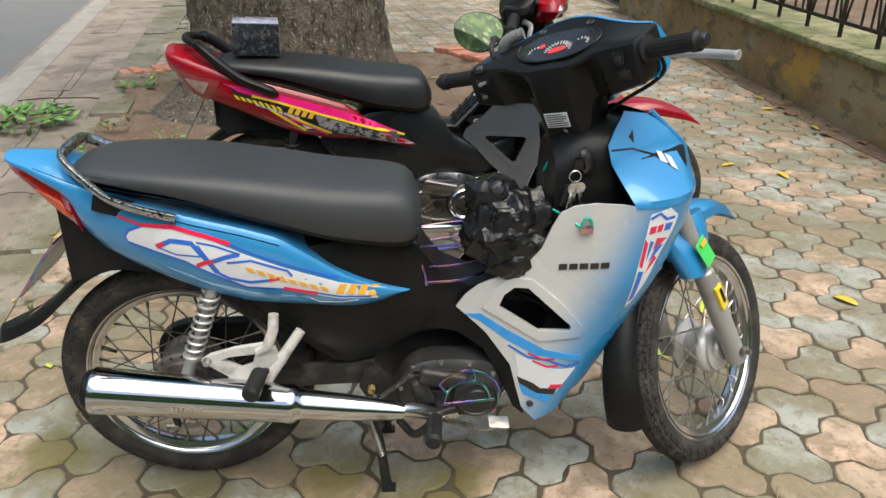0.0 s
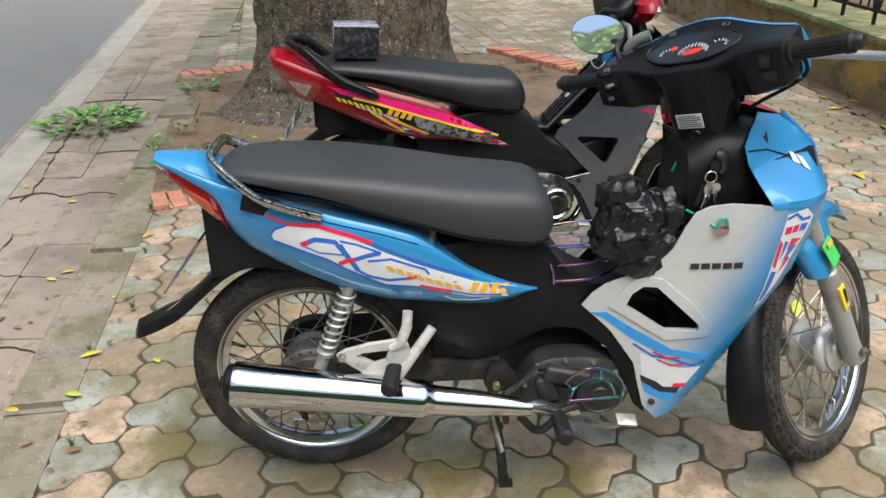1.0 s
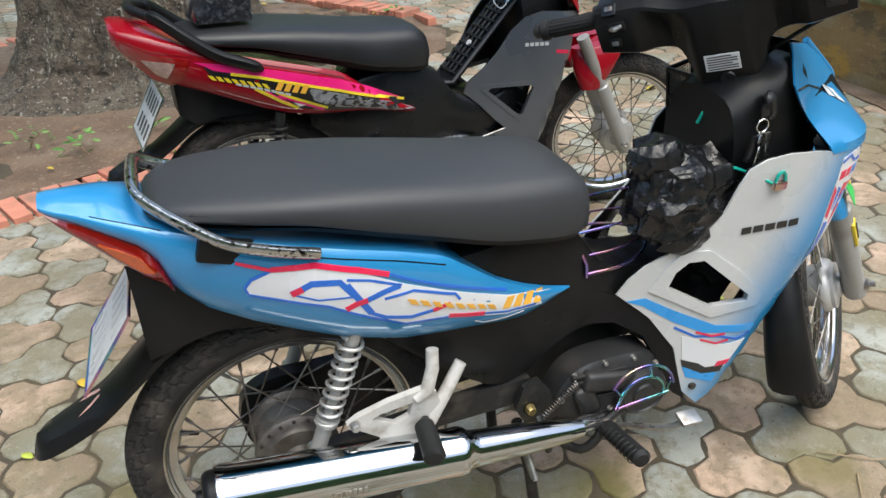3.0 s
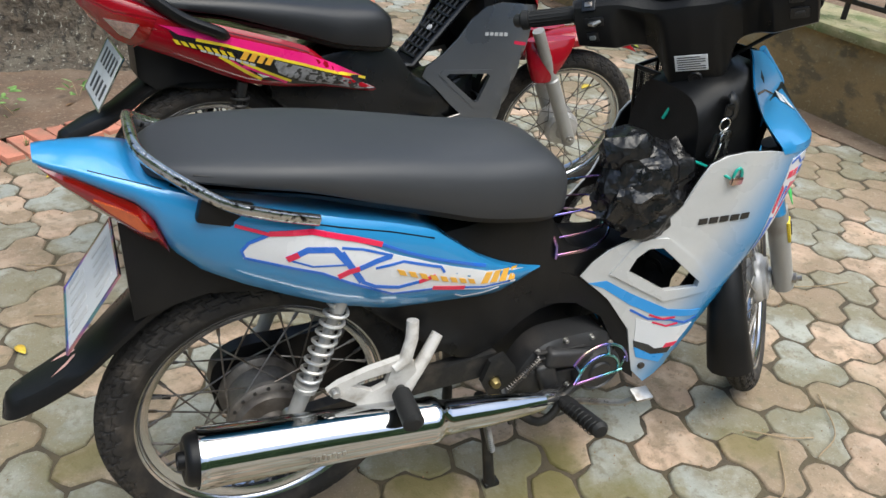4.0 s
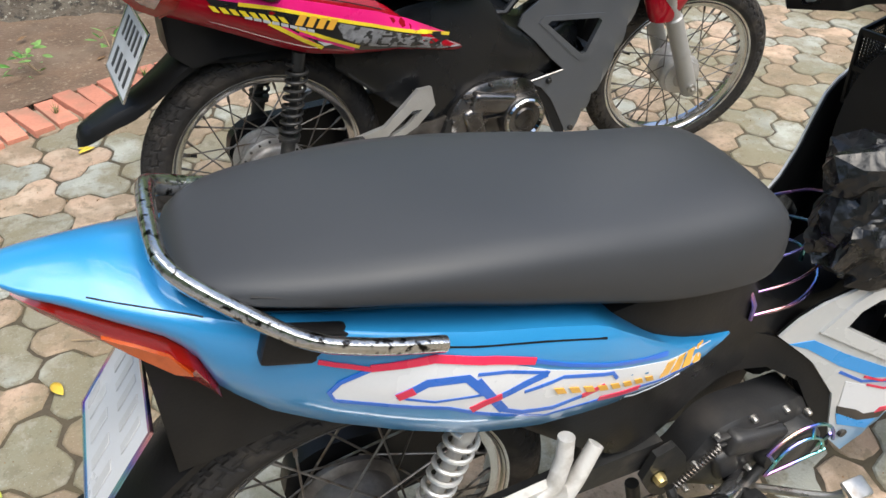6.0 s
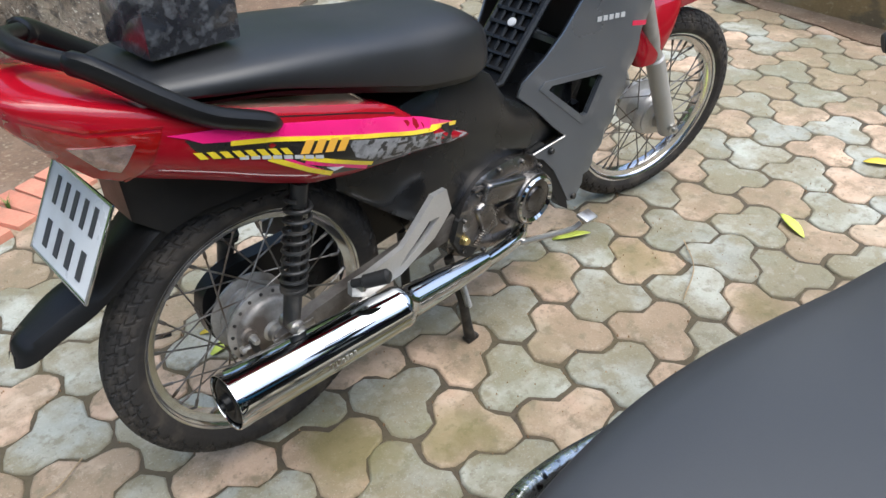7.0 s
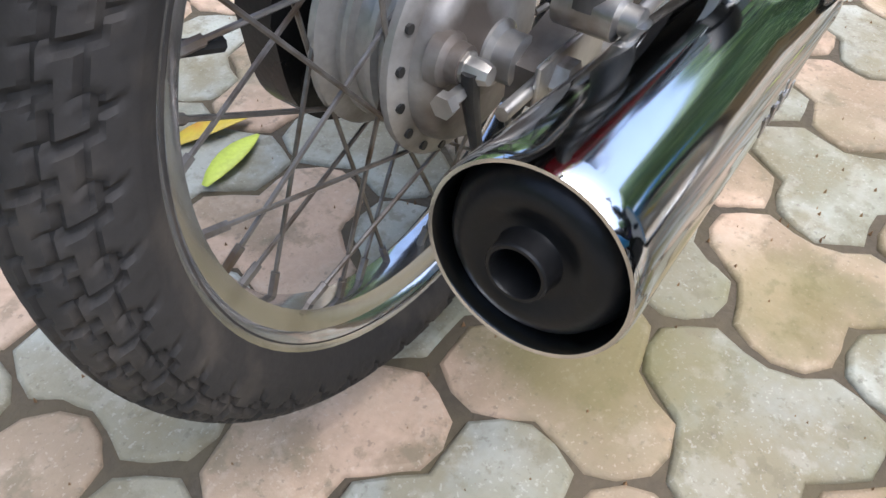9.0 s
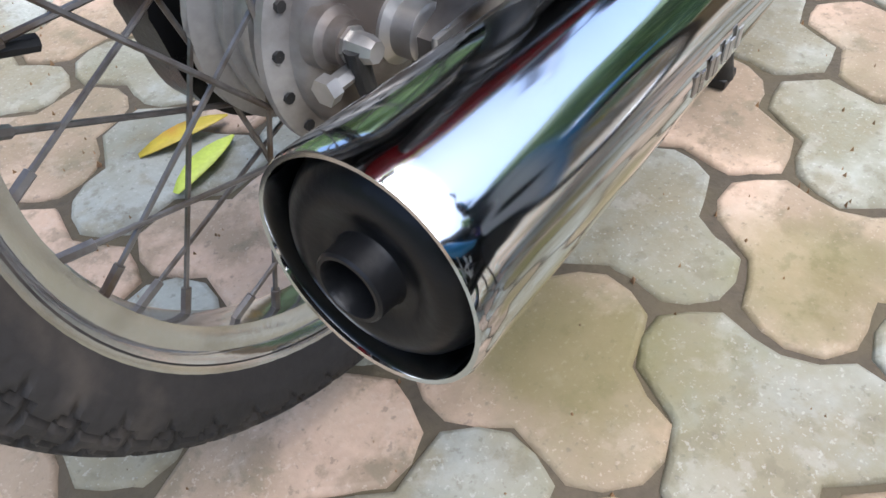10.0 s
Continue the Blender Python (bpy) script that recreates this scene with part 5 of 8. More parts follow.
def running_gear(bike, ST_M, blue):
    """Shocks, swing arm, stand, exhaust, engine, pegs and fork."""
    body_mat, spring_mat = (M_FORK, M_ALU) if blue else (M_DARK_METAL, M_DARK_METAL)
    for y in (-1, 1):
        top, low = ((0.114, 0.118 * y, 0.575), (0.022, 0.118 * y, 0.335)) if blue else ((0.058, 0.106 * y, 0.585), (0.000, 0.106 * y, 0.332))
        shock(bike, top, low, body_mat, spring_mat, "grey sprung shock absorber" if blue else "oily black sprung shock absorber", 0.76 if blue else 0.88)
    for s in (-1, 1):
        part("swing_arm", loft([[(x, s * 0.083 + a * 0.012, z + b * h) for a, b in ((-1, -1), (1, -1), (1, 1), (-1, 1))] for x, z, h in ((-0.022, 0.283, 0.012), (0.0, 0.284, 0.020), (0.06, 0.300, 0.020), (0.25, 0.318, 0.022), (0.42, 0.325, 0.026))]),
             M_DARK_METAL if blue else M_HUB_OLD, bike, "black swing arm" if blue else "grimy grey swing arm")
    part("chain_case", panel([(-0.085, 0.30), (-0.07, 0.345), (-0.02, 0.372), (0.06, 0.372), (0.30, 0.372), (0.46, 0.372), (0.47, 0.27), (0.30, 0.245), (0.06, 0.215), (-0.02, 0.20), (-0.07, 0.235)],
                             lambda x, z: 0.085, 0.03, res=0.05, curved=True, sides=(1,)), M_BLACK, bike, "black chain case")
    # centre stand
    for s in (-1, 1):
        leg = part("centre_stand", tube([(0.405, s * 0.075, 0.235), (0.425, s * 0.095, 0.12), (0.434, s * 0.104, 0.030), (0.438, s * 0.106, 0.008)], [0.011, 0.011, 0.012, 0.014], 10), M_DARK_METAL, bike, "black centre stand")
        part("stand_foot", box((0.034, 0.022, 0.012), (0.440, s * 0.106, 0.006), 0.004), M_DARK_METAL, leg)
    part("stand_spring", helix((0.395, -0.110, 0.235), (0.428, -0.112, 0.110), 0.0065, 0.0016, 22, 8), M_STEEL, bike, "coiled stand spring")

    # exhaust
    yr = -0.180 if blue else -0.167
    xr = -0.137 if blue else -0.166
    z0, z1 = (0.366, 0.312) if blue else (0.312, 0.286)
    sc = 0.92 if blue else 0.935
    long = 0.395 if blue else 0.362
    d = V((long, 0, z1 - z0))
    turn = Matrix.Translation((xr, yr, z0)) @ Matrix.Rotation(-math.atan2(z1 - z0, long), 4, "Y")
    L = d.length
    prof = [(0.0470, 0.016), (0.0474, 0.000), (0.0484, -0.0028), (0.0504, -0.0030), (0.0516, 0.000), (0.0516, 0.012), (0.051, 0.03), (0.048, 0.20), (0.0435, L - 0.02), (0.0445, L - 0.018), (0.0445, L - 0.008), (0.042, L), (0.036, L + 0.006), (0.034, L + 0.02), (0.031, L + 0.10), (0.022, L + 0.20), (0.0175, L + 0.225)]
    prof = [(r * sc, x) for r, x in prof]
    muf = part("exhaust_silencer", lathe(prof, 64, "x"), M_CHROME, bike, "polished chrome silencer", at=turn)
    part("end_cap", lathe([(r * sc, x - (0.020 if blue and r < 0.0455 else 0.0)) for r, x in ((0.0472, 0.016), (0.0462, 0.013), (0.0440, 0.0075), (0.0415, 0.0030), (0.0375, -0.0005), (0.0325, -0.0020), (0.0275, -0.0015), (0.0230, 0.0005), (0.0185, 0.0016), (0.0165, 0.0012), (0.0155, -0.0005),
                                                           (0.0152, -0.0095), (0.0143, -0.0105), (0.0128, -0.0105), (0.0120, -0.0092), (0.0118, 0.03), (0.0001, 0.031))], 48, "x"), M_BLACK, muf, "matt black end cap with outlet pipe")
    for i in range(7):
        a = radians(188 + (3 if i % 2 else 0))
        r0 = 0.0492 * sc
        part("etched_mark", box((0.0052, 0.0008, 0.010), (0.165 + i * 0.0085, r0 * math.cos(a), r0 * math.sin(a) + 0.008)), M_STEEL, muf, smooth=False)
    hx, hz = xr + long + 0.215, z1 - 0.030
    pipe = spline([(hx - 0.02, yr, hz + 0.004), (hx + 0.03, yr + 0.018, hz - 0.012), (0.56, -0.128, 0.230), (0.63, -0.085, 0.214), (0.70, -0.050, 0.225), (0.76, -0.02, 0.32)], 30)
    part("exhaust_pipe", tube(pipe, 0.0155, 14), M_RIM if blue else M_CHROME, bike, "bare metal exhaust pipe")

    # engine
    em = M_ENGINE_BLACK if blue else M_ENGINE_DARK
    case = [(0.385, 0.30), (0.40, 0.250), (0.46, 0.232), (0.59, 0.225), (0.655, 0.250), (0.672, 0.315), (0.650, 0.385), (0.60, 0.412), (0.53, 0.422), (0.465, 0.412), (0.42, 0.375)]
    eng = part("engine_case", panel(case, lambda x, z: 0.120 - 0.9 * max(0, math.hypot((x - 0.53) / 1.3, z - 0.325) - 0.085), 0.055, res=0.022, curved=True, sides=(-1,)), em, bike,
               "black engine casing" if blue else "dark polished engine casing",
               at=Matrix.Translation((0.450, 0, 0.202)) @ Matrix.Diagonal((0.87, 1, 0.80, 1)) @ Matrix.Translation((-0.385, 0, -0.225)) if blue else None)
    part("left_case", panel(case, lambda x, z: 0.105, 0.10, res=0.05, curved=True, sides=(1,)), em, bike)
    part("clutch_cover", lathe([(0.062, -0.100), (0.062, -0.130), (0.058, -0.140), (0.050, -0.144), (0.047, -0.141), (0.030, -0.140), (0.026, -0.144), (0.0001, -0.145)], 48, "y", centre=(0.602, 0, 0.318)), em, eng)
    part("oil_case", merged(box((0.125, 0.04, 0.050), (0.520, -0.116, 0.372), 0.014, Matrix.Rotation(radians(14), 3, "Y"), seg=3), box((0.050, 0.04, 0.085), (0.470, -0.112, 0.330), 0.014, Matrix.Rotation(radians(-18), 3, "Y"), seg=3)), em, eng)
    rib = bmesh.new()
    for k in range(5):
        box((0.13 - 0.012 * k, 0.010, 0.006), (0.50 + 0.004 * k, -0.118 - 0.001 * k, 0.398 - 0.016 * k), 0.002, bm=rib, turn=Matrix.Rotation(radians(4), 3, "Y"))
    part("case_rib", rib, em, eng)
    for x, z in ((0.415, 0.34), (0.445, 0.40), (0.515, 0.416), (0.585, 0.408), (0.645, 0.372), (0.665, 0.30), (0.62, 0.238), (0.55, 0.232), (0.47, 0.242), (0.41, 0.27), (0.53, 0.285), (0.495, 0.375)):
        part("case_bolt", bolt((x, -0.112 if (x, z) not in ((0.53, 0.285), (0.495, 0.375)) else -0.124, z), 0.006 if blue else 0.005, 0.008), M_STEEL if blue else M_ENGINE_DARK, eng)
    part("cylinder", lathe([(r, 0.64 + 0.008 * i) for i in range(20) for r in ((0.052, 0.044)[i % 2],)], 20, "x", centre=(0, 0, 0.375)), M_DARK_METAL, bike, "finned engine cylinder")
    part("cylinder_head", box((0.07, 0.11, 0.10), (0.83, 0, 0.38), 0.015), M_ENGINE_BLACK, bike)
    part("carburettor", merged(box((0.06, 0.05, 0.06), (0.74, -0.01, 0.465), 0.012), tube([(0.70, 0, 0.46), (0.64, 0, 0.47)], 0.024, 12), lathe([(0.02, -0.05), (0.02, 0.05)], 14, "y", centre=(0.765, 0, 0.47))), M_DARK_METAL, bike)
    part("wiring", tube(spline([(0.70, -0.045, 0.50), (0.75, -0.06, 0.48), (0.80, -0.055, 0.455), (0.83, -0.05, 0.42)], 14), 0.006, 8), M_BLACK, bike)
    if blue:
        c = V((0.616, -0.160, 0.294))
        def arc(r, a0, a1, dy=0.0):
            return [c + V((r * math.cos(radians(a)), dy, r * math.sin(radians(a)))) for a in np.linspace(a0, a1, 16)]
        guard = bmesh.new()
        for pts in (arc(0.070, 10, 150), arc(0.047, 5, 160, -0.004), [c + V((-0.052, -0.002, -0.012)), c + V((0.058, -0.002, -0.004))], [c + V((0.012, 0, 0.070)), c + V((0.016, -0.004, 0.044))],
                    [c + V((-0.058, 0, 0.036)), c + V((-0.044, -0.004, 0.016))], [c + V((-0.044, -0.004, 0.016)), c + V((-0.052, -0.002, -0.012))], [c + V((0.066, 0.004, 0.02)), c + V((0.070, 0.02, -0.03)), c + V((0.06, 0.03, -0.06))]):
            tube(pts, 0.0028, 8, guard)
        part("clutch_guard", guard, M_RAINBOW, bike, "anodised rainbow wire guard over the clutch cover")
    else:
        part("cover_ring", lathe([(0.044, -0.142), (0.050, -0.147), (0.054, -0.143), (0.050, -0.138)], 40, "y", closed=True, centre=(0.602, 0, 0.318)), M_CHROME, eng)

    # foot pegs, bracket, brake
    for s in (1, -1):
        if blue:
            br2 = part("peg_bracket", panel([(0.072, 0.408), (0.091, 0.420), (0.142, 0.434), (0.200, 0.442), (0.222, 0.432), (0.228, 0.408), (0.204, 0.374), (0.203, 0.330), (0.132, 0.328), (0.122, 0.368), (0.088, 0.394)],
                                            lambda x, z: 0.154, 0.012, [[(0.112, 0.408), (0.130, 0.415), (0.182, 0.420), (0.174, 0.394), (0.150, 0.386)]], 0.012, sides=(s,)), M_BRACKET, bike, "pale silver foot peg bracket")
            part("bracket_arm", tube([(0.224, s * 0.136, 0.502), (0.221, s * 0.142, 0.470), (0.208, s * 0.150, 0.436), (0.186, s * 0.152, 0.424)], [0.0105, 0.0110, 0.0115, 0.0090], 14), M_BRACKET, br2)
            part("bracket_arm", tube([(0.274, s * 0.130, 0.458), (0.244, s * 0.142, 0.418), (0.200, s * 0.151, 0.356)], [0.0105, 0.0115, 0.0125], 14), M_BRACKET, br2)
            part("bracket_bolt", bolt((0.084, s * 0.156, 0.407), 0.008, 0.010, sign=s), M_STEEL, br2)
        else:
            br2 = part("peg_bracket", panel([(0.372, 0.458), (0.405, 0.458), (0.412, 0.415), (0.365, 0.372), (0.28, 0.335), (0.20, 0.328), (0.165, 0.350), (0.168, 0.375), (0.205, 0.376), (0.285, 0.390)],
                                            lambda x, z: 0.145 - 0.10 * max(0, z - 0.40), 0.012, [[(0.380, 0.412), (0.335, 0.376), (0.275, 0.352), (0.300, 0.374), (0.355, 0.414)]], 0.014, sides=(s,)), M_ALU, bike, "cast aluminium foot peg bracket", at=Matrix.Translation((-0.062, 0, 0)))
            part("bracket_bolt", bolt((0.185, s * 0.147, 0.362), 0.008, 0.010, sign=s), M_STEEL, br2)
    pegs = [(0.205, 0.140, 0.372), (0.192, 0.176, 0.388), (0.191, 0.179, 0.389), (0.184, 0.248, 0.388), (0.183, 0.253, 0.388)] if blue else [(0.111, 0.140, 0.372), (0.121, 0.158, 0.380), (0.122, 0.160, 0.381), (0.148, 0.192, 0.396), (0.150, 0.196, 0.397)]
    for s in (-1, 1):
        part("rear_foot_peg", tube([(x, s * y, z) for x, y, z in pegs], [0.008, 0.008, 0.0165, 0.0180, 0.012] if blue else [0.008, 0.008, 0.0125, 0.0135, 0.008], 14), M_GRIP, bike, "black rubber foot peg")
        if not blue:
            continue
        peg = part("front_foot_peg", tube([(0.548, s * 0.10, 0.228), (0.546, s * 0.165, 0.246), (0.546, s * 0.168, 0.247), (0.537, s * (0.286 if s < 0 else 0.238), 0.286), (0.536, s * (0.292 if s < 0 else 0.244), 0.287)], [0.009, 0.009, 0.0160, 0.0165, 0.011], 14), M_GRIP, bike, "ribbed black rubber foot peg")
        ribs = bmesh.new()
        for k in range(8 if s < 0 else 5):
            lathe([(0.0165, -0.002), (0.0174, 0), (0.0165, 0.002)], 14, "y", ribs, closed=True, centre=(0.545 - 0.0016 * k, s * (0.178 + 0.0138 * k), 0.2500 + 0.0046 * k))
        part("peg_rib", ribs, M_GRIP, peg)
    ped = part("brake_pedal", tube(spline([(0.50, -0.105, 0.245), (0.545, -0.115, 0.214), (0.60, -0.165, 0.232), (0.645, -0.210, 0.252), (0.662, -0.222, 0.266)], 18), 0.0065, 8), M_STEEL, bike, "rear brake pedal")
    part("pedal_pad", box((0.044, 0.030, 0.008), (0.674, -0.228, 0.280), 0.004, Matrix.Rotation(radians(16), 3, "X") @ Matrix.Rotation(radians(8), 3, "Y")), M_STEEL, ped, "bare metal pedal pad")
    part("pivot_plate", panel([(0.385, 0.30), (0.40, 0.345), (0.43, 0.355), (0.455, 0.32), (0.47, 0.262), (0.43, 0.240), (0.405, 0.26)], lambda x, z: 0.112, 0.012, res=0.02), M_DARK_METAL, bike)
    part("pivot_bolt", bolt((0.412, -0.112, 0.296), 0.010, 0.014), M_BRASS, bike, "gold zinc pivot bolt")
    part("brake_spring", helix((0.430, -0.128, 0.279), (0.500, -0.126, 0.336), 0.0048, 0.0016, 16, 8), M_SPOKE, bike)
    if blue:
        lever = part("brake_lever", tube([(0.420, -0.130, 0.290), (0.424, -0.150, 0.268), (0.432, -0.156, 0.225)], [0.010, 0.011, 0.009], 10, flat=0.7), M_DARK_METAL, bike, "black brake lever over the exhaust pipe")
        part("lever_nut", bolt((0.452, -0.150, 0.262), 0.008, 0.010), M_STEEL, lever)
        part("peg_bar", tube(spline([(0.470, -0.100, 0.196), (0.500, -0.150, 0.196), (0.530, -0.160, 0.222), (0.548, -0.150, 0.244), (0.600, -0.130, 0.250)], 16), [0.009] * 16, 10), M_DARK_METAL, bike, "black foot peg bar under the engine")
    part("brake_rod", tube([(0.43, -0.105, 0.235), (0.25, -0.105, 0.225), (0.06, -0.088, 0.214)], 0.0035, 8), M_STEEL, bike)

    # fork and front mudguard, turned with the bars
    top = FRONT_AXLE + BAR_AXIS * 0.42
    for s in (-1, 1):
        o = V((0, s * 0.088, 0))
        low = FRONT_AXLE - BAR_AXIS * 0.035
        leg = part("fork_leg", tube([low + o, low + o + BAR_AXIS * 0.008, low + o + BAR_AXIS * 0.27, low + o + BAR_AXIS * 0.275, top + o], [0.016, 0.0235, 0.0235, 0.019, 0.019], 18), M_FORK, bike, "grey fork leg", at=ST_M)
        c = low + o + BAR_AXIS * 0.20
        if blue:
            part("reflector", merged(box((0.026, 0.008, 0.062), tuple(c + V((-0.002, s * 0.022, 0))), 0.003, Matrix.Rotation(-CASTER, 3, "Y"))), M_YELLOW_DECAL, leg, "yellow fork reflector")
            part("reflector_slot", box((0.009, 0.004, 0.036), tuple(c + V((-0.002, s * 0.0265, 0.004))), 0.001, Matrix.Rotation(-CASTER, 3, "Y")), M_BLACK_DECAL, leg)
        part("axle_nut", merged(lathe([(0.013, s * 0.074), (0.013, s * 0.118), (0.007, s * 0.120), (0.007, s * 0.130), (0.0001, s * 0.131)], 8, "y", centre=FRONT_AXLE)), M_STEEL, leg)

    def arch(a0, a1, r0, r1, w0, w1, k=22):
        rings = []
        for i in range(k):
            u = i / (k - 1)
            a, r, w = radians(a0 + (a1 - a0) * u), r0 + (r1 - r0) * u, w0 + (w1 - w0) * u ** 0.75
            c, s2 = math.cos(a), math.sin(a)
            d = 0.030 * min(1, (w / 0.05) ** 1.5)
            sec = [(-w, -d), (-w, -0.006), (-0.75 * w, 0.010), (-0.35 * w, 0.018), (0, 0.020), (0.35 * w, 0.018), (0.75 * w, 0.010), (w, -0.006), (w, -d), (w - 0.003, -d), (0.7 * w, 0.004), (0, 0.014), (-0.7 * w, 0.004), (-w + 0.003, -d)]
            rings.append([FRONT_AXLE + V(((r + q) * c, y, (r + q) * s2)) for y, q in sec])
        return loft(rings)

    paint = M_BLUE if blue else M_RED
    rings = []
    for x, z, w in spline([(-0.195, 0.268, 0.056), (-0.12, 0.310, 0.057), (-0.04, 0.335, 0.055), (0.05, 0.339, 0.045), (0.14, 0.314, 0.026), (0.228, 0.272, 0.002)], 30):
        c = V((x, 0, z)).normalized()
        d = 0.028 * min(1, max(w, 0.001) / 0.05)
        sec = [(-w, -d), (-w, -0.006), (-0.75 * w, 0.008), (-0.35 * w, 0.014), (0, 0.016), (0.35 * w, 0.014), (0.75 * w, 0.008), (w, -0.006), (w, -d), (0.94 * w, -d), (0.7 * w, 0.002), (0, 0.010), (-0.7 * w, 0.002), (-0.94 * w, -d)]
        rings.append([FRONT_AXLE + V((x, y, z)) + c * (q * min(1, w / 0.02)) for y, q in sec])
    fen = part("front_mudguard", loft(rings), paint, bike, "blue front mudguard" if blue else "red front mudguard", at=ST_M)
    part("rear_flap", arch(140, 195, 0.328, 0.338, 0.022, 0.047), M_BLACK, bike, "black rear flap of the front mudguard", at=ST_M)
    for s in (-1, 1):
        rings = []
        for u in np.linspace(0, 1, 9):
            cx, cy, cz = -0.120 - 0.022 * u, s * (0.048 + 0.040 * u ** 0.7), 0.335 - 0.125 * u
            hx, hy = 0.085 * (1 - 0.62 * u ** 1.6), 0.022 + 0.006 * math.sin(math.pi * u)
            rings.append([FRONT_AXLE + V((cx + hx * math.copysign(abs(math.cos(t)) ** 0.8, math.cos(t)), cy + hy * math.copysign(abs(math.sin(t)) ** 0.8, math.sin(t)), cz + 0.10 * hx * math.cos(t))) for t in np.linspace(0, 2 * math.pi, 20, endpoint=False)])
        part("mudguard_side", loft(rings), paint, fen)
    if blue:
        part("green_label", box((0.045, 0.002, 0.062), tuple(FRONT_AXLE + V((-0.135, -0.116, 0.262))), 0.001, Matrix.Rotation(radians(-10), 3, "X") @ Matrix.Rotation(radians(-28), 3, "Y"), seg=1), M_GREEN_DECAL, fen, "green paper label")
        part("label_bar", box((0.026, 0.002, 0.010), tuple(FRONT_AXLE + V((-0.142, -0.1175, 0.282))), 0.0005, Matrix.Rotation(radians(-10), 3, "X") @ Matrix.Rotation(radians(-28), 3, "Y"), seg=1), M_ORANGE_DECAL, fen)


def cockpit(bike, ST_M):
    """Handlebar, its covers, grips, levers and dials, turned with the bars."""
    def oval(cx, z, hx, hy, tilt=0.0, n=28, e=0.55):
        out = []
        for k in range(n):
            t = 2 * math.pi * k / n
            c, s = math.cos(t), math.sin(t)
            px, py = hx * math.copysign(abs(c) ** e, c), hy * math.copysign(abs(s) ** e, s)
            out.append((cx + px, py, z + tilt * px))
        return out

    cov = part("handlebar_cover", loft([oval(0.875, 0.785, 0.040, 0.052), oval(0.862, 0.80, 0.050, 0.060), oval(0.835, 0.87, 0.058, 0.072, 0.1), oval(0.815, 0.915, 0.062, 0.100, 0.2), oval(0.802, 0.938, 0.062, 0.165, 0.25), oval(0.797, 0.955, 0.062, 0.190, 0.3),
                                        oval(0.797, 0.972, 0.062, 0.186, 0.35), oval(0.806, 0.990, 0.062, 0.164, 0.42), oval(0.818, 1.003, 0.060, 0.142, 0.48), oval(0.825, 1.010, 0.052, 0.122, 0.5)]),
               M_BLACK, bike, "black handlebar cover with dials", at=ST_M)
    # dial panel, facing back and up
    face = Matrix.Translation((0.796, 0.012, 1.008)) @ Matrix.Rotation(radians(-27), 4, "Y")
    bm = loft([[(0.041 * math.copysign(abs(math.cos(t)) ** 0.8, math.cos(t)), 0.092 * math.copysign(abs(math.sin(t)) ** 0.8, math.sin(t)), h) for t in np.linspace(0, 2 * math.pi, 36, endpoint=False)] for h in (-0.008, 0.004)])
    bm.transform(face)
    dial = part("dial_face", bm, M_DIAL, cov, "dark instrument dial")
    for y, x, r, m in ((0.0, 0.0, 0.030, M_PLATE_GREY), (-0.055, -0.006, 0.018, M_PLATE_GREY)):
        ticks = bmesh.new()
        for k in range(13):
            a = radians(-30 + 240 * k / 12)
            box((0.006, 0.0018, 0.0008), (x + (r * math.sin(a)), y + r * math.cos(a), 0.0046), 0, Matrix.Rotation(math.pi / 2 - a, 3, "Z"), bm=ticks)
        ticks.transform(face)
        part("dial_tick", ticks, m, dial, smooth=False)
    for y, x, sx, sy in ((-0.004, -0.008, 0.010, 0.034), (0.040, 0.014, 0.010, 0.012)):
        b2 = box((sx, sy, 0.0015), (x, y, 0.0046), 0.0005, Matrix.Rotation(radians(12), 3, "Z"), seg=1)
        b2.transform(face)
        part("dial_mark", b2, M_RED_DECAL, dial)
    rimb = tube([face @ V((0.044 * math.copysign(abs(math.cos(t)) ** 0.8, math.cos(t)), 0.096 * math.copysign(abs(math.sin(t)) ** 0.8, math.sin(t)), 0.001)) for t in np.linspace(0, 2 * math.pi, 40, endpoint=False)], 0.004, 8, closed=True)
    part("dial_hood", rimb, M_BLACK, cov)
    rings = []
    for y in np.linspace(-0.160, 0.150, 23):
        xf, zf = 0.896 - 2.6 * y * y, 1.054 - 2.3 * y * y
        rings.append([(0.822, y, 0.975), (0.834, y, zf - 0.026), (0.856, y, zf - 0.012), (xf, y, zf), (xf + 0.008, y, zf - 0.004), (xf + 0.006, y, zf - 0.016), (0.868, y, 0.968)])
    part("dial_cowl", loft(rings), M_BLACK, cov, "black cowl over the dials")
    for y in (-0.075, 0.085):
        part("cowl_screw", lathe([(0.0001, 0.003), (0.006, 0.003), (0.007, 0)], 12, "z"), M_DARK_METAL, cov, at=Matrix.Translation((0.860, y, 1.0415 - 2.3 * y * y)) @ Matrix.Rotation(radians(-24), 4, "Y"))
    # coloured front of the cover
    part("front_cowl", loft([oval(0.872, 0.90, 0.030, 0.085, 0, 24, 0.7), oval(0.882, 0.93, 0.045, 0.140, 0, 24, 0.7), oval(0.890, 0.965, 0.055, 0.182, 0, 24, 0.7), oval(0.884, 0.986, 0.052, 0.172, 0, 24, 0.7), oval(0.874, 1.004, 0.036, 0.125, 0, 24, 0.7), oval(0.868, 1.010, 0.018, 0.08, 0, 24, 0.7)]),
         M_RED, cov, "red front cowl")
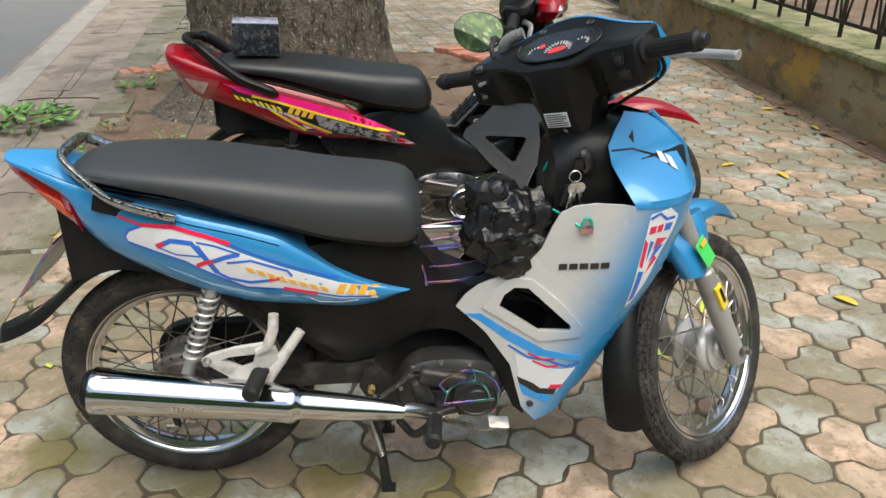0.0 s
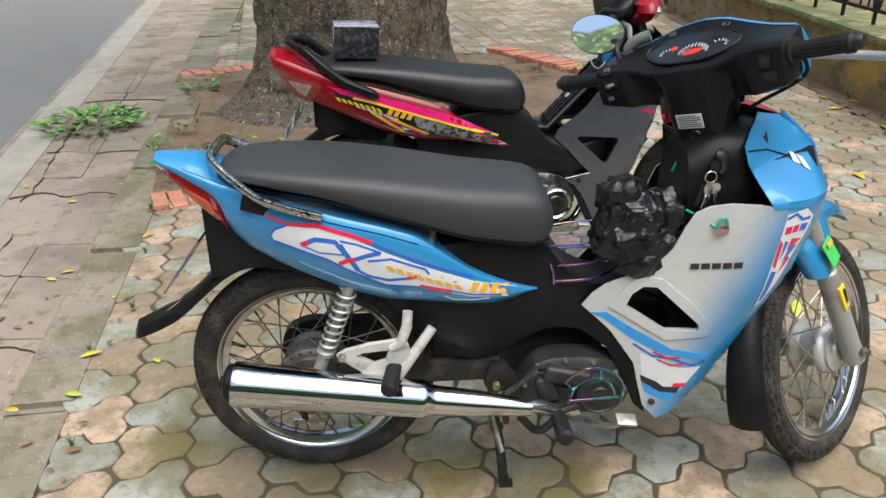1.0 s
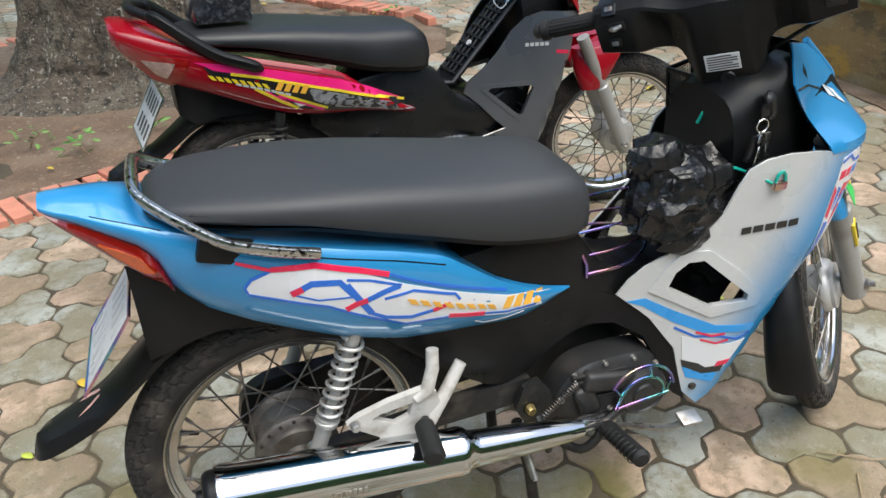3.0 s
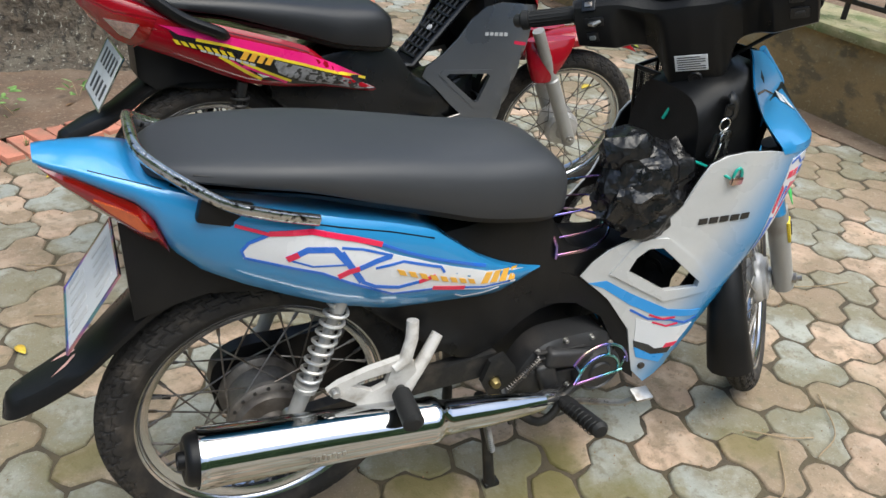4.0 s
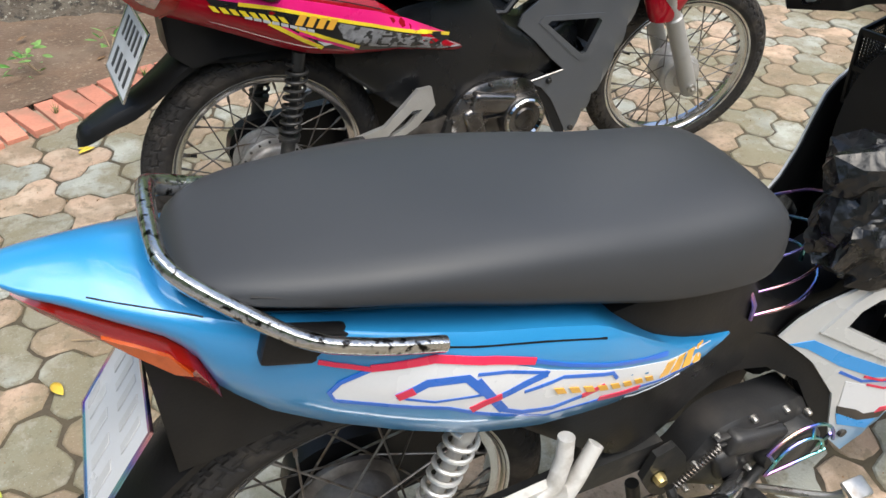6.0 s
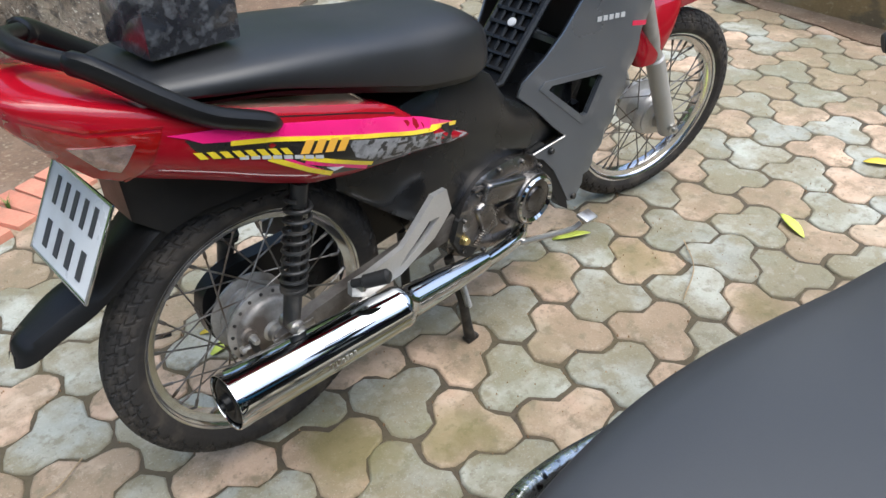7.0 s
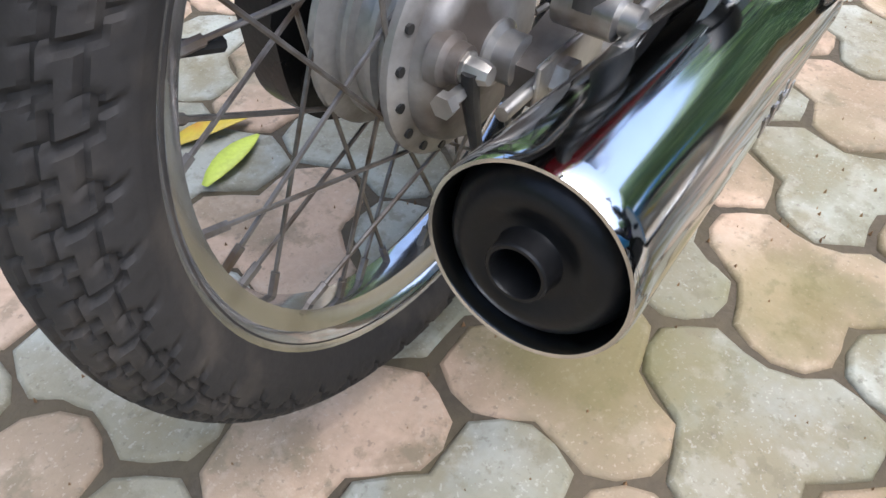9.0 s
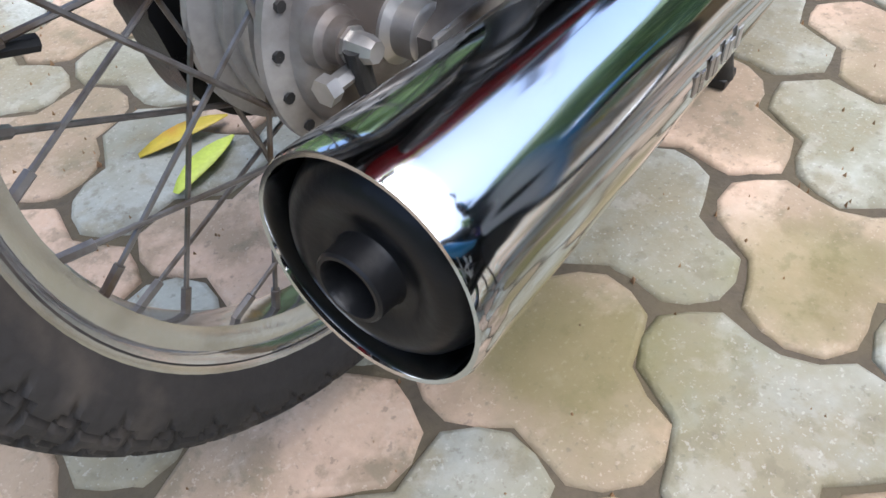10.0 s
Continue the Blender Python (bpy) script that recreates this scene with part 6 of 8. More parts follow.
    for s in (-1, 1):
        part("indicator_lens", loft([oval(0.905, 0.945, 0.022, 0.016, 0, 16, 0.8), oval(0.912, 0.965, 0.030, 0.030, 0, 16, 0.8), oval(0.908, 0.982, 0.022, 0.018, 0, 16, 0.8)]), M_CLEAR_LENS, cov,
             at=Matrix.Translation((0.35, s * 0.140, 0.37)) @ Matrix.Diagonal((0.62, 1.0, 0.62, 1)))
    part("headlamp", lathe([(0.0001, 0.955), (0.03, 0.952), (0.055, 0.938), (0.058, 0.92)], 24, "x", centre=(0, 0, 0.955)), M_CLEAR_LENS, cov)
    # bars, grips, switches, levers
    part("handlebar", tube([(0.775, -0.312, 0.940), (0.785, -0.16, 0.944), (0.80, 0, 0.945), (0.785, 0.16, 0.944), (0.775, 0.312, 0.940)], 0.0105, 12), M_DARK_METAL, bike, "black handlebar", at=ST_M)
    for s in (-1, 1):
        g = part("grip", tube([(0.784, s * 0.186, 0.944), (0.784, s * 0.190, 0.944), (0.782, s * 0.196, 0.944), (0.782, s * 0.199, 0.944), (0.776, s * 0.300, 0.941), (0.776, s * 0.303, 0.941), (0.775, s * 0.314, 0.940), (0.775, s * 0.318, 0.940)],
                              [0.014, 0.0185, 0.0185, 0.0145, 0.0155, 0.0185, 0.0185, 0.011], 18), M_GRIP, bike, "black rubber grip", at=ST_M)
        fine = bmesh.new()
        for k in range(14):
            t = 2 * math.pi * k / 14
            a, b = V((0.782, s * 0.205, 0.944)), V((0.776, s * 0.296, 0.941))
            o = V((0.0150 * math.cos(t), 0, 0.0150 * math.sin(t)))
            tube([a + o, b + o], 0.0011, 5, fine)
        part("grip_rib", fine, M_GRIP, g)
        part("bar_end", lathe([(0.0001, s * 0.326), (0.008, s * 0.326), (0.010, s * 0.320), (0.010, s * 0.316)], 12, "y", centre=(0.775, 0, 0.940)), M_DARK_METAL, g)
        sw = part("switch_housing", box((0.052, 0.046, 0.058), (0.775, s * 0.168, 0.946), 0.012), M_BLACK, bike, at=ST_M)
        part("switch_button", merged(box((0.008, 0.016, 0.012), (0.747, s * 0.166, 0.957), 0.003), box((0.008, 0.012, 0.010), (0.747, s * 0.170, 0.934), 0.003)), M_DARK_METAL, sw)
    part("brake_lever", tube(spline([(0.815, -0.165, 0.930), (0.835, -0.20, 0.928), (0.832, -0.28, 0.925), (0.828, -0.375, 0.924), (0.826, -0.385, 0.924)], 20), [0.010, *[0.008] * 15, 0.0065, 0.0065, 0.009, 0.008], 10, flat=0.7), M_ALU, bike, "bare aluminium brake lever", at=ST_M)
    part("brake_cable", tube(spline([(0.80, -0.175, 0.925), (0.80, -0.185, 0.885), (0.835, -0.16, 0.845), (0.88, -0.09, 0.825), (0.91, -0.05, 0.80)], 20), 0.0045, 8), M_BLACK, bike, "black brake cable", at=ST_M)


# cockpit of the blue bike: x to the rider's right, y forward, z up, turned and tilted with the bars
BAR_RIGHT, BAR_UP = V((0.6208, -0.7359, 0.2703)), V((-0.3758, 0.0233, 0.9264))
BAR_FRAME = Matrix.Translation((0.796, -0.016, 0.898)) @ Matrix((BAR_RIGHT, BAR_UP.cross(BAR_RIGHT), BAR_UP)).transposed().to_4x4()


def blue_cockpit(bike):
    """Moulded handlebar cover with sloping dial panel, switch pods, grips, lever, label and mirror."""
    def at(a, xs, ys):
        return float(smooth_table(xs, ys, a))

    def edge(e):
        a = abs(e)
        low = float(np.interp(a, (0, 0.048, 0.058, 0.066, 0.074, 0.10, 0.205), (-0.088, -0.086, -0.068, -0.040, -0.022, -0.012, 0.008)))
        return low, at(a, (0, 0.05, 0.10, 0.15, 0.205), (0.118, 0.114, 0.103, 0.094, 0.089)), at(a, (0, 0.05, 0.10, 0.15, 0.205), (0.128, 0.122, 0.110, 0.098, 0.086))

    def section(e):
        a = abs(e)
        low, top, front = edge(e)
        crease = at(a, (0, 0.045, 0.075, 0.12, 0.205), (0.062, 0.060, 0.064, 0.076, 0.080))
        back = float(np.interp(a, (0, 0.045, 0.060, 0.085, 0.115, 0.135, 0.205), (-0.012, -0.008, 0.010, 0.022, 0.012, -0.004, -0.006)))
        lip = at(a, (0, 0.06, 0.12, 0.205), (-0.004, 0.000, 0.004, 0.002))
        h = crease - low
        slope = [(lip + 0.010 + (front - lip - 0.014) * q, crease + 0.007 + (top - crease - 0.007) * q) for q in (0.0, 0.35, 0.7, 1.0)]
        return [(e, y, z) for y, z in [(back + 0.010, low), (back + 0.001, low + 0.006), (back, low + 0.3 * h), (back * 0.9 + lip * 0.1, low + 0.62 * h), (0.4 * back + 0.6 * lip, low + 0.86 * h), (lip, crease - 0.003), (lip + 0.003, crease + 0.003), *slope,
                                       (front + 0.002, top - 0.004), (front + 0.004, top - 0.03), (0.85 * front, 0.4 * top + 0.6 * low), (0.62 * front, low + 0.008), (0.55 * front, low)]]

    xs = [-0.205, -0.203, *np.linspace(-0.198, 0.198, 67), 0.203, 0.205]
    rings = [section(e) for e in xs]
    for r, q in ((0, 0.90), (-1, 0.90)):
        mid = sum((V(p) for p in rings[r]), V()) / len(rings[r])
        rings[r] = [mid + (V(p) - mid) * q for p in rings[r]]
    cov = part("handlebar_cover", loft(rings), M_BLACK, bike, "black handlebar cover with dials", at=BAR_FRAME, sharp=30)

    shell = []
    for e in np.linspace(-0.196, 0.196, 45):
        low, top, front = edge(e)
        low = max(low - 0.012, -0.050)
        shell.append([(e, front - 0.004, top + 0.0015), (e, front + 0.004, top + 0.0015), (e, front + 0.022, top - 0.018), (e, front + 0.034, 0.55 * top + 0.45 * low), (e, front + 0.022, low + 0.006), (e, front - 0.01, low - 0.004), (e, front * 0.62, low + 0.004), (e, front - 0.012, low + 0.012), (e, front - 0.002, top - 0.02)])
    part("front_cowl", loft(shell), M_BLUE, cov, "glossy blue front cowl")
    part("headlamp", lathe([(0.0001, 0.172), (0.03, 0.170), (0.052, 0.160), (0.056, 0.145)], 24, "y", centre=(0, 0, 0.030)), M_CLEAR_LENS, cov)

    # dial panel on the slope
    face = Matrix.Translation((0.002, 0.054, 0.0905)) @ Matrix.Rotation(radians(23), 4, "X")

    def lens(k, h):
        out = []
        for t in np.linspace(0, 2 * math.pi, 44, endpoint=False):
            c, q = math.cos(t), math.sin(t)
            out.append((k * 0.100 * math.copysign(abs(c) ** 0.9, c), k * (0.034 if q > 0 else 0.044) * q + 0.004, h))
        return out

    bm = loft([lens(1.0, -0.006), lens(1.0, 0.001), lens(0.97, 0.0022)])
    bm.transform(face)
    dial = part("dial_face", bm, M_DIAL, cov, "dark instrument dial under clear plastic")
    part("dial_hood", tube([face @ V(p) for p in lens(1.02, 0.001)], 0.0022, 8, closed=True), M_BLACK_GLOSS, cov)
    for x0, y0, r, a0, a1, n in ((0.010, -0.014, 0.030, -10, 190, 15), (0.010, -0.014, 0.024, 10, 170, 9), (-0.048, -0.010, 0.016, 60, 200, 6), (0.062, -0.004, 0.016, -20, 130, 6)):
        ticks = bmesh.new()
        for k in range(n):
            a = radians(a0 + (a1 - a0) * k / (n - 1))
            box((0.0055, 0.0016, 0.0007), (x0 + r * math.cos(a), y0 + 0.62 * r * math.sin(a), 0.0026), 0, Matrix.Rotation(a, 3, "Z"), bm=ticks)
        ticks.transform(face)
        part("dial_tick", ticks, M_WHITE_DECAL, dial, smooth=False)
    for x, y, sx, sy in ((0.006, -0.016, 0.022, 0.0075), (-0.036, 0.006, 0.0075, 0.0060)):
        b2 = loft([[(x + sx * math.cos(t), y + sy * math.sin(t), h) for t in np.linspace(0, 2 * math.pi, 20, endpoint=False)] for h in (0.001, 0.0030)])
        b2.transform(face @ Matrix.Rotation(radians(8), 4, "Z"))
        part("dial_mark", b2, M_RED_MARK, dial, "red dial mark")
    for x in (-0.064, 0.056):
        part("cowl_screw", lathe([(0.0001, 0.001), (0.0055, 0.001), (0.0075, 0.003), (0.0085, 0.002)], 14, "z"), M_ENGINE_BLACK, cov, at=Matrix.Translation((x, 0.105, at(abs(x), (0, 0.05, 0.10), (0.111, 0.108, 0.100)))) @ Matrix.Rotation(radians(22), 4, "X"))

    # grips, lever and cable
    for s in (-1, 1):
        pts = [(s * 0.200, 0.034, 0.060), (s * 0.203, 0.034, 0.060), (s * 0.212, 0.033, 0.060), (s * 0.214, 0.033, 0.060), (s * 0.300, 0.024, 0.064), (s * 0.302, 0.024, 0.064), (s * 0.314, 0.022, 0.065), (s * 0.318, 0.022, 0.065)]
        g = part("grip", tube(pts, [0.021, 0.0250, 0.0250, 0.0155, 0.0150, 0.0185, 0.0185, 0.012], 20), M_GRIP, bike, "black rubber grip", at=BAR_FRAME)
        fine = bmesh.new()
        for k in range(16):
            t = 2 * math.pi * k / 16
            o = V((0, 0.0151 * math.cos(t), 0.0151 * math.sin(t)))
            tube([V((s * 0.220, 0.0325, 0.0602)) + o, V((s * 0.296, 0.0244, 0.0638)) + o], 0.0011, 5, fine)
        part("grip_rib", fine, M_GRIP, g)
        part("bar_end", lathe([(0.0001, s * 0.330), (0.010, s * 0.330), (0.013, s * 0.325), (0.013, s * 0.314)], 16, "x", centre=(0, 0.022, 0.065)), M_DARK_METAL, g)
    lever = part("brake_lever", tube(spline([(0.188, 0.066, 0.040), (0.225, 0.080, 0.031), (0.290, 0.074, 0.023), (0.346, 0.060, 0.018), (0.356, 0.057, 0.018)], 22), [0.011, *[0.0085] * 17, 0.0070, 0.0070, 0.0095, 0.0085], 12, flat=0.7), M_ALU, bike, "bare aluminium brake lever", at=BAR_FRAME)
    part("lever_clamp", box((0.030, 0.034, 0.026), (0.194, 0.062, 0.042), 0.008), M_BLACK, lever)
    part("brake_cable", tube(spline([(0.206, 0.070, 0.034), (0.205, 0.072, 0.006), (0.180, 0.066, -0.014), (0.120, 0.056, -0.036), (0.072, 0.050, -0.058), (0.050, 0.056, -0.074)], 22), 0.0038, 8), M_BLACK, bike, "black brake cable", at=BAR_FRAME)

    # switches on the two pods
    for x, y, z, sx, sz, tilt, m in ((-0.176, 0.010, 0.0835, 0.026, 0.024, 55, M_STEEL), (-0.166, -0.006, 0.058, 0.036, 0.018, 4, M_BLACK_GLOSS), (-0.174, -0.005, 0.028, 0.022, 0.020, 0, M_GREY_SLEEVE), (0.172, -0.004, 0.064, 0.024, 0.024, 10, M_BLACK_GLOSS), (0.176, -0.005, 0.034, 0.030, 0.020, 0, M_BLACK_GLOSS)):
        sw = part("switch_bezel", box((sx, 0.006, sz), (0, 0, 0), 0.0025), M_BLACK_GLOSS, cov, at=Matrix.Translation((x, y, z)) @ Matrix.Rotation(radians(-tilt), 4, "X"))
        part("switch_button", box((sx * 0.55, 0.006, sz * 0.42), (0, -0.003, 0), 0.002), m if m is not M_BLACK_GLOSS else M_DARK_METAL, sw)
    part("switch_lever", tube([(-0.176, -0.010, 0.056), (-0.166, -0.016, 0.058), (-0.154, -0.010, 0.060)], [0.003, 0.005, 0.003], 8), M_STEEL, cov)
    lab = part("white_label", box((0.058, 0.0012, 0.031), (-0.002, -0.0128, -0.038), 0.0004, Matrix.Rotation(radians(1), 3, "Y"), seg=1), M_WHITE_DECAL, cov, "white printed paper label")
    bars = bmesh.new()
    for k in range(6):
        box((0.050 if k % 3 else 0.040, 0.0012, 0.0017), (-0.002 - (0.0 if k % 3 else 0.004), -0.0134, -0.0265 - 0.0046 * k), 0, bm=bars)
    part("label_bar", bars, M_PLATE_INK, lab, smooth=False)
    part("boss", lathe([(0.0001, -0.012), (0.004, -0.012), (0.006, -0.014), (0.011, -0.0145), (0.013, -0.011)], 20, "y", centre=(0.002, 0, -0.070)), M_BLACK_GLOSS, cov)

    # left mirror on its stem, with a ribbed sleeve beside it
    c = V((0.676, 0.303, 0.976))
    nrm = V((-0.52, -0.62, 0.252)).normalized()
    sx = V((0, 0, 1)).cross(nrm).normalized()
    fr = Matrix((sx, nrm.cross(sx), nrm)).transposed().to_4x4()
    fr.translation = c

    def egg(r, h, n=36):
        return [(r * 0.069 * math.cos(t) * (1 + 0.10 * math.sin(t)), r * 0.045 * math.sin(t), h) for t in np.linspace(0, 2 * math.pi, n, endpoint=False)]

    mir = part("mirror", loft([egg(0.35, -0.030), egg(0.8, -0.020), egg(1.0, -0.006), egg(1.0, 0.0), egg(0.95, 0.001)]), M_BLACK, bike, "oval rear-view mirror on the left bar", at=fr)
    part("mirror_glass", loft([egg(0.965, 0.0005), egg(0.965, 0.0020)]), M_MIRROR, mir)
    inv = fr.inverted()
    part("mirror_stem", tube(spline([tuple(inv @ BAR_FRAME @ V(p)) for p in ((-0.178, 0.060, 0.085), (-0.182, 0.070, 0.110), (-0.200, 0.110, 0.115))] + [(0, -0.01, -0.05), (0, 0, -0.024)], 18), 0.006, 8), M_DARK_METAL, mir)
    hose = spline([(-0.166, 0.084, 0.076), (-0.165, 0.085, 0.092), (-0.160, 0.088, 0.104), (-0.146, 0.098, 0.111), (-0.122, 0.112, 0.112)], 56)
    part("stem_sleeve", tube([BAR_FRAME @ V(p) for p in hose], [0.0112 + 0.0022 * (k % 2) for k in range(56)], 14), M_GREY_SLEEVE, bike, "grey ribbed rubber sleeve at the mirror stem")


# ---- ground ----
A = 0.0600  # side of the hexagons that make up one paver


def kerb_inner(y):
    return -1.21 - 0.151 * (y - 1.40)


def kerb_outer(y):
    return -1.47 - 0.172 * (y - 1.71)


def line_inner(y):
    return -2.33 - 0.200 * (y - 3.36)


PIT = [(-1.57, 3.36), (-1.02, 3.62), (-0.50, 3.87), (0.30, 4.32), (0.95, 4.80), (1.10, 5.20), (1.00, 5.64), (0.35, 6.62), (-0.6, 6.62), (-1.66, 6.20), (-2.16, 5.92)]


def sheet(outline, z, material, name, label, thick=0.05, kind="structure", rough=0.0, res=0.25, category="ground"):
    bm = bmesh.new()
    loops = dense(list(outline), res, False)
    pts = list(loops)
    rim = np.array(loops)
    if rough:
        lo, hi = rim.min(0), rim.max(0)
        for x in np.arange(lo[0], hi[0], res):
            for y in np.arange(lo[1], hi[1], res):
                if inside((x, y), loops) and np.hypot(*(rim - (x, y)).T).min() > 0.5 * res:
                    pts.append((x, y))
    vs, _, faces, *_ = mathutils.geometry.delaunay_2d_cdt([V(p) for p in pts], [(i, (i + 1) % len(loops)) for i in range(len(loops))], [], 0, 1e-6)
    top = [bm.verts.new((v.x, v.y, z + rough * (noise.noise(V((v.x * 3, v.y * 3, 1.7))) + 0.5 * noise.noise(V((v.x * 9, v.y * 9, 4.1)))))) for v in vs]
    cnt = {}
    for f in faces:
        c = sum((vs[i] for i in f), V((0, 0))) / 3
        if inside(c, loops):
            bm.faces.new([top[i] for i in f])
            for a, b in zip(f, (*f[1:], f[0])):
                k = (min(a, b), max(a, b))
                cnt[k] = cnt.get(k, 0) + 1
    low = {}
    for (a, b), k in cnt.items():
        if k == 1:
            for i in (a, b):
                if i not in low:
                    low[i] = bm.verts.new((vs[i].x, vs[i].y, z - thick))
            bm.faces.new((top[a], top[b], low[b], low[a]))
    for v in top:
        if not v.link_faces:
            bm.verts.remove(v)
    return part(name, bm, material, None, label, kind=kind, category=category)


ground_bm = bmesh.new()
gv = [ground_bm.verts.new((x, y, -0.16)) for x, y in ((-400, -400), (400, -400), (400, 400), (-400, 400))]
ground_bm.faces.new(gv)
part("ground", ground_bm, M_GROUND, None, "flat ground reaching away on all sides", kind="structure", category="ground")
pavement = sheet([(kerb_inner(-6), -6), (2.60, -6), (2.60, 14), (kerb_inner(14), 14)], -0.0055, M_JOINT, "pavement", "pavement of interlocking trefoil blocks in grey and tan with mossy dirt joints", 0.12, rough=0.002, res=0.3, category="pavement")
soil = sheet(PIT, 0.004, M_SOIL, "tree_pit", "bare brown soil round the tree, edged with red bricks", 0.06, rough=0.022, res=0.07, category="soil")
gutter_base = sheet([(line_inner(-6) - 0.3, -6), (kerb_outer(-6) + 0.02, -6), (kerb_outer(16) + 0.02, 16), (line_inner(16) - 0.3, 16)], -0.1050, M_GUTTER, "gutter", "dirty concrete gutter strip between road and kerb", 0.04, category="gutter")
road = sheet([(-60, -60), (line_inner(-60), -60), (line_inner(60), 60), (-60, 60)], -0.106, M_ASPHALT, "road", "grey asphalt road", 0.05, res=4.0, category="road")
sheet([(line_inner(-8) - 0.25, -8), (line_inner(-8) - 0.02, -8), (line_inner(20) - 0.02, 20), (line_inner(20) - 0.25, 20)], -0.101, M_ROADLINE, "road_line", "worn white edge line painted on the road", 0.004, res=0.5, category="road line")


# pavers: each the outline of three hexagons round one corner
def trefoil(grow):
    out = []
    for k in range(3):
        lobe = radians(60 + 120 * k)
        c = V((A * math.cos(lobe), A * math.sin(lobe)))
        for d in (-120, -60, 0, 60):
            t = lobe + radians(d)
            out.append(c + V((A * math.cos(t), A * math.sin(t))))
    pts = []
    for p in out:
        if not pts or (p - pts[-1]).length > 1e-4:
            pts.append(p)
    if (pts[0] - pts[-1]).length < 1e-4:
        pts.pop()
    n = len(pts)
    res = []
    for i, p in enumerate(pts):
        a, b = (p - pts[i - 1]).normalized(), (pts[(i + 1) % n] - p).normalized()
        nrm = V((a.y, -a.x)) + V((b.y, -b.x))
        nrm = nrm / max(nrm.length_squared, 0.2) * 2
        res.append(p + nrm * grow)
    return res


def paver_rings(rng):
    """Cross rings of one block: worn, slightly wavy edges with a rounded arris."""
    jig = [V((rng.uniform(-1, 1), rng.uniform(-1, 1))) * 0.0024 for _ in range(24)]
    chip = [rng.random() ** 3 for _ in range(24)]
    rings = []
    for grow, z, wear in ((-0.0020, -0.030, 0), (-0.0024, -0.0065, 0.3), (-0.0036, -0.0022, 0.8), (-0.0074, 0.0, 1.0)):
        base = trefoil(grow)
        pts = []
        for k, p in enumerate(base):
            before, after = base[k - 1], base[(k + 1) % 12]
            pts += [p * 0.86 + (before + after) * 0.07, (p + after) / 2]
        rings.append([V((*(p + q - p.normalized() * 0.0035 * wear * c), z - 0.0008 * wear * c)) for p, q, c in zip(pts, jig, chip)])
    return rings


rng = random.Random(5)
PAVER_KINDS = [paver_rings(rng) for _ in range(12)]
PAVER_ANGLE = radians(10.8)
PAVER_AT = V((0.043, 1.944))


def paver_spots():
    """Rows of blocks that all point one way, the next row the other way; grey and tan by turns along each row."""
    along = V((math.cos(PAVER_ANGLE), math.sin(PAVER_ANGLE)))
    across = V((-along.y, along.x))
    r = random.Random(11)
    for n in range(-48, 80):
        for m in range(-60, 60):
            p = PAVER_AT + along * (3 * A * m - (0.5 * A if n % 2 else 0)) + across * (2.598 * A * n)
            if not (-5 < p.y < 13 and kerb_inner(p.y) - 0.03 < p.x < 2.50) or inside(p, PIT):
                continue
            grey = ((m - n) % 2 == 0) != (r.random() < 0.03)
            p = p + V((r.uniform(-1, 1), r.uniform(-1, 1))) * 0.0025
            yield p, grey, r.randrange(12), r.uniform(-0.0010, 0.0022), r.uniform(-0.009, 0.009), r.uniform(-0.009, 0.009), r.uniform(-0.02, 0.02) + (math.pi if n % 2 else 0)


PAVER_MESH = {}
for kind_no, rings in enumerate(PAVER_KINDS):
    for grey in (True, False):
        bm = loft(rings, False)
        bm.verts.ensure_lookup_table()
        for f in bm.faces:
            f.smooth = True
        bm.faces.new(bm.verts[-24:])
        bmesh.ops.recalc_face_normals(bm, faces=bm.faces)
        me = bpy.data.meshes.new("paver")
        bm.to_mesh(me)
        bm.free()
        me.materials.append(M_PAVER_G if grey else M_PAVER_T)
        PAVER_MESH[kind_no, grey] = me
rest = {True: ([], []), False: ([], [])}
for p, grey, k, dz, tx, ty, tz in paver_spots():
    m = Matrix.Translation((p.x, p.y, dz)) @ Euler((tx, ty, PAVER_ANGLE + tz)).to_matrix().to_4x4()
    if -1.30 < p.x < 1.75 and 0.95 < p.y < 3.20:
        o = new("paver", PAVER_MESH[k, grey])
        o.parent = pavement
        o.matrix_basis = m
    else:
        verts, faces = rest[grey]
        base = len(verts)
        for ring in PAVER_KINDS[k]:
            verts += [tuple(m @ q) for q in ring]
        faces += [(base + 24 * a + i, base + 24 * a + (i + 1) % 24, base + 24 * a + 24 + (i + 1) % 24, base + 24 * a + 24 + i) for a in range(3) for i in range(24)]
        faces.append(tuple(base + 72 + i for i in range(24)))
for grey, (verts, faces) in rest.items():
    me = bpy.data.meshes.new("paver_field")
    me.from_pydata(verts, [], faces)
    me.materials.append(M_PAVER_G if grey else M_PAVER_T)
    o = new("paver_field", me)
    o.parent = pavement
    tagged(o, kind="stuff")


# silt and moss washed into the joints, uneven, over the lower edges of the blocks
nx, ny, step = 190, 200, 0.017
verts = []
for j in range(ny):
    for i in range(nx):
        x, y = -1.25 + i * step, 0.75 + j * step
        q = V((x, y, 0))
        h = 0.0034 * noise.noise(q * 5.0) + 0.0030 * noise.noise(q * 17.0) + 0.0022 * noise.noise(q * 41.0)
        verts.append((x, y, min(-0.0046 + 1.1 * h, -0.0020)))
faces = [(j * nx + i, j * nx + i + 1, j * nx + nx + i + 1, j * nx + nx + i) for j in range(ny - 1) for i in range(nx - 1) if verts[j * nx + i][0] > kerb_inner(verts[j * nx + i][1]) + 0.02 and not inside(verts[j * nx + i][:2], PIT)]
me = bpy.data.meshes.new("joint_silt")
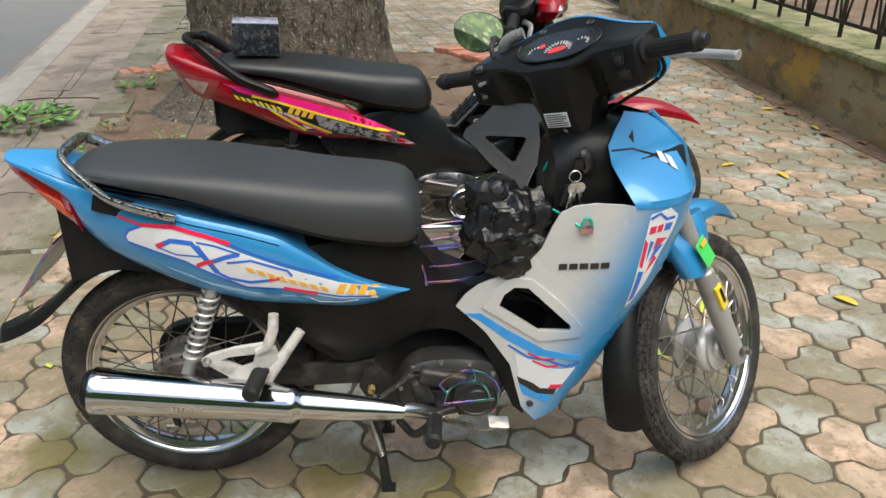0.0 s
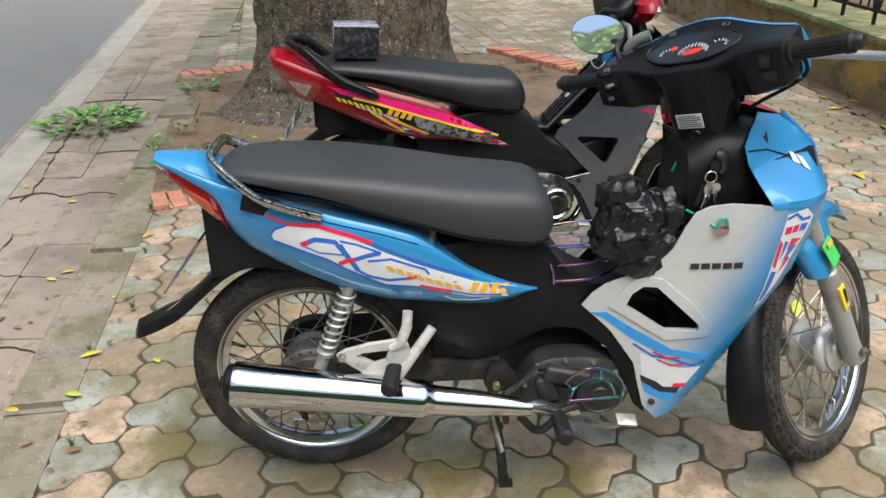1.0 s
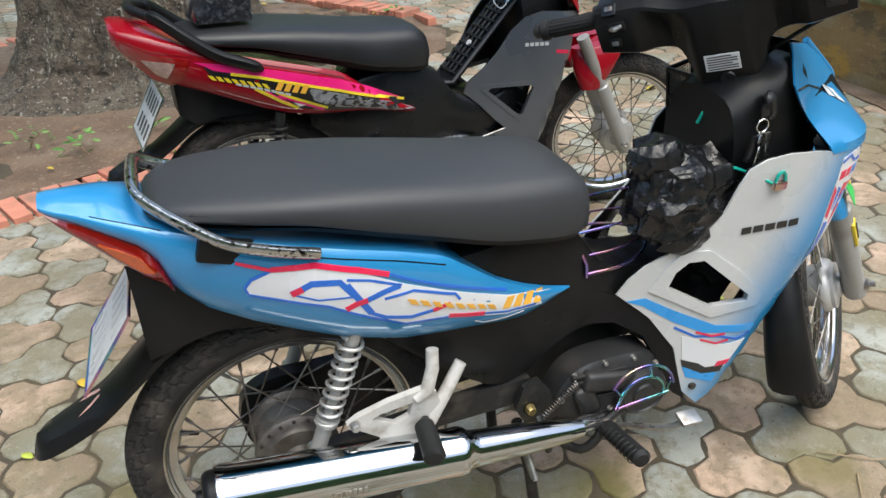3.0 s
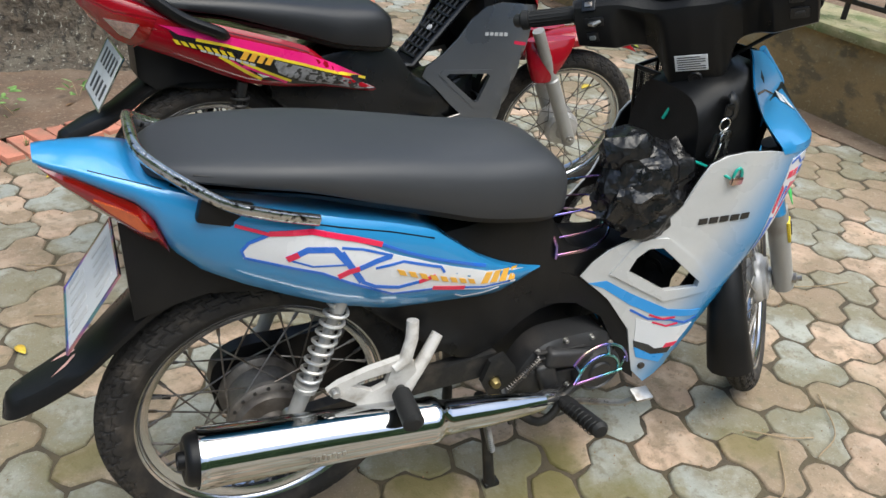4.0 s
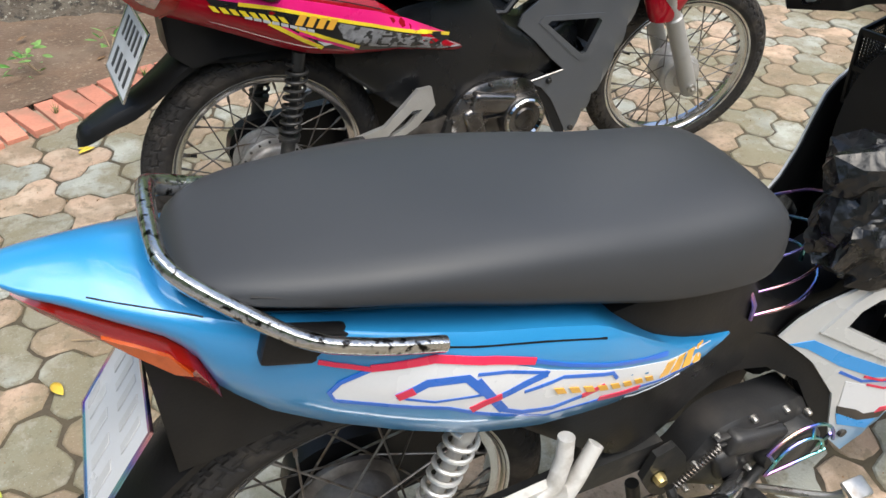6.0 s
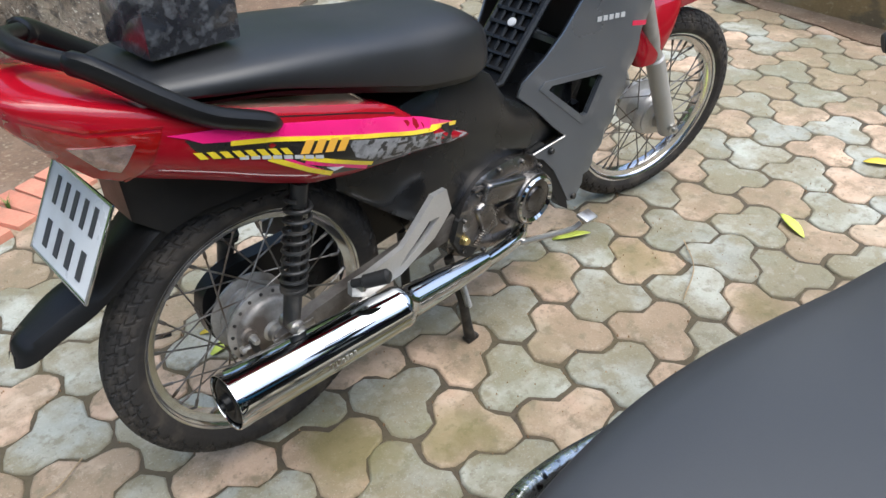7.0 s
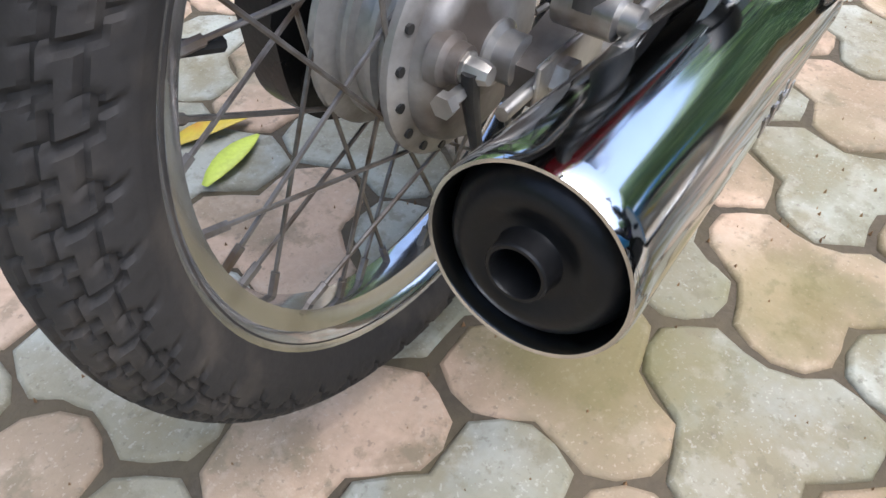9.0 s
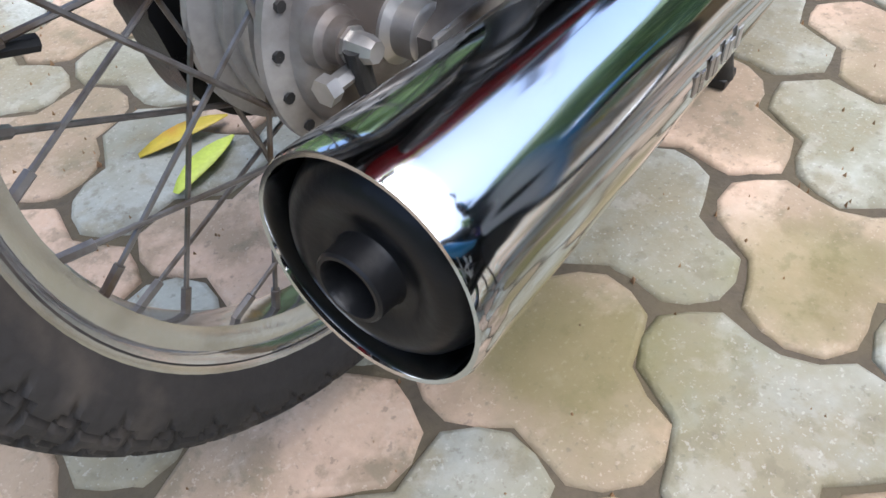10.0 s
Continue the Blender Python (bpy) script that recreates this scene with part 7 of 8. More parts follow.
me.from_pydata(verts, [], faces)
me.materials.append(M_JOINT)
me.shade_smooth()
o = new("joint_silt", me)
o.parent = pavement
tagged(o, "brown silt and moss in the joints", kind="stuff")


# grit and crumbs of dry leaf on the blocks
rng = random.Random(77)
verts, faces = [], []
for _ in range(2600):
    x, y = rng.uniform(-1.2, 2.0), rng.uniform(0.6, 4.2)
    if inside((x, y), PIT) or x < kerb_inner(y) + 0.02:
        continue
    q = rng.uniform(0.0012, 0.0034)
    t = rng.uniform(0, 6.28)
    b = len(verts)
    for k in range(3):
        verts.append((x + q * rng.uniform(0.6, 1.4) * math.cos(t + 2.1 * k), y + q * rng.uniform(0.6, 1.4) * math.sin(t + 2.1 * k), -0.003))
    verts.append((x, y, 0.0025 + q * 0.7))
    faces += [(b, b + 1, b + 3), (b + 1, b + 2, b + 3), (b + 2, b, b + 3)]
me = bpy.data.meshes.new("grit")
me.from_pydata(verts, [], faces)
me.materials.append(M_LEAF_BROWN)
o = new("grit", me)
tagged(o, "brown grit and leaf crumbs strewn over the pavers", "grit", kind="stuff")


# kerb stones and gutter slabs
def stone(name, corners, z0, z1, material, parent, bevel=0.012):
    bm = bmesh.new()
    lo = [bm.verts.new((x, y, z0)) for x, y in corners]
    hi = [bm.verts.new((x, y, z1)) for x, y in corners]
    bm.faces.new(lo)
    bm.faces.new(hi)
    for i in range(len(corners)):
        j = (i + 1) % len(corners)
        bm.faces.new((lo[i], lo[j], hi[j], hi[i]))
    bmesh.ops.bevel(bm, geom=[e for e in bm.edges if e.verts[0].co.z > z1 - 1e-4 and e.verts[1].co.z > z1 - 1e-4], offset=bevel, segments=2, affect="EDGES")
    return part(name, bm, material, parent)


kerb = sheet([(kerb_outer(-6), -6), (kerb_inner(-6), -6), (kerb_inner(14), 14), (kerb_outer(14), 14)], -0.03, M_JOINT, "kerb", "weathered concrete kerb with moss", 0.12, category="kerb")
y = -3.0
rng = random.Random(3)
while y < 13:
    ln = rng.uniform(0.92, 1.02)
    a, b = y + 0.006, y + ln - 0.006
    z = rng.uniform(-0.004, 0.006)
    stone("kerb_stone", [(kerb_outer(a), a), (kerb_inner(a) - 0.01, a + 0.02), (kerb_inner(b) - 0.01, b + 0.02), (kerb_outer(b), b)], -0.12, 0.004 + z, M_KERB, kerb, 0.02)
    y += ln
y = -3.0
while y < 14:
    ln = rng.uniform(0.6, 1.25)
    a, b = y + 0.003, y + ln - 0.003
    w = 0.0
    mid = 0.52 + rng.uniform(-0.02, 0.02)
    for u0, u1 in ((0.0, mid), (mid + 0.012, 0.93)):
        def gx(v, u):
            return kerb_outer(v) - 0.012 + (line_inner(v) - kerb_outer(v)) * u * 0.92
        if rng.random() < 0.9:
            stone("gutter_slab", [(gx(a, u1), a), (gx(a, u0), a), (gx(b, u0), b), (gx(b, u1), b)], -0.15, -0.102 + rng.uniform(-0.004, 0.004), M_GUTTER, gutter_base, 0.006)
    y += ln

# cracks in the gutter strip
rng = random.Random(19)


def crack(points, width):
    bm = bmesh.new()
    pts = spline(points, 70)
    rows = []
    for i, p in enumerate(pts):
        q = V((p[0] + 0.020 * noise.noise(V((p[0] * 9, p[1] * 9, 2))) + 0.008 * noise.noise(V((p[0] * 40, p[1] * 40, 5))), p[1] + 0.012 * noise.noise(V((p[1] * 30, p[0] * 30, 7))), 0))
        d = V((pts[min(i + 1, 69)][0] - pts[max(i - 1, 0)][0], pts[min(i + 1, 69)][1] - pts[max(i - 1, 0)][1], 0)).normalized()
        n2 = V((-d.y, d.x, 0)) * width * (0.35 + 0.65 * abs(noise.noise(V((p[0] * 14, p[1] * 14, 9)))) * 2)
        rows.append([bm.verts.new(q + n2 * k + V((0, 0, h))) for k, h in ((-1, -0.108), (-0.8, -0.0955), (0.8, -0.0955), (1, -0.108))])
    for r0, r1 in zip(rows, rows[1:]):
        for k in range(3):
            bm.faces.new((r0[k], r0[k + 1], r1[k + 1], r1[k]))
    part("crack", bm, M_JOINT, gutter_base)


def strip_x(y, u):
    return kerb_outer(y) + (line_inner(y) - kerb_outer(y)) * u


for u, y0, y1, w in ((0.80, 0.8, 3.2, 0.0022), (0.62, 4.4, 6.6, 0.0016), (0.90, 3.6, 5.4, 0.0018)):
    crack([(strip_x(y, u + 0.05 * rng.uniform(-1, 1)), y) for y in np.linspace(y0, y1, 8)], w)
for y in (1.35, 2.2, 2.75, 3.7, 4.4, 5.6):
    crack([(strip_x(y + 0.06 * k, 0.04 + 0.22 * k), y + rng.uniform(-0.05, 0.05)) for k in range(5)], 0.0014)

# brick edging round the tree pit
rng = random.Random(8)


def brick_mesh():
    return box((0.066, 0.215, 0.07), bevel=0.005)


edging = thing("brick_edging", Matrix.Identity(4), "red brick edging set on end round the tree pit, some missing", "brick edging")
first = None


def lay(p, ang, z=0.0, tilt=0.0, size=1.0):
    global first
    if first is None:
        first = part("brick", brick_mesh(), M_BRICK, edging)
        o = first
    else:
        o = new("brick", first.data)
        o.parent = edging
    o.matrix_basis = Matrix.Translation((*p, z - 0.020)) @ Euler((tilt, rng.uniform(-0.04, 0.04), ang + rng.uniform(-0.06, 0.06))).to_matrix().to_4x4() @ Matrix.Diagonal((size, size * rng.uniform(0.9, 1.02), 1, 1))


def row(p0, p1, step, across, skip=0.08, z=0.0):
    p0, p1 = V(p0), V(p1)
    d = (p1 - p0).normalized()
    n = int((p1 - p0).length / step)
    for i in range(n):
        if rng.random() > skip:
            lay(p0 + d * (step * (i + 0.5)), math.atan2(d.y, d.x) + across, z + rng.uniform(-0.006, 0.010), rng.uniform(-0.05, 0.05))


row((-1.545, 3.270), (-1.04, 3.505), 0.079, 0.0, 0.03)
row((-1.04, 3.505), (-0.83, 3.605), 0.077, 0.0, 0.0)
row((-0.83, 3.605), (-0.48, 3.780), 0.077, 0.0, 0.06)
row((-0.48, 3.780), (-0.10, 4.00), 0.079, 0.0, 0.1)
row((-2.15, 5.95), (-1.63, 6.24), 0.080, 0.0, 0.0)
row((-1.63, 6.24), (-0.4, 6.72), 0.080, 0.0, 0.1)
row((0.36, 6.75), (1.05, 5.66), 0.078, 0.0, 0.0, 0.02)
lay(V((1.06, 5.50)), 0.2, 0.03)

# ---- wall with fence ----
WX, WZ = 2.53, 0.395
wall_end = 8.9
bm = box((0.42, wall_end + 6, WZ + 0.1), (WX + 0.21, (wall_end - 6) / 2, WZ / 2 - 0.05))
bmesh.ops.subdivide_edges(bm, edges=bm.edges[:], cuts=14, use_grid_fill=True)
for v in bm.verts:
    if v.co.x < WX + 0.01:
        v.co.x += 0.012 * noise.noise(v.co * 1.7)
wall = part("wall_garden", bm, M_WALL, None, "low garden wall with stained ochre render", kind="structure", category="wall")
bm = box((0.50, wall_end + 6.04, 0.05), (WX + 0.21, (wall_end - 6) / 2, WZ + 0.025), 0.015)
bmesh.ops.subdivide_edges(bm, edges=[e for e in bm.edges if e.calc_length() > 1], cuts=60)
for v in bm.verts:
    v.co.z += 0.010 * noise.noise(v.co * 2.2)
    v.co.x += 0.012 * noise.noise(v.co * 3.1 + V((5, 0, 0)))
part("coping", bm, M_WALL_TOP, wall, "mossy weathered coping")
sheet([(WX + 0.40, -6), (30, -6), (30, 30), (WX + 0.40, 30)], 0.40, M_SOIL, "garden_bed", "garden bed with soil, weeds and dead leaves behind the fence", 0.3, rough=0.03, res=0.9, category="soil")

edge = [(2.40 + 0.07 * noise.noise(V((y * 1.3, 2, 5))) + 0.035 * noise.noise(V((y * 6, 4, 1))), y) for y in np.arange(8.6, -1.0, -0.07)]
sheet([(2.55, -1.0), (2.55, 8.6), *edge], 0.006, M_SOIL, "soil_strip", "strip of dark soil and litter along the garden wall", 0.02, rough=0.006, res=0.07, category="soil")

fence = thing("iron_fence", Matrix.Identity(4), "dark wrought iron fence on the low wall", "fence")
FX = WX + 0.15
for k in range(-6, 12):
    y0 = 4.65 + k * 0.40
    if not -2 < y0 < wall_end:
        continue
    part("fence_post", tube([(FX, y0, WZ + 0.02), (FX, y0, WZ + 1.1)], 0.014, 8), M_IRON, fence)
    for z in (WZ + 0.14, WZ + 0.95):
        part("rail", box((0.018, 0.40, 0.022), (FX, y0 + 0.2, z), 0.002), M_IRON, fence)
    for a, b in (((0.03, 0.14), (0.20, 0.95)), ((0.37, 0.14), (0.20, 0.95)), ((0.20, 0.14), (0.20, 0.95)), ((0.10, 0.14), (0.10, 0.5))):
        part("fence_bar", tube([(FX, y0 + a[0], WZ + a[1]), (FX, y0 + b[0], WZ + b[1])], 0.008, 6), M_IRON, fence)

# ---- tree ----
tree = thing("street_tree", Matrix.Translation((-0.74, 5.22, 0)), "large old street tree with rough grey-brown bark", "tree")
bm = bmesh.new()
rows = []
for i, z in enumerate((-0.15, 0.0, 0.06, 0.14, 0.25, 0.4, 0.6, 0.85, 1.2, 1.7, 2.3, 3.0, 3.8, 4.6)):
    r = 0.60 + 0.22 * math.exp(-max(z, 0) / 0.16) - 0.03 * z
    ring = []
    for k in range(96):
        t = 2 * math.pi * k / 96
        lobe = 0.10 * math.exp(-max(z, 0) / 0.5) * (math.cos(5 * t + 0.8) + 0.6 * math.cos(3 * t + 2.0))
        toe = 0.15 * math.exp(-max(z, 0) / 0.12) * max(0, math.cos(t - radians(238))) ** 12
        q = V((math.cos(t), math.sin(t), 0)) * (r + lobe * r + toe)
        q.z = z
        d = 0.028 * noise.noise(V((q.x * 5, q.y * 5, z * 2.0))) + 0.018 * noise.noise(V((q.x * 14, q.y * 14, z * 6))) 
        ring.append(bm.verts.new(q * 1 + V((math.cos(t), math.sin(t), 0)) * d))
    rows.append(ring)
for a, b in zip(rows, rows[1:]):
    for k in range(96):
        bm.faces.new((a[k], a[(k + 1) % 96], b[(k + 1) % 96], b[k]))
bm.faces.new(rows[-1])
bmesh.ops.subdivide_edges(bm, edges=[e for e in bm.edges if abs(e.verts[0].co.z - e.verts[1].co.z) > 0.01 and max(e.verts[0].co.z, e.verts[1].co.z) < 1.8], cuts=4, use_grid_fill=True)
for v in bm.verts:
    rad = V((v.co.x, v.co.y, 0)).normalized()
    rid = abs(noise.noise(V((v.co.x * 11, v.co.y * 11, v.co.z * 5)))) + 0.6 * abs(noise.noise(V((v.co.x * 26, v.co.y * 26, v.co.z * 15))))
    v.co += rad * (0.026 - 0.050 * rid)
part("trunk", bm, M_BARK, tree, "rough lichen-flecked bark with flared roots")
rng = random.Random(4)
limb_ends = []
for k in range(7):
    a = 2 * math.pi * k / 7 + rng.uniform(-0.3, 0.3)
    d = V((math.cos(a), math.sin(a), 0))
    p = [V((0, 0, 4.2)) + d * 0.2, V((0, 0, 5.2)) + d * 1.0, V((0, 0, 6.2)) + d * 2.2, V((0, 0, 7.0 + rng.uniform(0, 1))) + d * 3.8]
    part("limb", tube(spline(p, 12), [0.30 - 0.022 * i for i in range(12)], 10), M_BARK, tree)
    limb_ends.append(p)
verts, faces = [], []
for p in limb_ends:
    for _ in range(30):
        u = rng.uniform(0.2, 1.15)
        c = p[1].lerp(p[3], u) + V((rng.gauss(0, 0.9), rng.gauss(0, 0.9), rng.gauss(0.6, 0.6)))
        for _ in range(16):
            q = c + V((rng.gauss(0, 0.32), rng.gauss(0, 0.32), rng.gauss(0, 0.22)))
            m = Euler((rng.uniform(-0.9, 0.9), rng.uniform(-0.9, 0.9), rng.uniform(0, 6.3))).to_matrix()
            b = len(verts)
            for x, y2 in ((-0.11, 0), (-0.03, -0.045), (0.11, 0), (-0.03, 0.045)):
                verts.append(tuple(q + m @ V((x, y2, 0.02 * abs(y2) / 0.045))))
            faces += [(b, b + 1, b + 2), (b, b + 2, b + 3)]
me = bpy.data.meshes.new("crown")
me.from_pydata(verts, [], faces)
me.materials.append(M_CROWN)
o = new("crown", me)
o.parent = tree
tagged(o, "crown of many small green leaves")


# far greenery that closes the place round the street
bm = bmesh.new()
rng = random.Random(31)
rows = []
for i, z in enumerate((-0.2, 1.5, 3.5, 6.0, 8.5, 11.0, 13.0)):
    ring = []
    for k in range(120):
        t = 2 * math.pi * k / 120
        r = 26 + 1.4 * noise.noise(V((4 * math.cos(t), 4 * math.sin(t), z * 0.6))) + 0.8 * noise.noise(V((14 * math.cos(t), 14 * math.sin(t), z))) + (1.5 if i == 6 else 0)
        ring.append(bm.verts.new((r * math.cos(t), r * math.sin(t) + 2, z + (4.5 * noise.noise(V((5 * math.cos(t), 5 * math.sin(t), 3.3))) if i > 3 else 0))))
    rows.append(ring)
for a, b in zip(rows, rows[1:]):
    for k in range(120):
        bm.faces.new((a[k], a[(k + 1) % 120], b[(k + 1) % 120], b[k]))
part("backdrop_greenery", bm, M_HEDGE, None, "belt of dark green trees far round the street", kind="structure", category="backdrop")


# ---- the two motorbikes ----
BLUE_AT = pose(-0.560, 1.517, 0, 0, 0, 0.0)
RED_AT = pose(-0.466, 2.466, 0.002, 0, 0.1, 6.0)
for at, turn_deg, own_kind in ((BLUE_AT, 43.5, "blue"), (RED_AT, -17.0, "red")):
    bike_ob, steer_m = motorbike(at, turn_deg, own_kind)
    running_gear(bike_ob, steer_m, own_kind == "blue")
    if own_kind == "blue":
        blue_cockpit(bike_ob)
    else:
        cockpit(bike_ob, steer_m)


# ---- loose things on and round the motorbikes ----
def at_blue(x, y, z, rx=0, ry=0, rz=0):
    return BLUE_AT @ pose(x, y, z, rx, ry, rz)


def crumpled(centre, size, seed, knot=(0.25, -0.9, 0.25), pleats=9, level=3, rough=0.15):
    """A crushed film: uneven flat facets with sharp creases and pleats that run out from a knot."""
    r0 = random.Random(int(seed * 10))
    bm = bmesh.new()
    bmesh.ops.create_icosphere(bm, subdivisions=level, radius=1)
    axis = V(knot).normalized()
    side = axis.orthogonal().normalized()
    other = axis.cross(side)
    for v in bm.verts:
        v.co += V((r0.gauss(0, 1), r0.gauss(0, 1), r0.gauss(0, 1))) * 0.055
        v.co *= 1 + r0.uniform(-rough, rough)
    bmesh.ops.subdivide_edges(bm, edges=bm.edges[:], cuts=3, use_grid_fill=True)
    for v in bm.verts:
        p = v.co.copy()
        u = p.normalized()
        turn = math.atan2(u.dot(other), u.dot(side)) / (2 * math.pi)
        turn += 0.05 * noise.noise(p * 2.2 + V((seed, 0, 0)))
        far = math.acos(max(-1, min(1, u.dot(axis))))
        ridge = abs(((turn * pleats + 0.4 * noise.noise(V((seed, far * 2, 0)))) % 1.0) - 0.5) * 4 - 1
        r = 1 - 0.30 * math.exp(-(far / 0.30) ** 2) + 0.062 * ridge * min(1, far / 0.5) * max(0.25, 1 - far / 2.6)
        r += 0.075 * abs(noise.noise(p * 5 + V((seed, 3, 1)))) + 0.018 * noise.noise(p * 13 + V((seed, 5, 2)))
        v.co = V((p.x * size[0], p.y * size[1], p.z * size[2])) * r + V(centre)
    return bm


bag = thing("plastic_bag", at_blue(0.726, -0.070, 0.642), "crumpled black plastic bag hanging over the leg shield", "plastic bag")
part("bag_body", crumpled((0.0, 0, -0.004), (0.112, 0.060, 0.090), 3.1, rough=0.08), M_BAG, bag, sharp=24)
part("bag_neck", crumpled((-0.052, 0.018, 0.072), (0.058, 0.046, 0.044), 7.7, (0.1, -0.3, -0.9), 7, 2), M_BAG, bag, sharp=24)
part("bag_fold", crumpled((-0.014, -0.030, -0.056), (0.050, 0.030, 0.042), 9.2, (0, -0.2, 0.95), 8, 2), M_BAG, bag, sharp=24)

basket = thing("wire_carrier", at_blue(0, 0, 0), "anodised rainbow wire carrier over the centre spine", "carrier")
for z, r, w in ((0.530, 0.0028, 0.074), (0.562, 0.0020, 0.064), (0.604, 0.0022, 0.052)):
    g = (z - 0.53) * 0.5
    loop = [(0.536 - g * 0.3, -w), (0.600, -w - 0.006), (0.655 + g, -w * 0.8), (0.685 + g, -w * 0.35), (0.690 + g, 0.0), (0.685 + g, w * 0.35), (0.655 + g, w * 0.8), (0.600, w + 0.006), (0.536 - g * 0.3, w)]
    part("carrier_wire", tube(spline([(x, y, z + 0.10 * (x - 0.54)) for x, y in loop], 30), r, 8), M_RAINBOW, basket)
for x, y, x1, y1 in ((0.535, -0.074, 0.512, -0.052), (0.535, 0.074, 0.512, 0.052), (0.690, 0.0, 0.73, 0.0)):
    part("upright_wire", tube([(x, y, 0.524), (x - 0.002, y, 0.550), (x1, y1, 0.616)], 0.0034, 8), M_RAINBOW, basket)

# ignition key with its bunch
keys = thing("key_bunch", at_blue(-0.040, -0.020, 0.008), "nickel keys and black fob hanging from the ignition", "keys")
part("lock_escutcheon", tube(spline([(0.872, -0.083, 0.812), (0.888, -0.084, 0.800), (0.892, -0.084, 0.778), (0.880, -0.083, 0.765)], 12), [0.006, *[0.014] * 10, 0.006], 10, flat=0.5), M_DARK_METAL, keys)
part("key_head", box((0.020, 0.005, 0.024), (0.868, -0.094, 0.790), 0.004), M_BLACK_GLOSS, keys)
part("key_ring", tube([(0.862 + 0.0115 * math.cos(t), -0.098, 0.766 + 0.0115 * math.sin(t)) for t in np.linspace(0, 2 * math.pi, 24, endpoint=False)], 0.0013, 6, closed=True), M_KEY, keys)
for k, (dx, tilt) in enumerate(((0.0, 4), (0.006, -10), (-0.004, 14))):
    b = merged(lathe([(0.0001, -0.001), (0.0115, -0.001), (0.0115, 0.001), (0.0001, 0.001)], 16, "y", centre=(0, 0, -0.010)), box((0.007, 0.0022, 0.040), (0, 0, -0.038), 0.0008, seg=1), box((0.003, 0.002, 0.004), (0.004, 0, -0.046)), box((0.003, 0.002, 0.004), (0.004, 0, -0.054)))
    part("key", b, M_KEY, keys, at=pose(0.863 + dx, -0.101 - 0.003 * k, 0.755, 0, tilt, 10 * k))
part("fob", box((0.016, 0.010, 0.048), (0.846, -0.100, 0.728), 0.005, Matrix.Rotation(radians(12), 3, "Y")), M_BLACK_GLOSS, keys, "black key fob")

lock = thing("cable_lock", at_blue(0, 0, 0), "small teal padlock with a green cable on the shield", "padlock")
lz = lambda x, z: -shield_depth(x, z) - 0.006
part("lock_body", box((0.026, 0.010, 0.016), (0.842, lz(0.842, 0.684), 0.680), 0.004), M_RAINBOW, lock)
part("shackle", tube([(0.842 + 0.010 * math.cos(t), lz(0.842, 0.69), 0.686 + 0.018 * math.sin(t)) for t in np.linspace(0, math.pi, 14)], 0.0030, 8), M_GREEN_CABLE, lock)
part("cable", tube(spline([(0.832, lz(0.832, 0.683), 0.683), (0.800, -0.120, 0.697), (0.770, -0.095, 0.706)], 12), 0.0028, 8), M_GREEN_CABLE, lock)
part("cable_loop", tube(spline([(0.850, -0.010, 0.690), (0.862, -0.012, 0.730), (0.850, -0.014, 0.765), (0.825, -0.012, 0.785), (0.798, -0.006, 0.775), (0.785, 0.0, 0.745)], 20), 0.0034, 8), M_GREEN_CABLE, lock)

meshbox = thing("mesh_box", at_blue(0.838, 0.090, 0.762, 0, -8, 10) @ Matrix.Diagonal((0.92, 0.92, 0.86, 1)), "black perforated plastic box inside the leg shield", "box")
frame_b = bmesh.new()
for sx in (-1, 1):
    for sy in (-1, 1):
        box((0.006, 0.006, 0.13), (sx * 0.034, sy * 0.034, 0), 0.001, bm=frame_b)
for z in (-0.063, 0.0, 0.063):
    for s in (-1, 1):
        box((0.072, 0.005, 0.010), (0, s * 0.034, z), 0.001, bm=frame_b)
        box((0.005, 0.072, 0.010), (s * 0.034, 0, z), 0.001, bm=frame_b)
part("box_frame", frame_b, M_BLACK, meshbox)
grid = bmesh.new()
for s in (-1, 1):
    for i in range(13):
        q = -0.030 + i * 0.005
        box((0.0014, 0.0014, 0.124), (q, s * 0.0335, 0), bm=grid)
        box((0.0014, 0.0014, 0.124), (s * 0.0335, q, 0), bm=grid)
    for i in range(22):
        z = -0.060 + i * 0.0057
        box((0.066, 0.0014, 0.0014), (0, s * 0.0335, z), bm=grid)
        box((0.0014, 0.066, 0.0014), (s * 0.0335, 0, z), bm=grid)
tagged(part("box_mesh", grid, M_BLACK, meshbox, smooth=False), kind="stuff")

# keys hanging at the red bike's ignition
red_keys = thing("key_bunch", pose(0.355, 2.424, 0.742), "nickel keys on a chain hanging from the ignition", "keys")
part("key_head", box((0.018, 0.006, 0.022), (0, 0, 0.004), 0.004), M_BLACK_GLOSS, red_keys)
part("key_ring", tube([(0.0, 0.012 * math.cos(t), -0.016 + 0.012 * math.sin(t)) for t in np.linspace(0, 2 * math.pi, 22, endpoint=False)], 0.0014, 6, closed=True), M_KEY, red_keys)
for dy, lean in ((-0.006, 8), (0.006, -12)):
    part("key", merged(lathe([(0.0001, -0.001), (0.011, -0.001), (0.011, 0.001), (0.0001, 0.001)], 14, "x", centre=(0, 0, -0.010)), box((0.0022, 0.007, 0.036), (0, 0, -0.036), 0.0008, seg=1)), M_KEY, red_keys, at=pose(-0.002, dy, -0.024, lean, 0, 0))

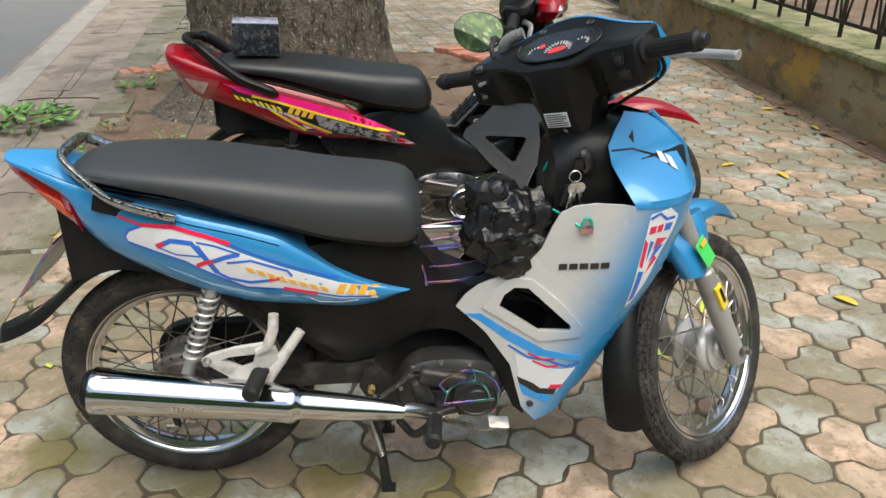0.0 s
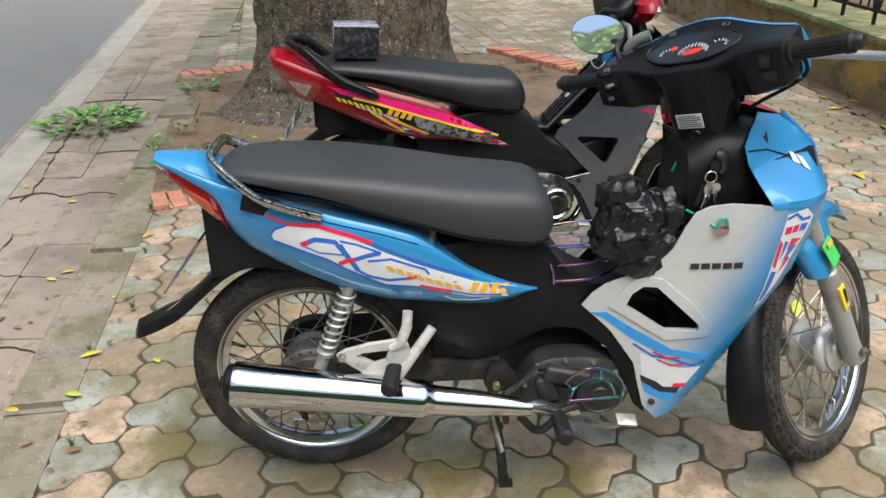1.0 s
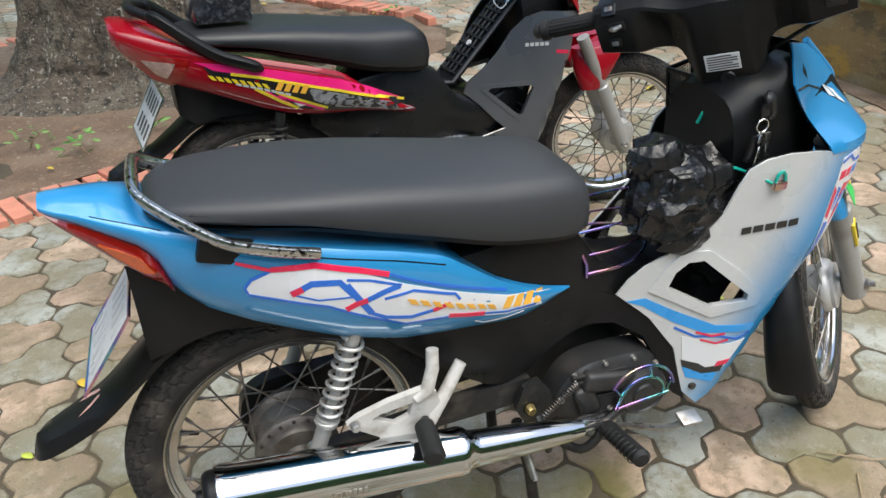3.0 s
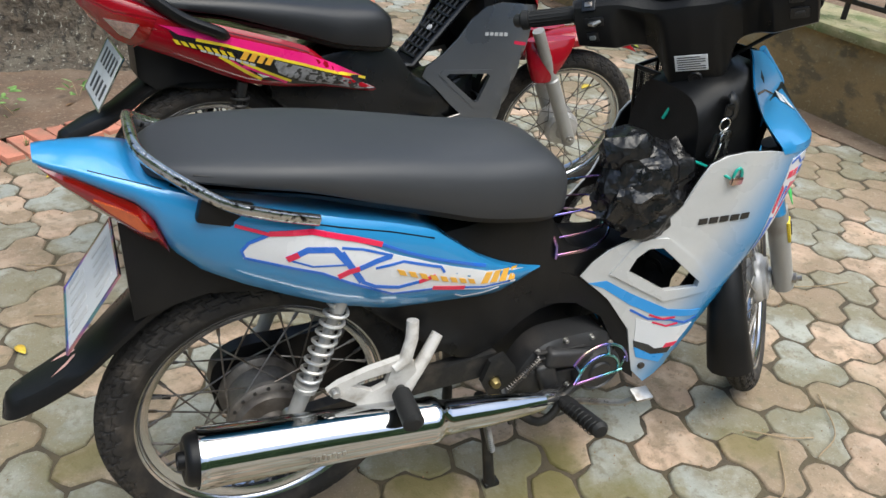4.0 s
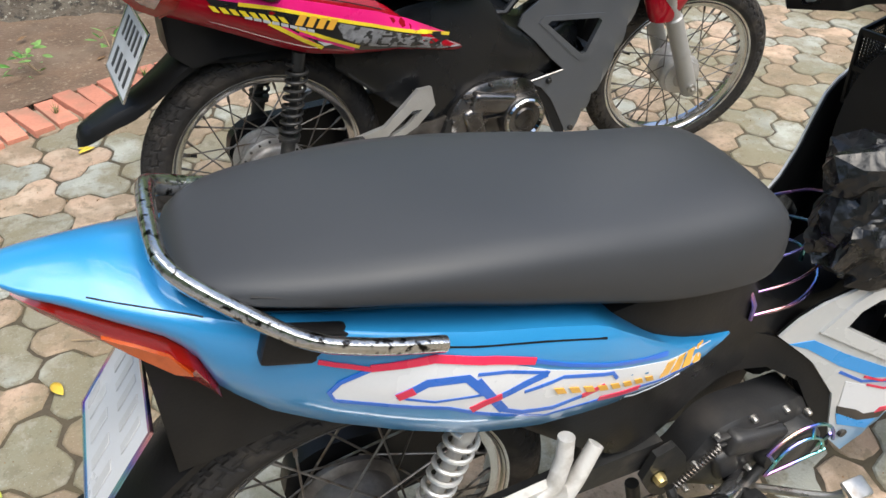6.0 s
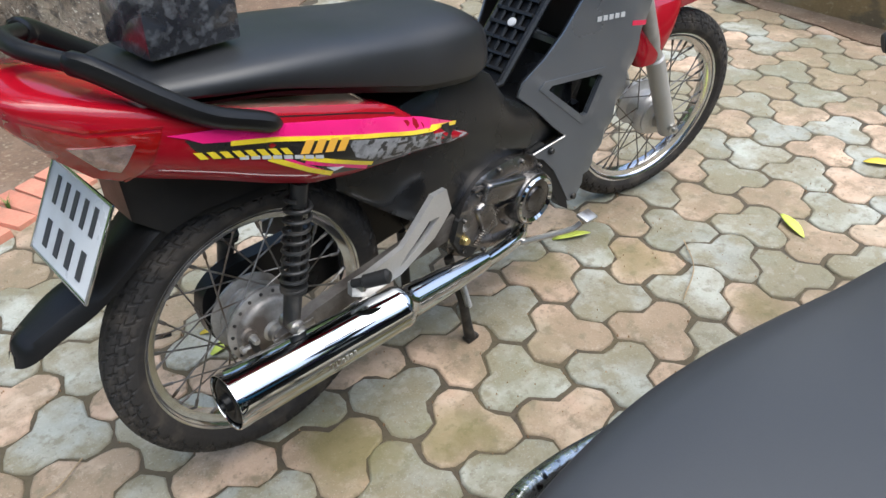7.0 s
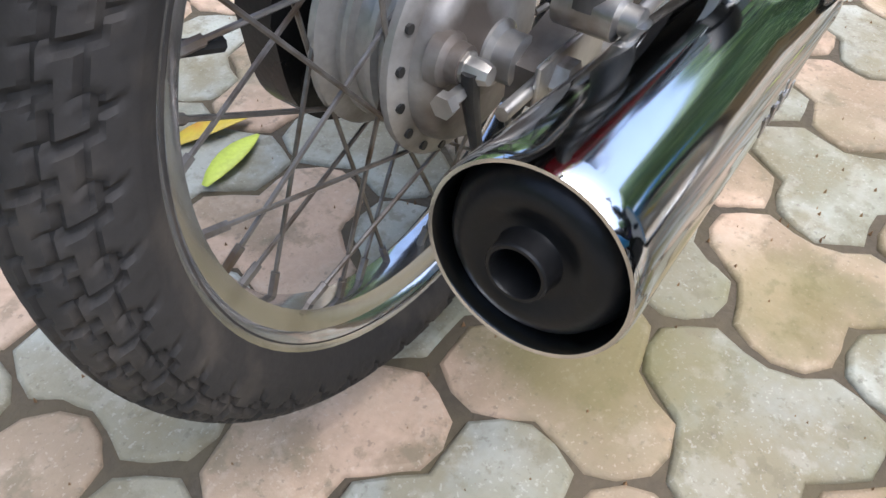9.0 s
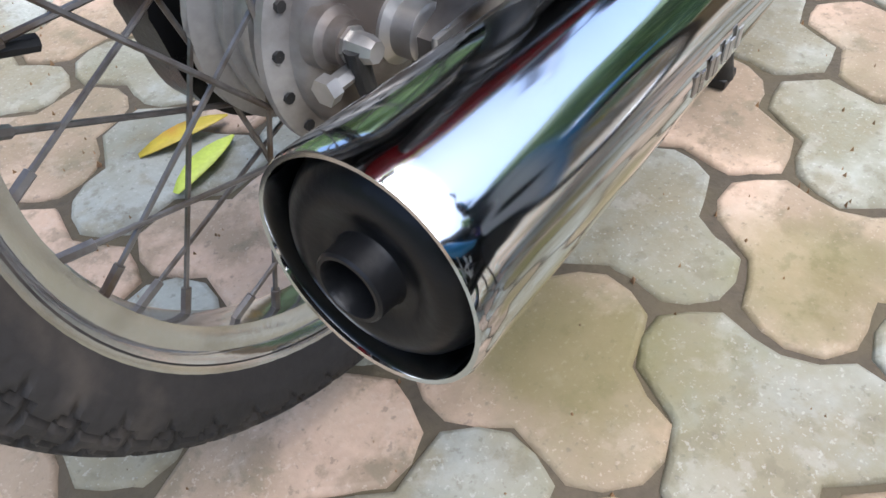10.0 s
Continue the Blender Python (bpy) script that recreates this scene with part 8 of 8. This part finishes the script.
# wrapped parcel on the red bike's seat
parcel = part("parcel", box((0.140, 0.115, 0.096), bevel=0.006), M_WRAP, None, "small parcel in black card and clear film on the seat", at=pose(-0.500, 2.462, 0.862, 0, 3, 9), category="parcel")
part("parcel_lid", box((0.136, 0.111, 0.004), (0, 0, 0.0485), 0.0015), M_WRAP_TOP, parcel, "pale printed top under clear film")


# lattice board on the red bike's step-through
def red_local(x, y, z, rx=0, ry=0, rz=0):
    return RED_AT @ pose(x, y, z, rx, ry, rz)


board = thing("foot_board", red_local(0, 0, 0), "black lattice plastic board leaning on the step-through", "board")
p0, p1 = V((0.585, 0, 0.560)), V((0.800, 0, 0.775))
d = (p1 - p0).normalized()
up = V((-d.z, 0, d.x))
for s in (-1, 1):
    part("board_edge", tube([p0 + V((-0.04, s * 0.045, 0.004)), p0 + V((0, s * 0.05, 0)), p1 + V((0, s * 0.05, 0))], 0.009, 8), M_BLACK_GLOSS, board)
part("board_plate", loft([[q + V((0, -0.048, 0)) - up * 0.004, q + V((0, 0.048, 0)) - up * 0.004, q + V((0, 0.048, 0)) + up * 0.002, q + V((0, -0.048, 0)) + up * 0.002] for q in (p0 + V((-0.04, 0, 0.004)), p0, p1)]), M_BLACK, board)
for i in range(9):
    q = p0 + d * (0.022 + 0.031 * i)
    part("board_rib", box((0.008, 0.094, 0.016), tuple(q + up * 0.006), 0.002, Matrix.Rotation(-math.atan2(d.z, d.x), 3, "Y")), M_BLACK_GLOSS, board)
for i in range(3):
    part("board_rib", tube([p0 + d * 0.02 + V((0, -0.025 + 0.025 * i, 0)) + up * 0.008, p1 - d * 0.02 + V((0, -0.025 + 0.025 * i, 0)) + up * 0.008], 0.004, 6), M_BLACK_GLOSS, board)
part("board_button", lathe([(0.0001, 0.004), (0.009, 0.003), (0.010, 0)], 12, "z"), M_PLATE_GREY, board, at=Matrix.Translation(p0 + d * 0.12 + up * 0.016 + V((0, -0.012, 0))) @ Matrix.Rotation(-math.atan2(d.z, d.x), 4, "Y"))
cloth = part("blue_cloth", crumpled((0, 0, 0), (0.050, 0.026, 0.024), 4.4, level=2), M_BLUE_CLOTH, None, "crumpled blue plastic cloth on the black board", at=red_local(0.800, -0.035, 0.795, 0, -40, 0), category="cloth")
part("white_string", tube(spline([(-0.03, -0.01, 0.0), (-0.07, -0.015, 0.0), (-0.075, -0.01, 0.03), (-0.05, 0.0, 0.04), (-0.02, 0.0, 0.02)], 18), 0.0022, 6), M_WHITE_DECAL, cloth)

# ---- leaves, weeds, twigs ----
def leaf_mesh(length, width, curl):
    bm = bmesh.new()
    n = 7
    rows = []
    for i in range(n):
        u = i / (n - 1)
        w = width * math.sin(math.pi * min(1, u * 0.92 + 0.06)) ** 0.8
        z = curl * math.sin(math.pi * u) * length
        rows.append([bm.verts.new((length * (u - 0.5), -w / 2, z + 0.10 * w)), bm.verts.new((length * (u - 0.5), 0, z)), bm.verts.new((length * (u - 0.5), w / 2, z + 0.10 * w))])
    for a, b in zip(rows, rows[1:]):
        for k in (0, 1):
            bm.faces.new((a[k], a[k + 1], b[k + 1], b[k]))
    g = bmesh.ops.extrude_face_region(bm, geom=bm.faces[:])
    for v in g["geom"]:
        if isinstance(v, bmesh.types.BMVert):
            v.co.z -= 0.0008
    return bm


LEAF_DATA = {}
for key, m in (("Y", M_LEAF_YELLOW), ("L", M_LEAF_LIME), ("B", M_LEAF_BROWN), ("G", M_LEAF), ("P", M_LEAF_PALE)):
    for v, (ln, wd, cu) in enumerate(((0.105, 0.032, 0.03), (0.085, 0.036, 0.05), (0.065, 0.030, 0.02))):
        b = leaf_mesh(ln, wd, cu)
        bmesh.ops.recalc_face_normals(b, faces=b.faces)
        me = bpy.data.meshes.new("leaf")
        b.to_mesh(me)
        b.free()
        me.shade_smooth()
        me.materials.append(m)
        LEAF_DATA[key, v] = me
LEAF_WORDS = {"Y": "fallen yellow leaf on the pavement", "L": "fallen lime green leaf on the pavement", "B": "dry brown leaf on the ground"}
rng = random.Random(12)


def fallen(kind_key, x, y, z=0.006, size=1.0, group="fallen leaves", turn=None):
    o = new("fallen_leaf", LEAF_DATA[kind_key, 0 if turn is not None else rng.randrange(3)])
    o.matrix_basis = Matrix.Translation((x, y, z)) @ Euler((rng.uniform(-0.12, 0.12), rng.uniform(-0.12, 0.12), rng.uniform(0, 6.28) if turn is None else turn)).to_matrix().to_4x4() @ Matrix.Scale(size, 4)
    tagged(o, LEAF_WORDS[kind_key], "leaf", group)


for k, x, y in (("Y", 1.435, 2.20), ("Y", 1.813, 3.425), ("Y", 1.606, 3.59), ("L", -1.119, 1.98), ("Y", -1.010, 2.207), ("L", 0.936, 2.183), ("L", 0.446, 2.536), ("Y", -0.924, 3.235), 
                ("Y", -1.44, 2.91), ("L", -1.30, 1.81), ("Y", -1.33, 2.016), ("Y", -1.442, 1.747), ("Y", -0.916, 3.219), ("L", 0.681, 1.933), ("Y", 2.36, 4.9), ("Y", 2.30, 4.62), ("B", 2.42, 4.75), ("B", 2.2, 5.2), ("L", 2.38, 4.2)):
    fallen(k, x, y, 0.007 if x > kerb_inner(y) else 0.012, 1.0 if x > 0 else 0.62)
fallen("Y", -0.443, 2.808, 0.007, 0.98, turn=-0.32)
fallen("L", -0.456, 2.750, 0.007, 0.92, turn=0.28)
for k, x, y in (("Y", -1.66, 2.66), ("L", -1.70, 2.60), ("L", -2.27, 3.63), ("B", -1.75, 2.3), ("B", -1.66, 2.25), ("Y", -1.95, 3.4), ("B", -1.85, 4.0), ("B", -2.1, 5.0), ("B", -2.0, 5.5), ("B", -2.35, 6.1)):
    fallen(k, x * 1.05, y * 1.05, -0.092, 0.6)
for _ in range(46):
    x, y = rng.uniform(-1.9, 0.9), rng.uniform(3.6, 6.6)
    if inside((x, y), PIT) and math.hypot(x + 0.74, y - 5.22) > 0.95:
        fallen("B" if rng.random() < 0.8 else "Y", x, y, 0.022, rng.uniform(0.5, 0.9))
for _ in range(70):
    fallen("B" if rng.random() < 0.9 else "Y", 2.50 - abs(rng.gauss(0, 0.14)), rng.uniform(3.4, 7.5), 0.012, rng.uniform(0.5, 1.0))
for _ in range(20):
    fallen("B", 0.55 + rng.gauss(0, 0.16), 6.0 + rng.gauss(0, 0.28), 0.03, rng.uniform(0.6, 1.0))
for _ in range(40):
    fallen("B" if rng.random() < 0.8 else "Y", rng.uniform(2.98, 4.2), rng.uniform(3.6, 8.0), 0.43, rng.uniform(0.7, 1.2))


for _ in range(90):
    y = rng.uniform(1.0, 5.2)
    if rng.random() < 0.55:
        fallen("B" if rng.random() < 0.85 else "Y", kerb_inner(y) + rng.gauss(0.0, 0.05), y, 0.012, rng.uniform(0.18, 0.45))
    else:
        fallen("B" if rng.random() < 0.85 else "Y", kerb_outer(y) - abs(rng.gauss(0.02, 0.06)) - 0.01, y, -0.092, rng.uniform(0.2, 0.55))


def sprig(name, label, at, n, spread, kinds, size, rise, group=""):
    """A clump of leaves on thin stalks."""
    t = thing(name, at, label, "plant", group)
    for i in range(n):
        a = rng.uniform(0, 6.28)
        r = spread * math.sqrt(rng.random())
        z = rise * (1 - 0.6 * r / spread) * rng.uniform(0.3, 1.0) + 0.01
        o = new("leaf", LEAF_DATA[rng.choice(kinds), rng.randrange(3)])
        o.parent = t
        o.matrix_basis = Matrix.Translation((r * math.cos(a), r * math.sin(a), z)) @ Euler((rng.uniform(-0.5, 0.5), rng.uniform(-0.7, 0.2), a + rng.uniform(-0.6, 0.6))).to_matrix().to_4x4() @ Matrix.Scale(size * rng.uniform(0.7, 1.2), 4)
    for i in range(max(2, n // 9)):
        a = rng.uniform(0, 6.28)
        part("stalk", tube([(0, 0, 0), (0.3 * spread * math.cos(a), 0.3 * spread * math.sin(a), rise * 0.4), (0.7 * spread * math.cos(a), 0.7 * spread * math.sin(a), rise * 0.6)], 0.002, 5), M_TWIG, t)
    return t


pile = sprig("leaf_pile", "heap of cut green leafy twigs lying in the gutter", pose(-2.50, 4.98, -0.10, 0, 0, 12), 150, 0.36, ("G", "G", "P", "P", "P"), 1.05, 0.09)
sprig("leaf_pile", "small green twig lying on the kerb", pose(-1.86, 5.42, 0.004), 14, 0.13, ("G", "P"), 0.9, 0.05)
for x, y, n, s, r in ((-1.74, 5.50, 16, 0.12, 0.16), (-1.75, 4.03, 20, 0.10, 0.10), (-1.70, 4.35, 14, 0.08, 0.08), (-1.30, 4.05, 16, 0.10, 0.12), (-1.05, 3.86, 20, 0.12, 0.12), (-0.80, 3.98, 14, 0.10, 0.10), (-1.48, 3.55, 10, 0.07, 0.06), (-1.66, 3.7, 12, 0.07, 0.06), (0.92, 5.75, 10, 0.08, 0.08), (-1.50, 4.0, 10, 0.08, 0.07)):
    sprig("weed", "low green weed growing at the edge of the soil", pose(x, y, 0.01), n, s, ("G", "P"), 0.55, r, "weeds")
for _ in range(26):
    sprig("weed", "green weed growing behind the fence", pose(rng.uniform(2.95, 4.6), rng.uniform(3.4, 8.2), 0.41), 12, 0.14, ("G", "P"), 0.8, 0.2, "weeds")


def grass_tuft(x, y, z, n, h):
    bm = bmesh.new()
    for _ in range(n):
        a, l = rng.uniform(0, 6.28), h * rng.uniform(0.5, 1.1)
        w = 0.0022
        c, s = math.cos(a), math.sin(a)
        pts = [V((0.25 * l * u * u * c * 2 + rng.uniform(-0.004, 0.004), 0.25 * l * u * u * s * 2, l * u)) for u in (0, 0.5, 1)]
        rows = [[bm.verts.new(p + V((-s * w * k, c * w * k, 0))) for k in (-1 + 0.9 * i / 2, 1 - 0.9 * i / 2)] for i, p in enumerate(pts)]
        for p, q in zip(rows, rows[1:]):
            bm.faces.new((p[0], p[1], q[1], q[0]))
    part("grass_tuft", bm, M_GRASS, None, "small tuft of green grass in a joint", at=pose(x, y, z), category="grass", group="grass tufts", smooth=False)


for x, y, n, h in ((2.50, 4.84, 34, 0.09), (2.48, 4.40, 12, 0.05), (-1.22, 1.60, 16, 0.05), (-1.30, 2.3, 20, 0.05), (-1.40, 2.75, 18, 0.05), (-1.52, 3.2, 22, 0.06), (-1.60, 3.9, 26, 0.07), (-1.68, 4.6, 20, 0.06), (-1.0, 3.5, 20, 0.05), (-0.7, 3.7, 18, 0.05), (-1.35, 2.05, 12, 0.04)):
    grass_tuft(x, y, 0.0, n, h)
for pts in ([(0.62, 1.20, 0.006), (0.72, 1.24, 0.010), (0.80, 1.36, 0.006)], [(0.36, 1.13, 0.006), (0.46, 1.15, 0.008), (0.55, 1.25, 0.006)], [(0.52, 1.33, 0.006), (0.60, 1.27, 0.009), (0.66, 1.25, 0.006)],
            [(0.46, 2.18, 0.006), (0.58, 2.24, 0.008), (0.66, 2.33, 0.006)], [(1.05, 1.80, 0.006), (1.2, 1.74, 0.008), (1.34, 1.72, 0.006)], [(-0.98, 2.35, 0.006), (-0.90, 2.33, 0.010), (-0.80, 2.38, 0.006)],
            [(-1.0, 2.62, 0.006), (-0.9, 2.58, 0.01), (-0.82, 2.63, 0.006)]):
    part("twig", tube(spline(pts, 12), 0.0016, 5), M_TWIG, None, "thin dry grass stalk lying on the pavers", category="twig", group="dry stalks")
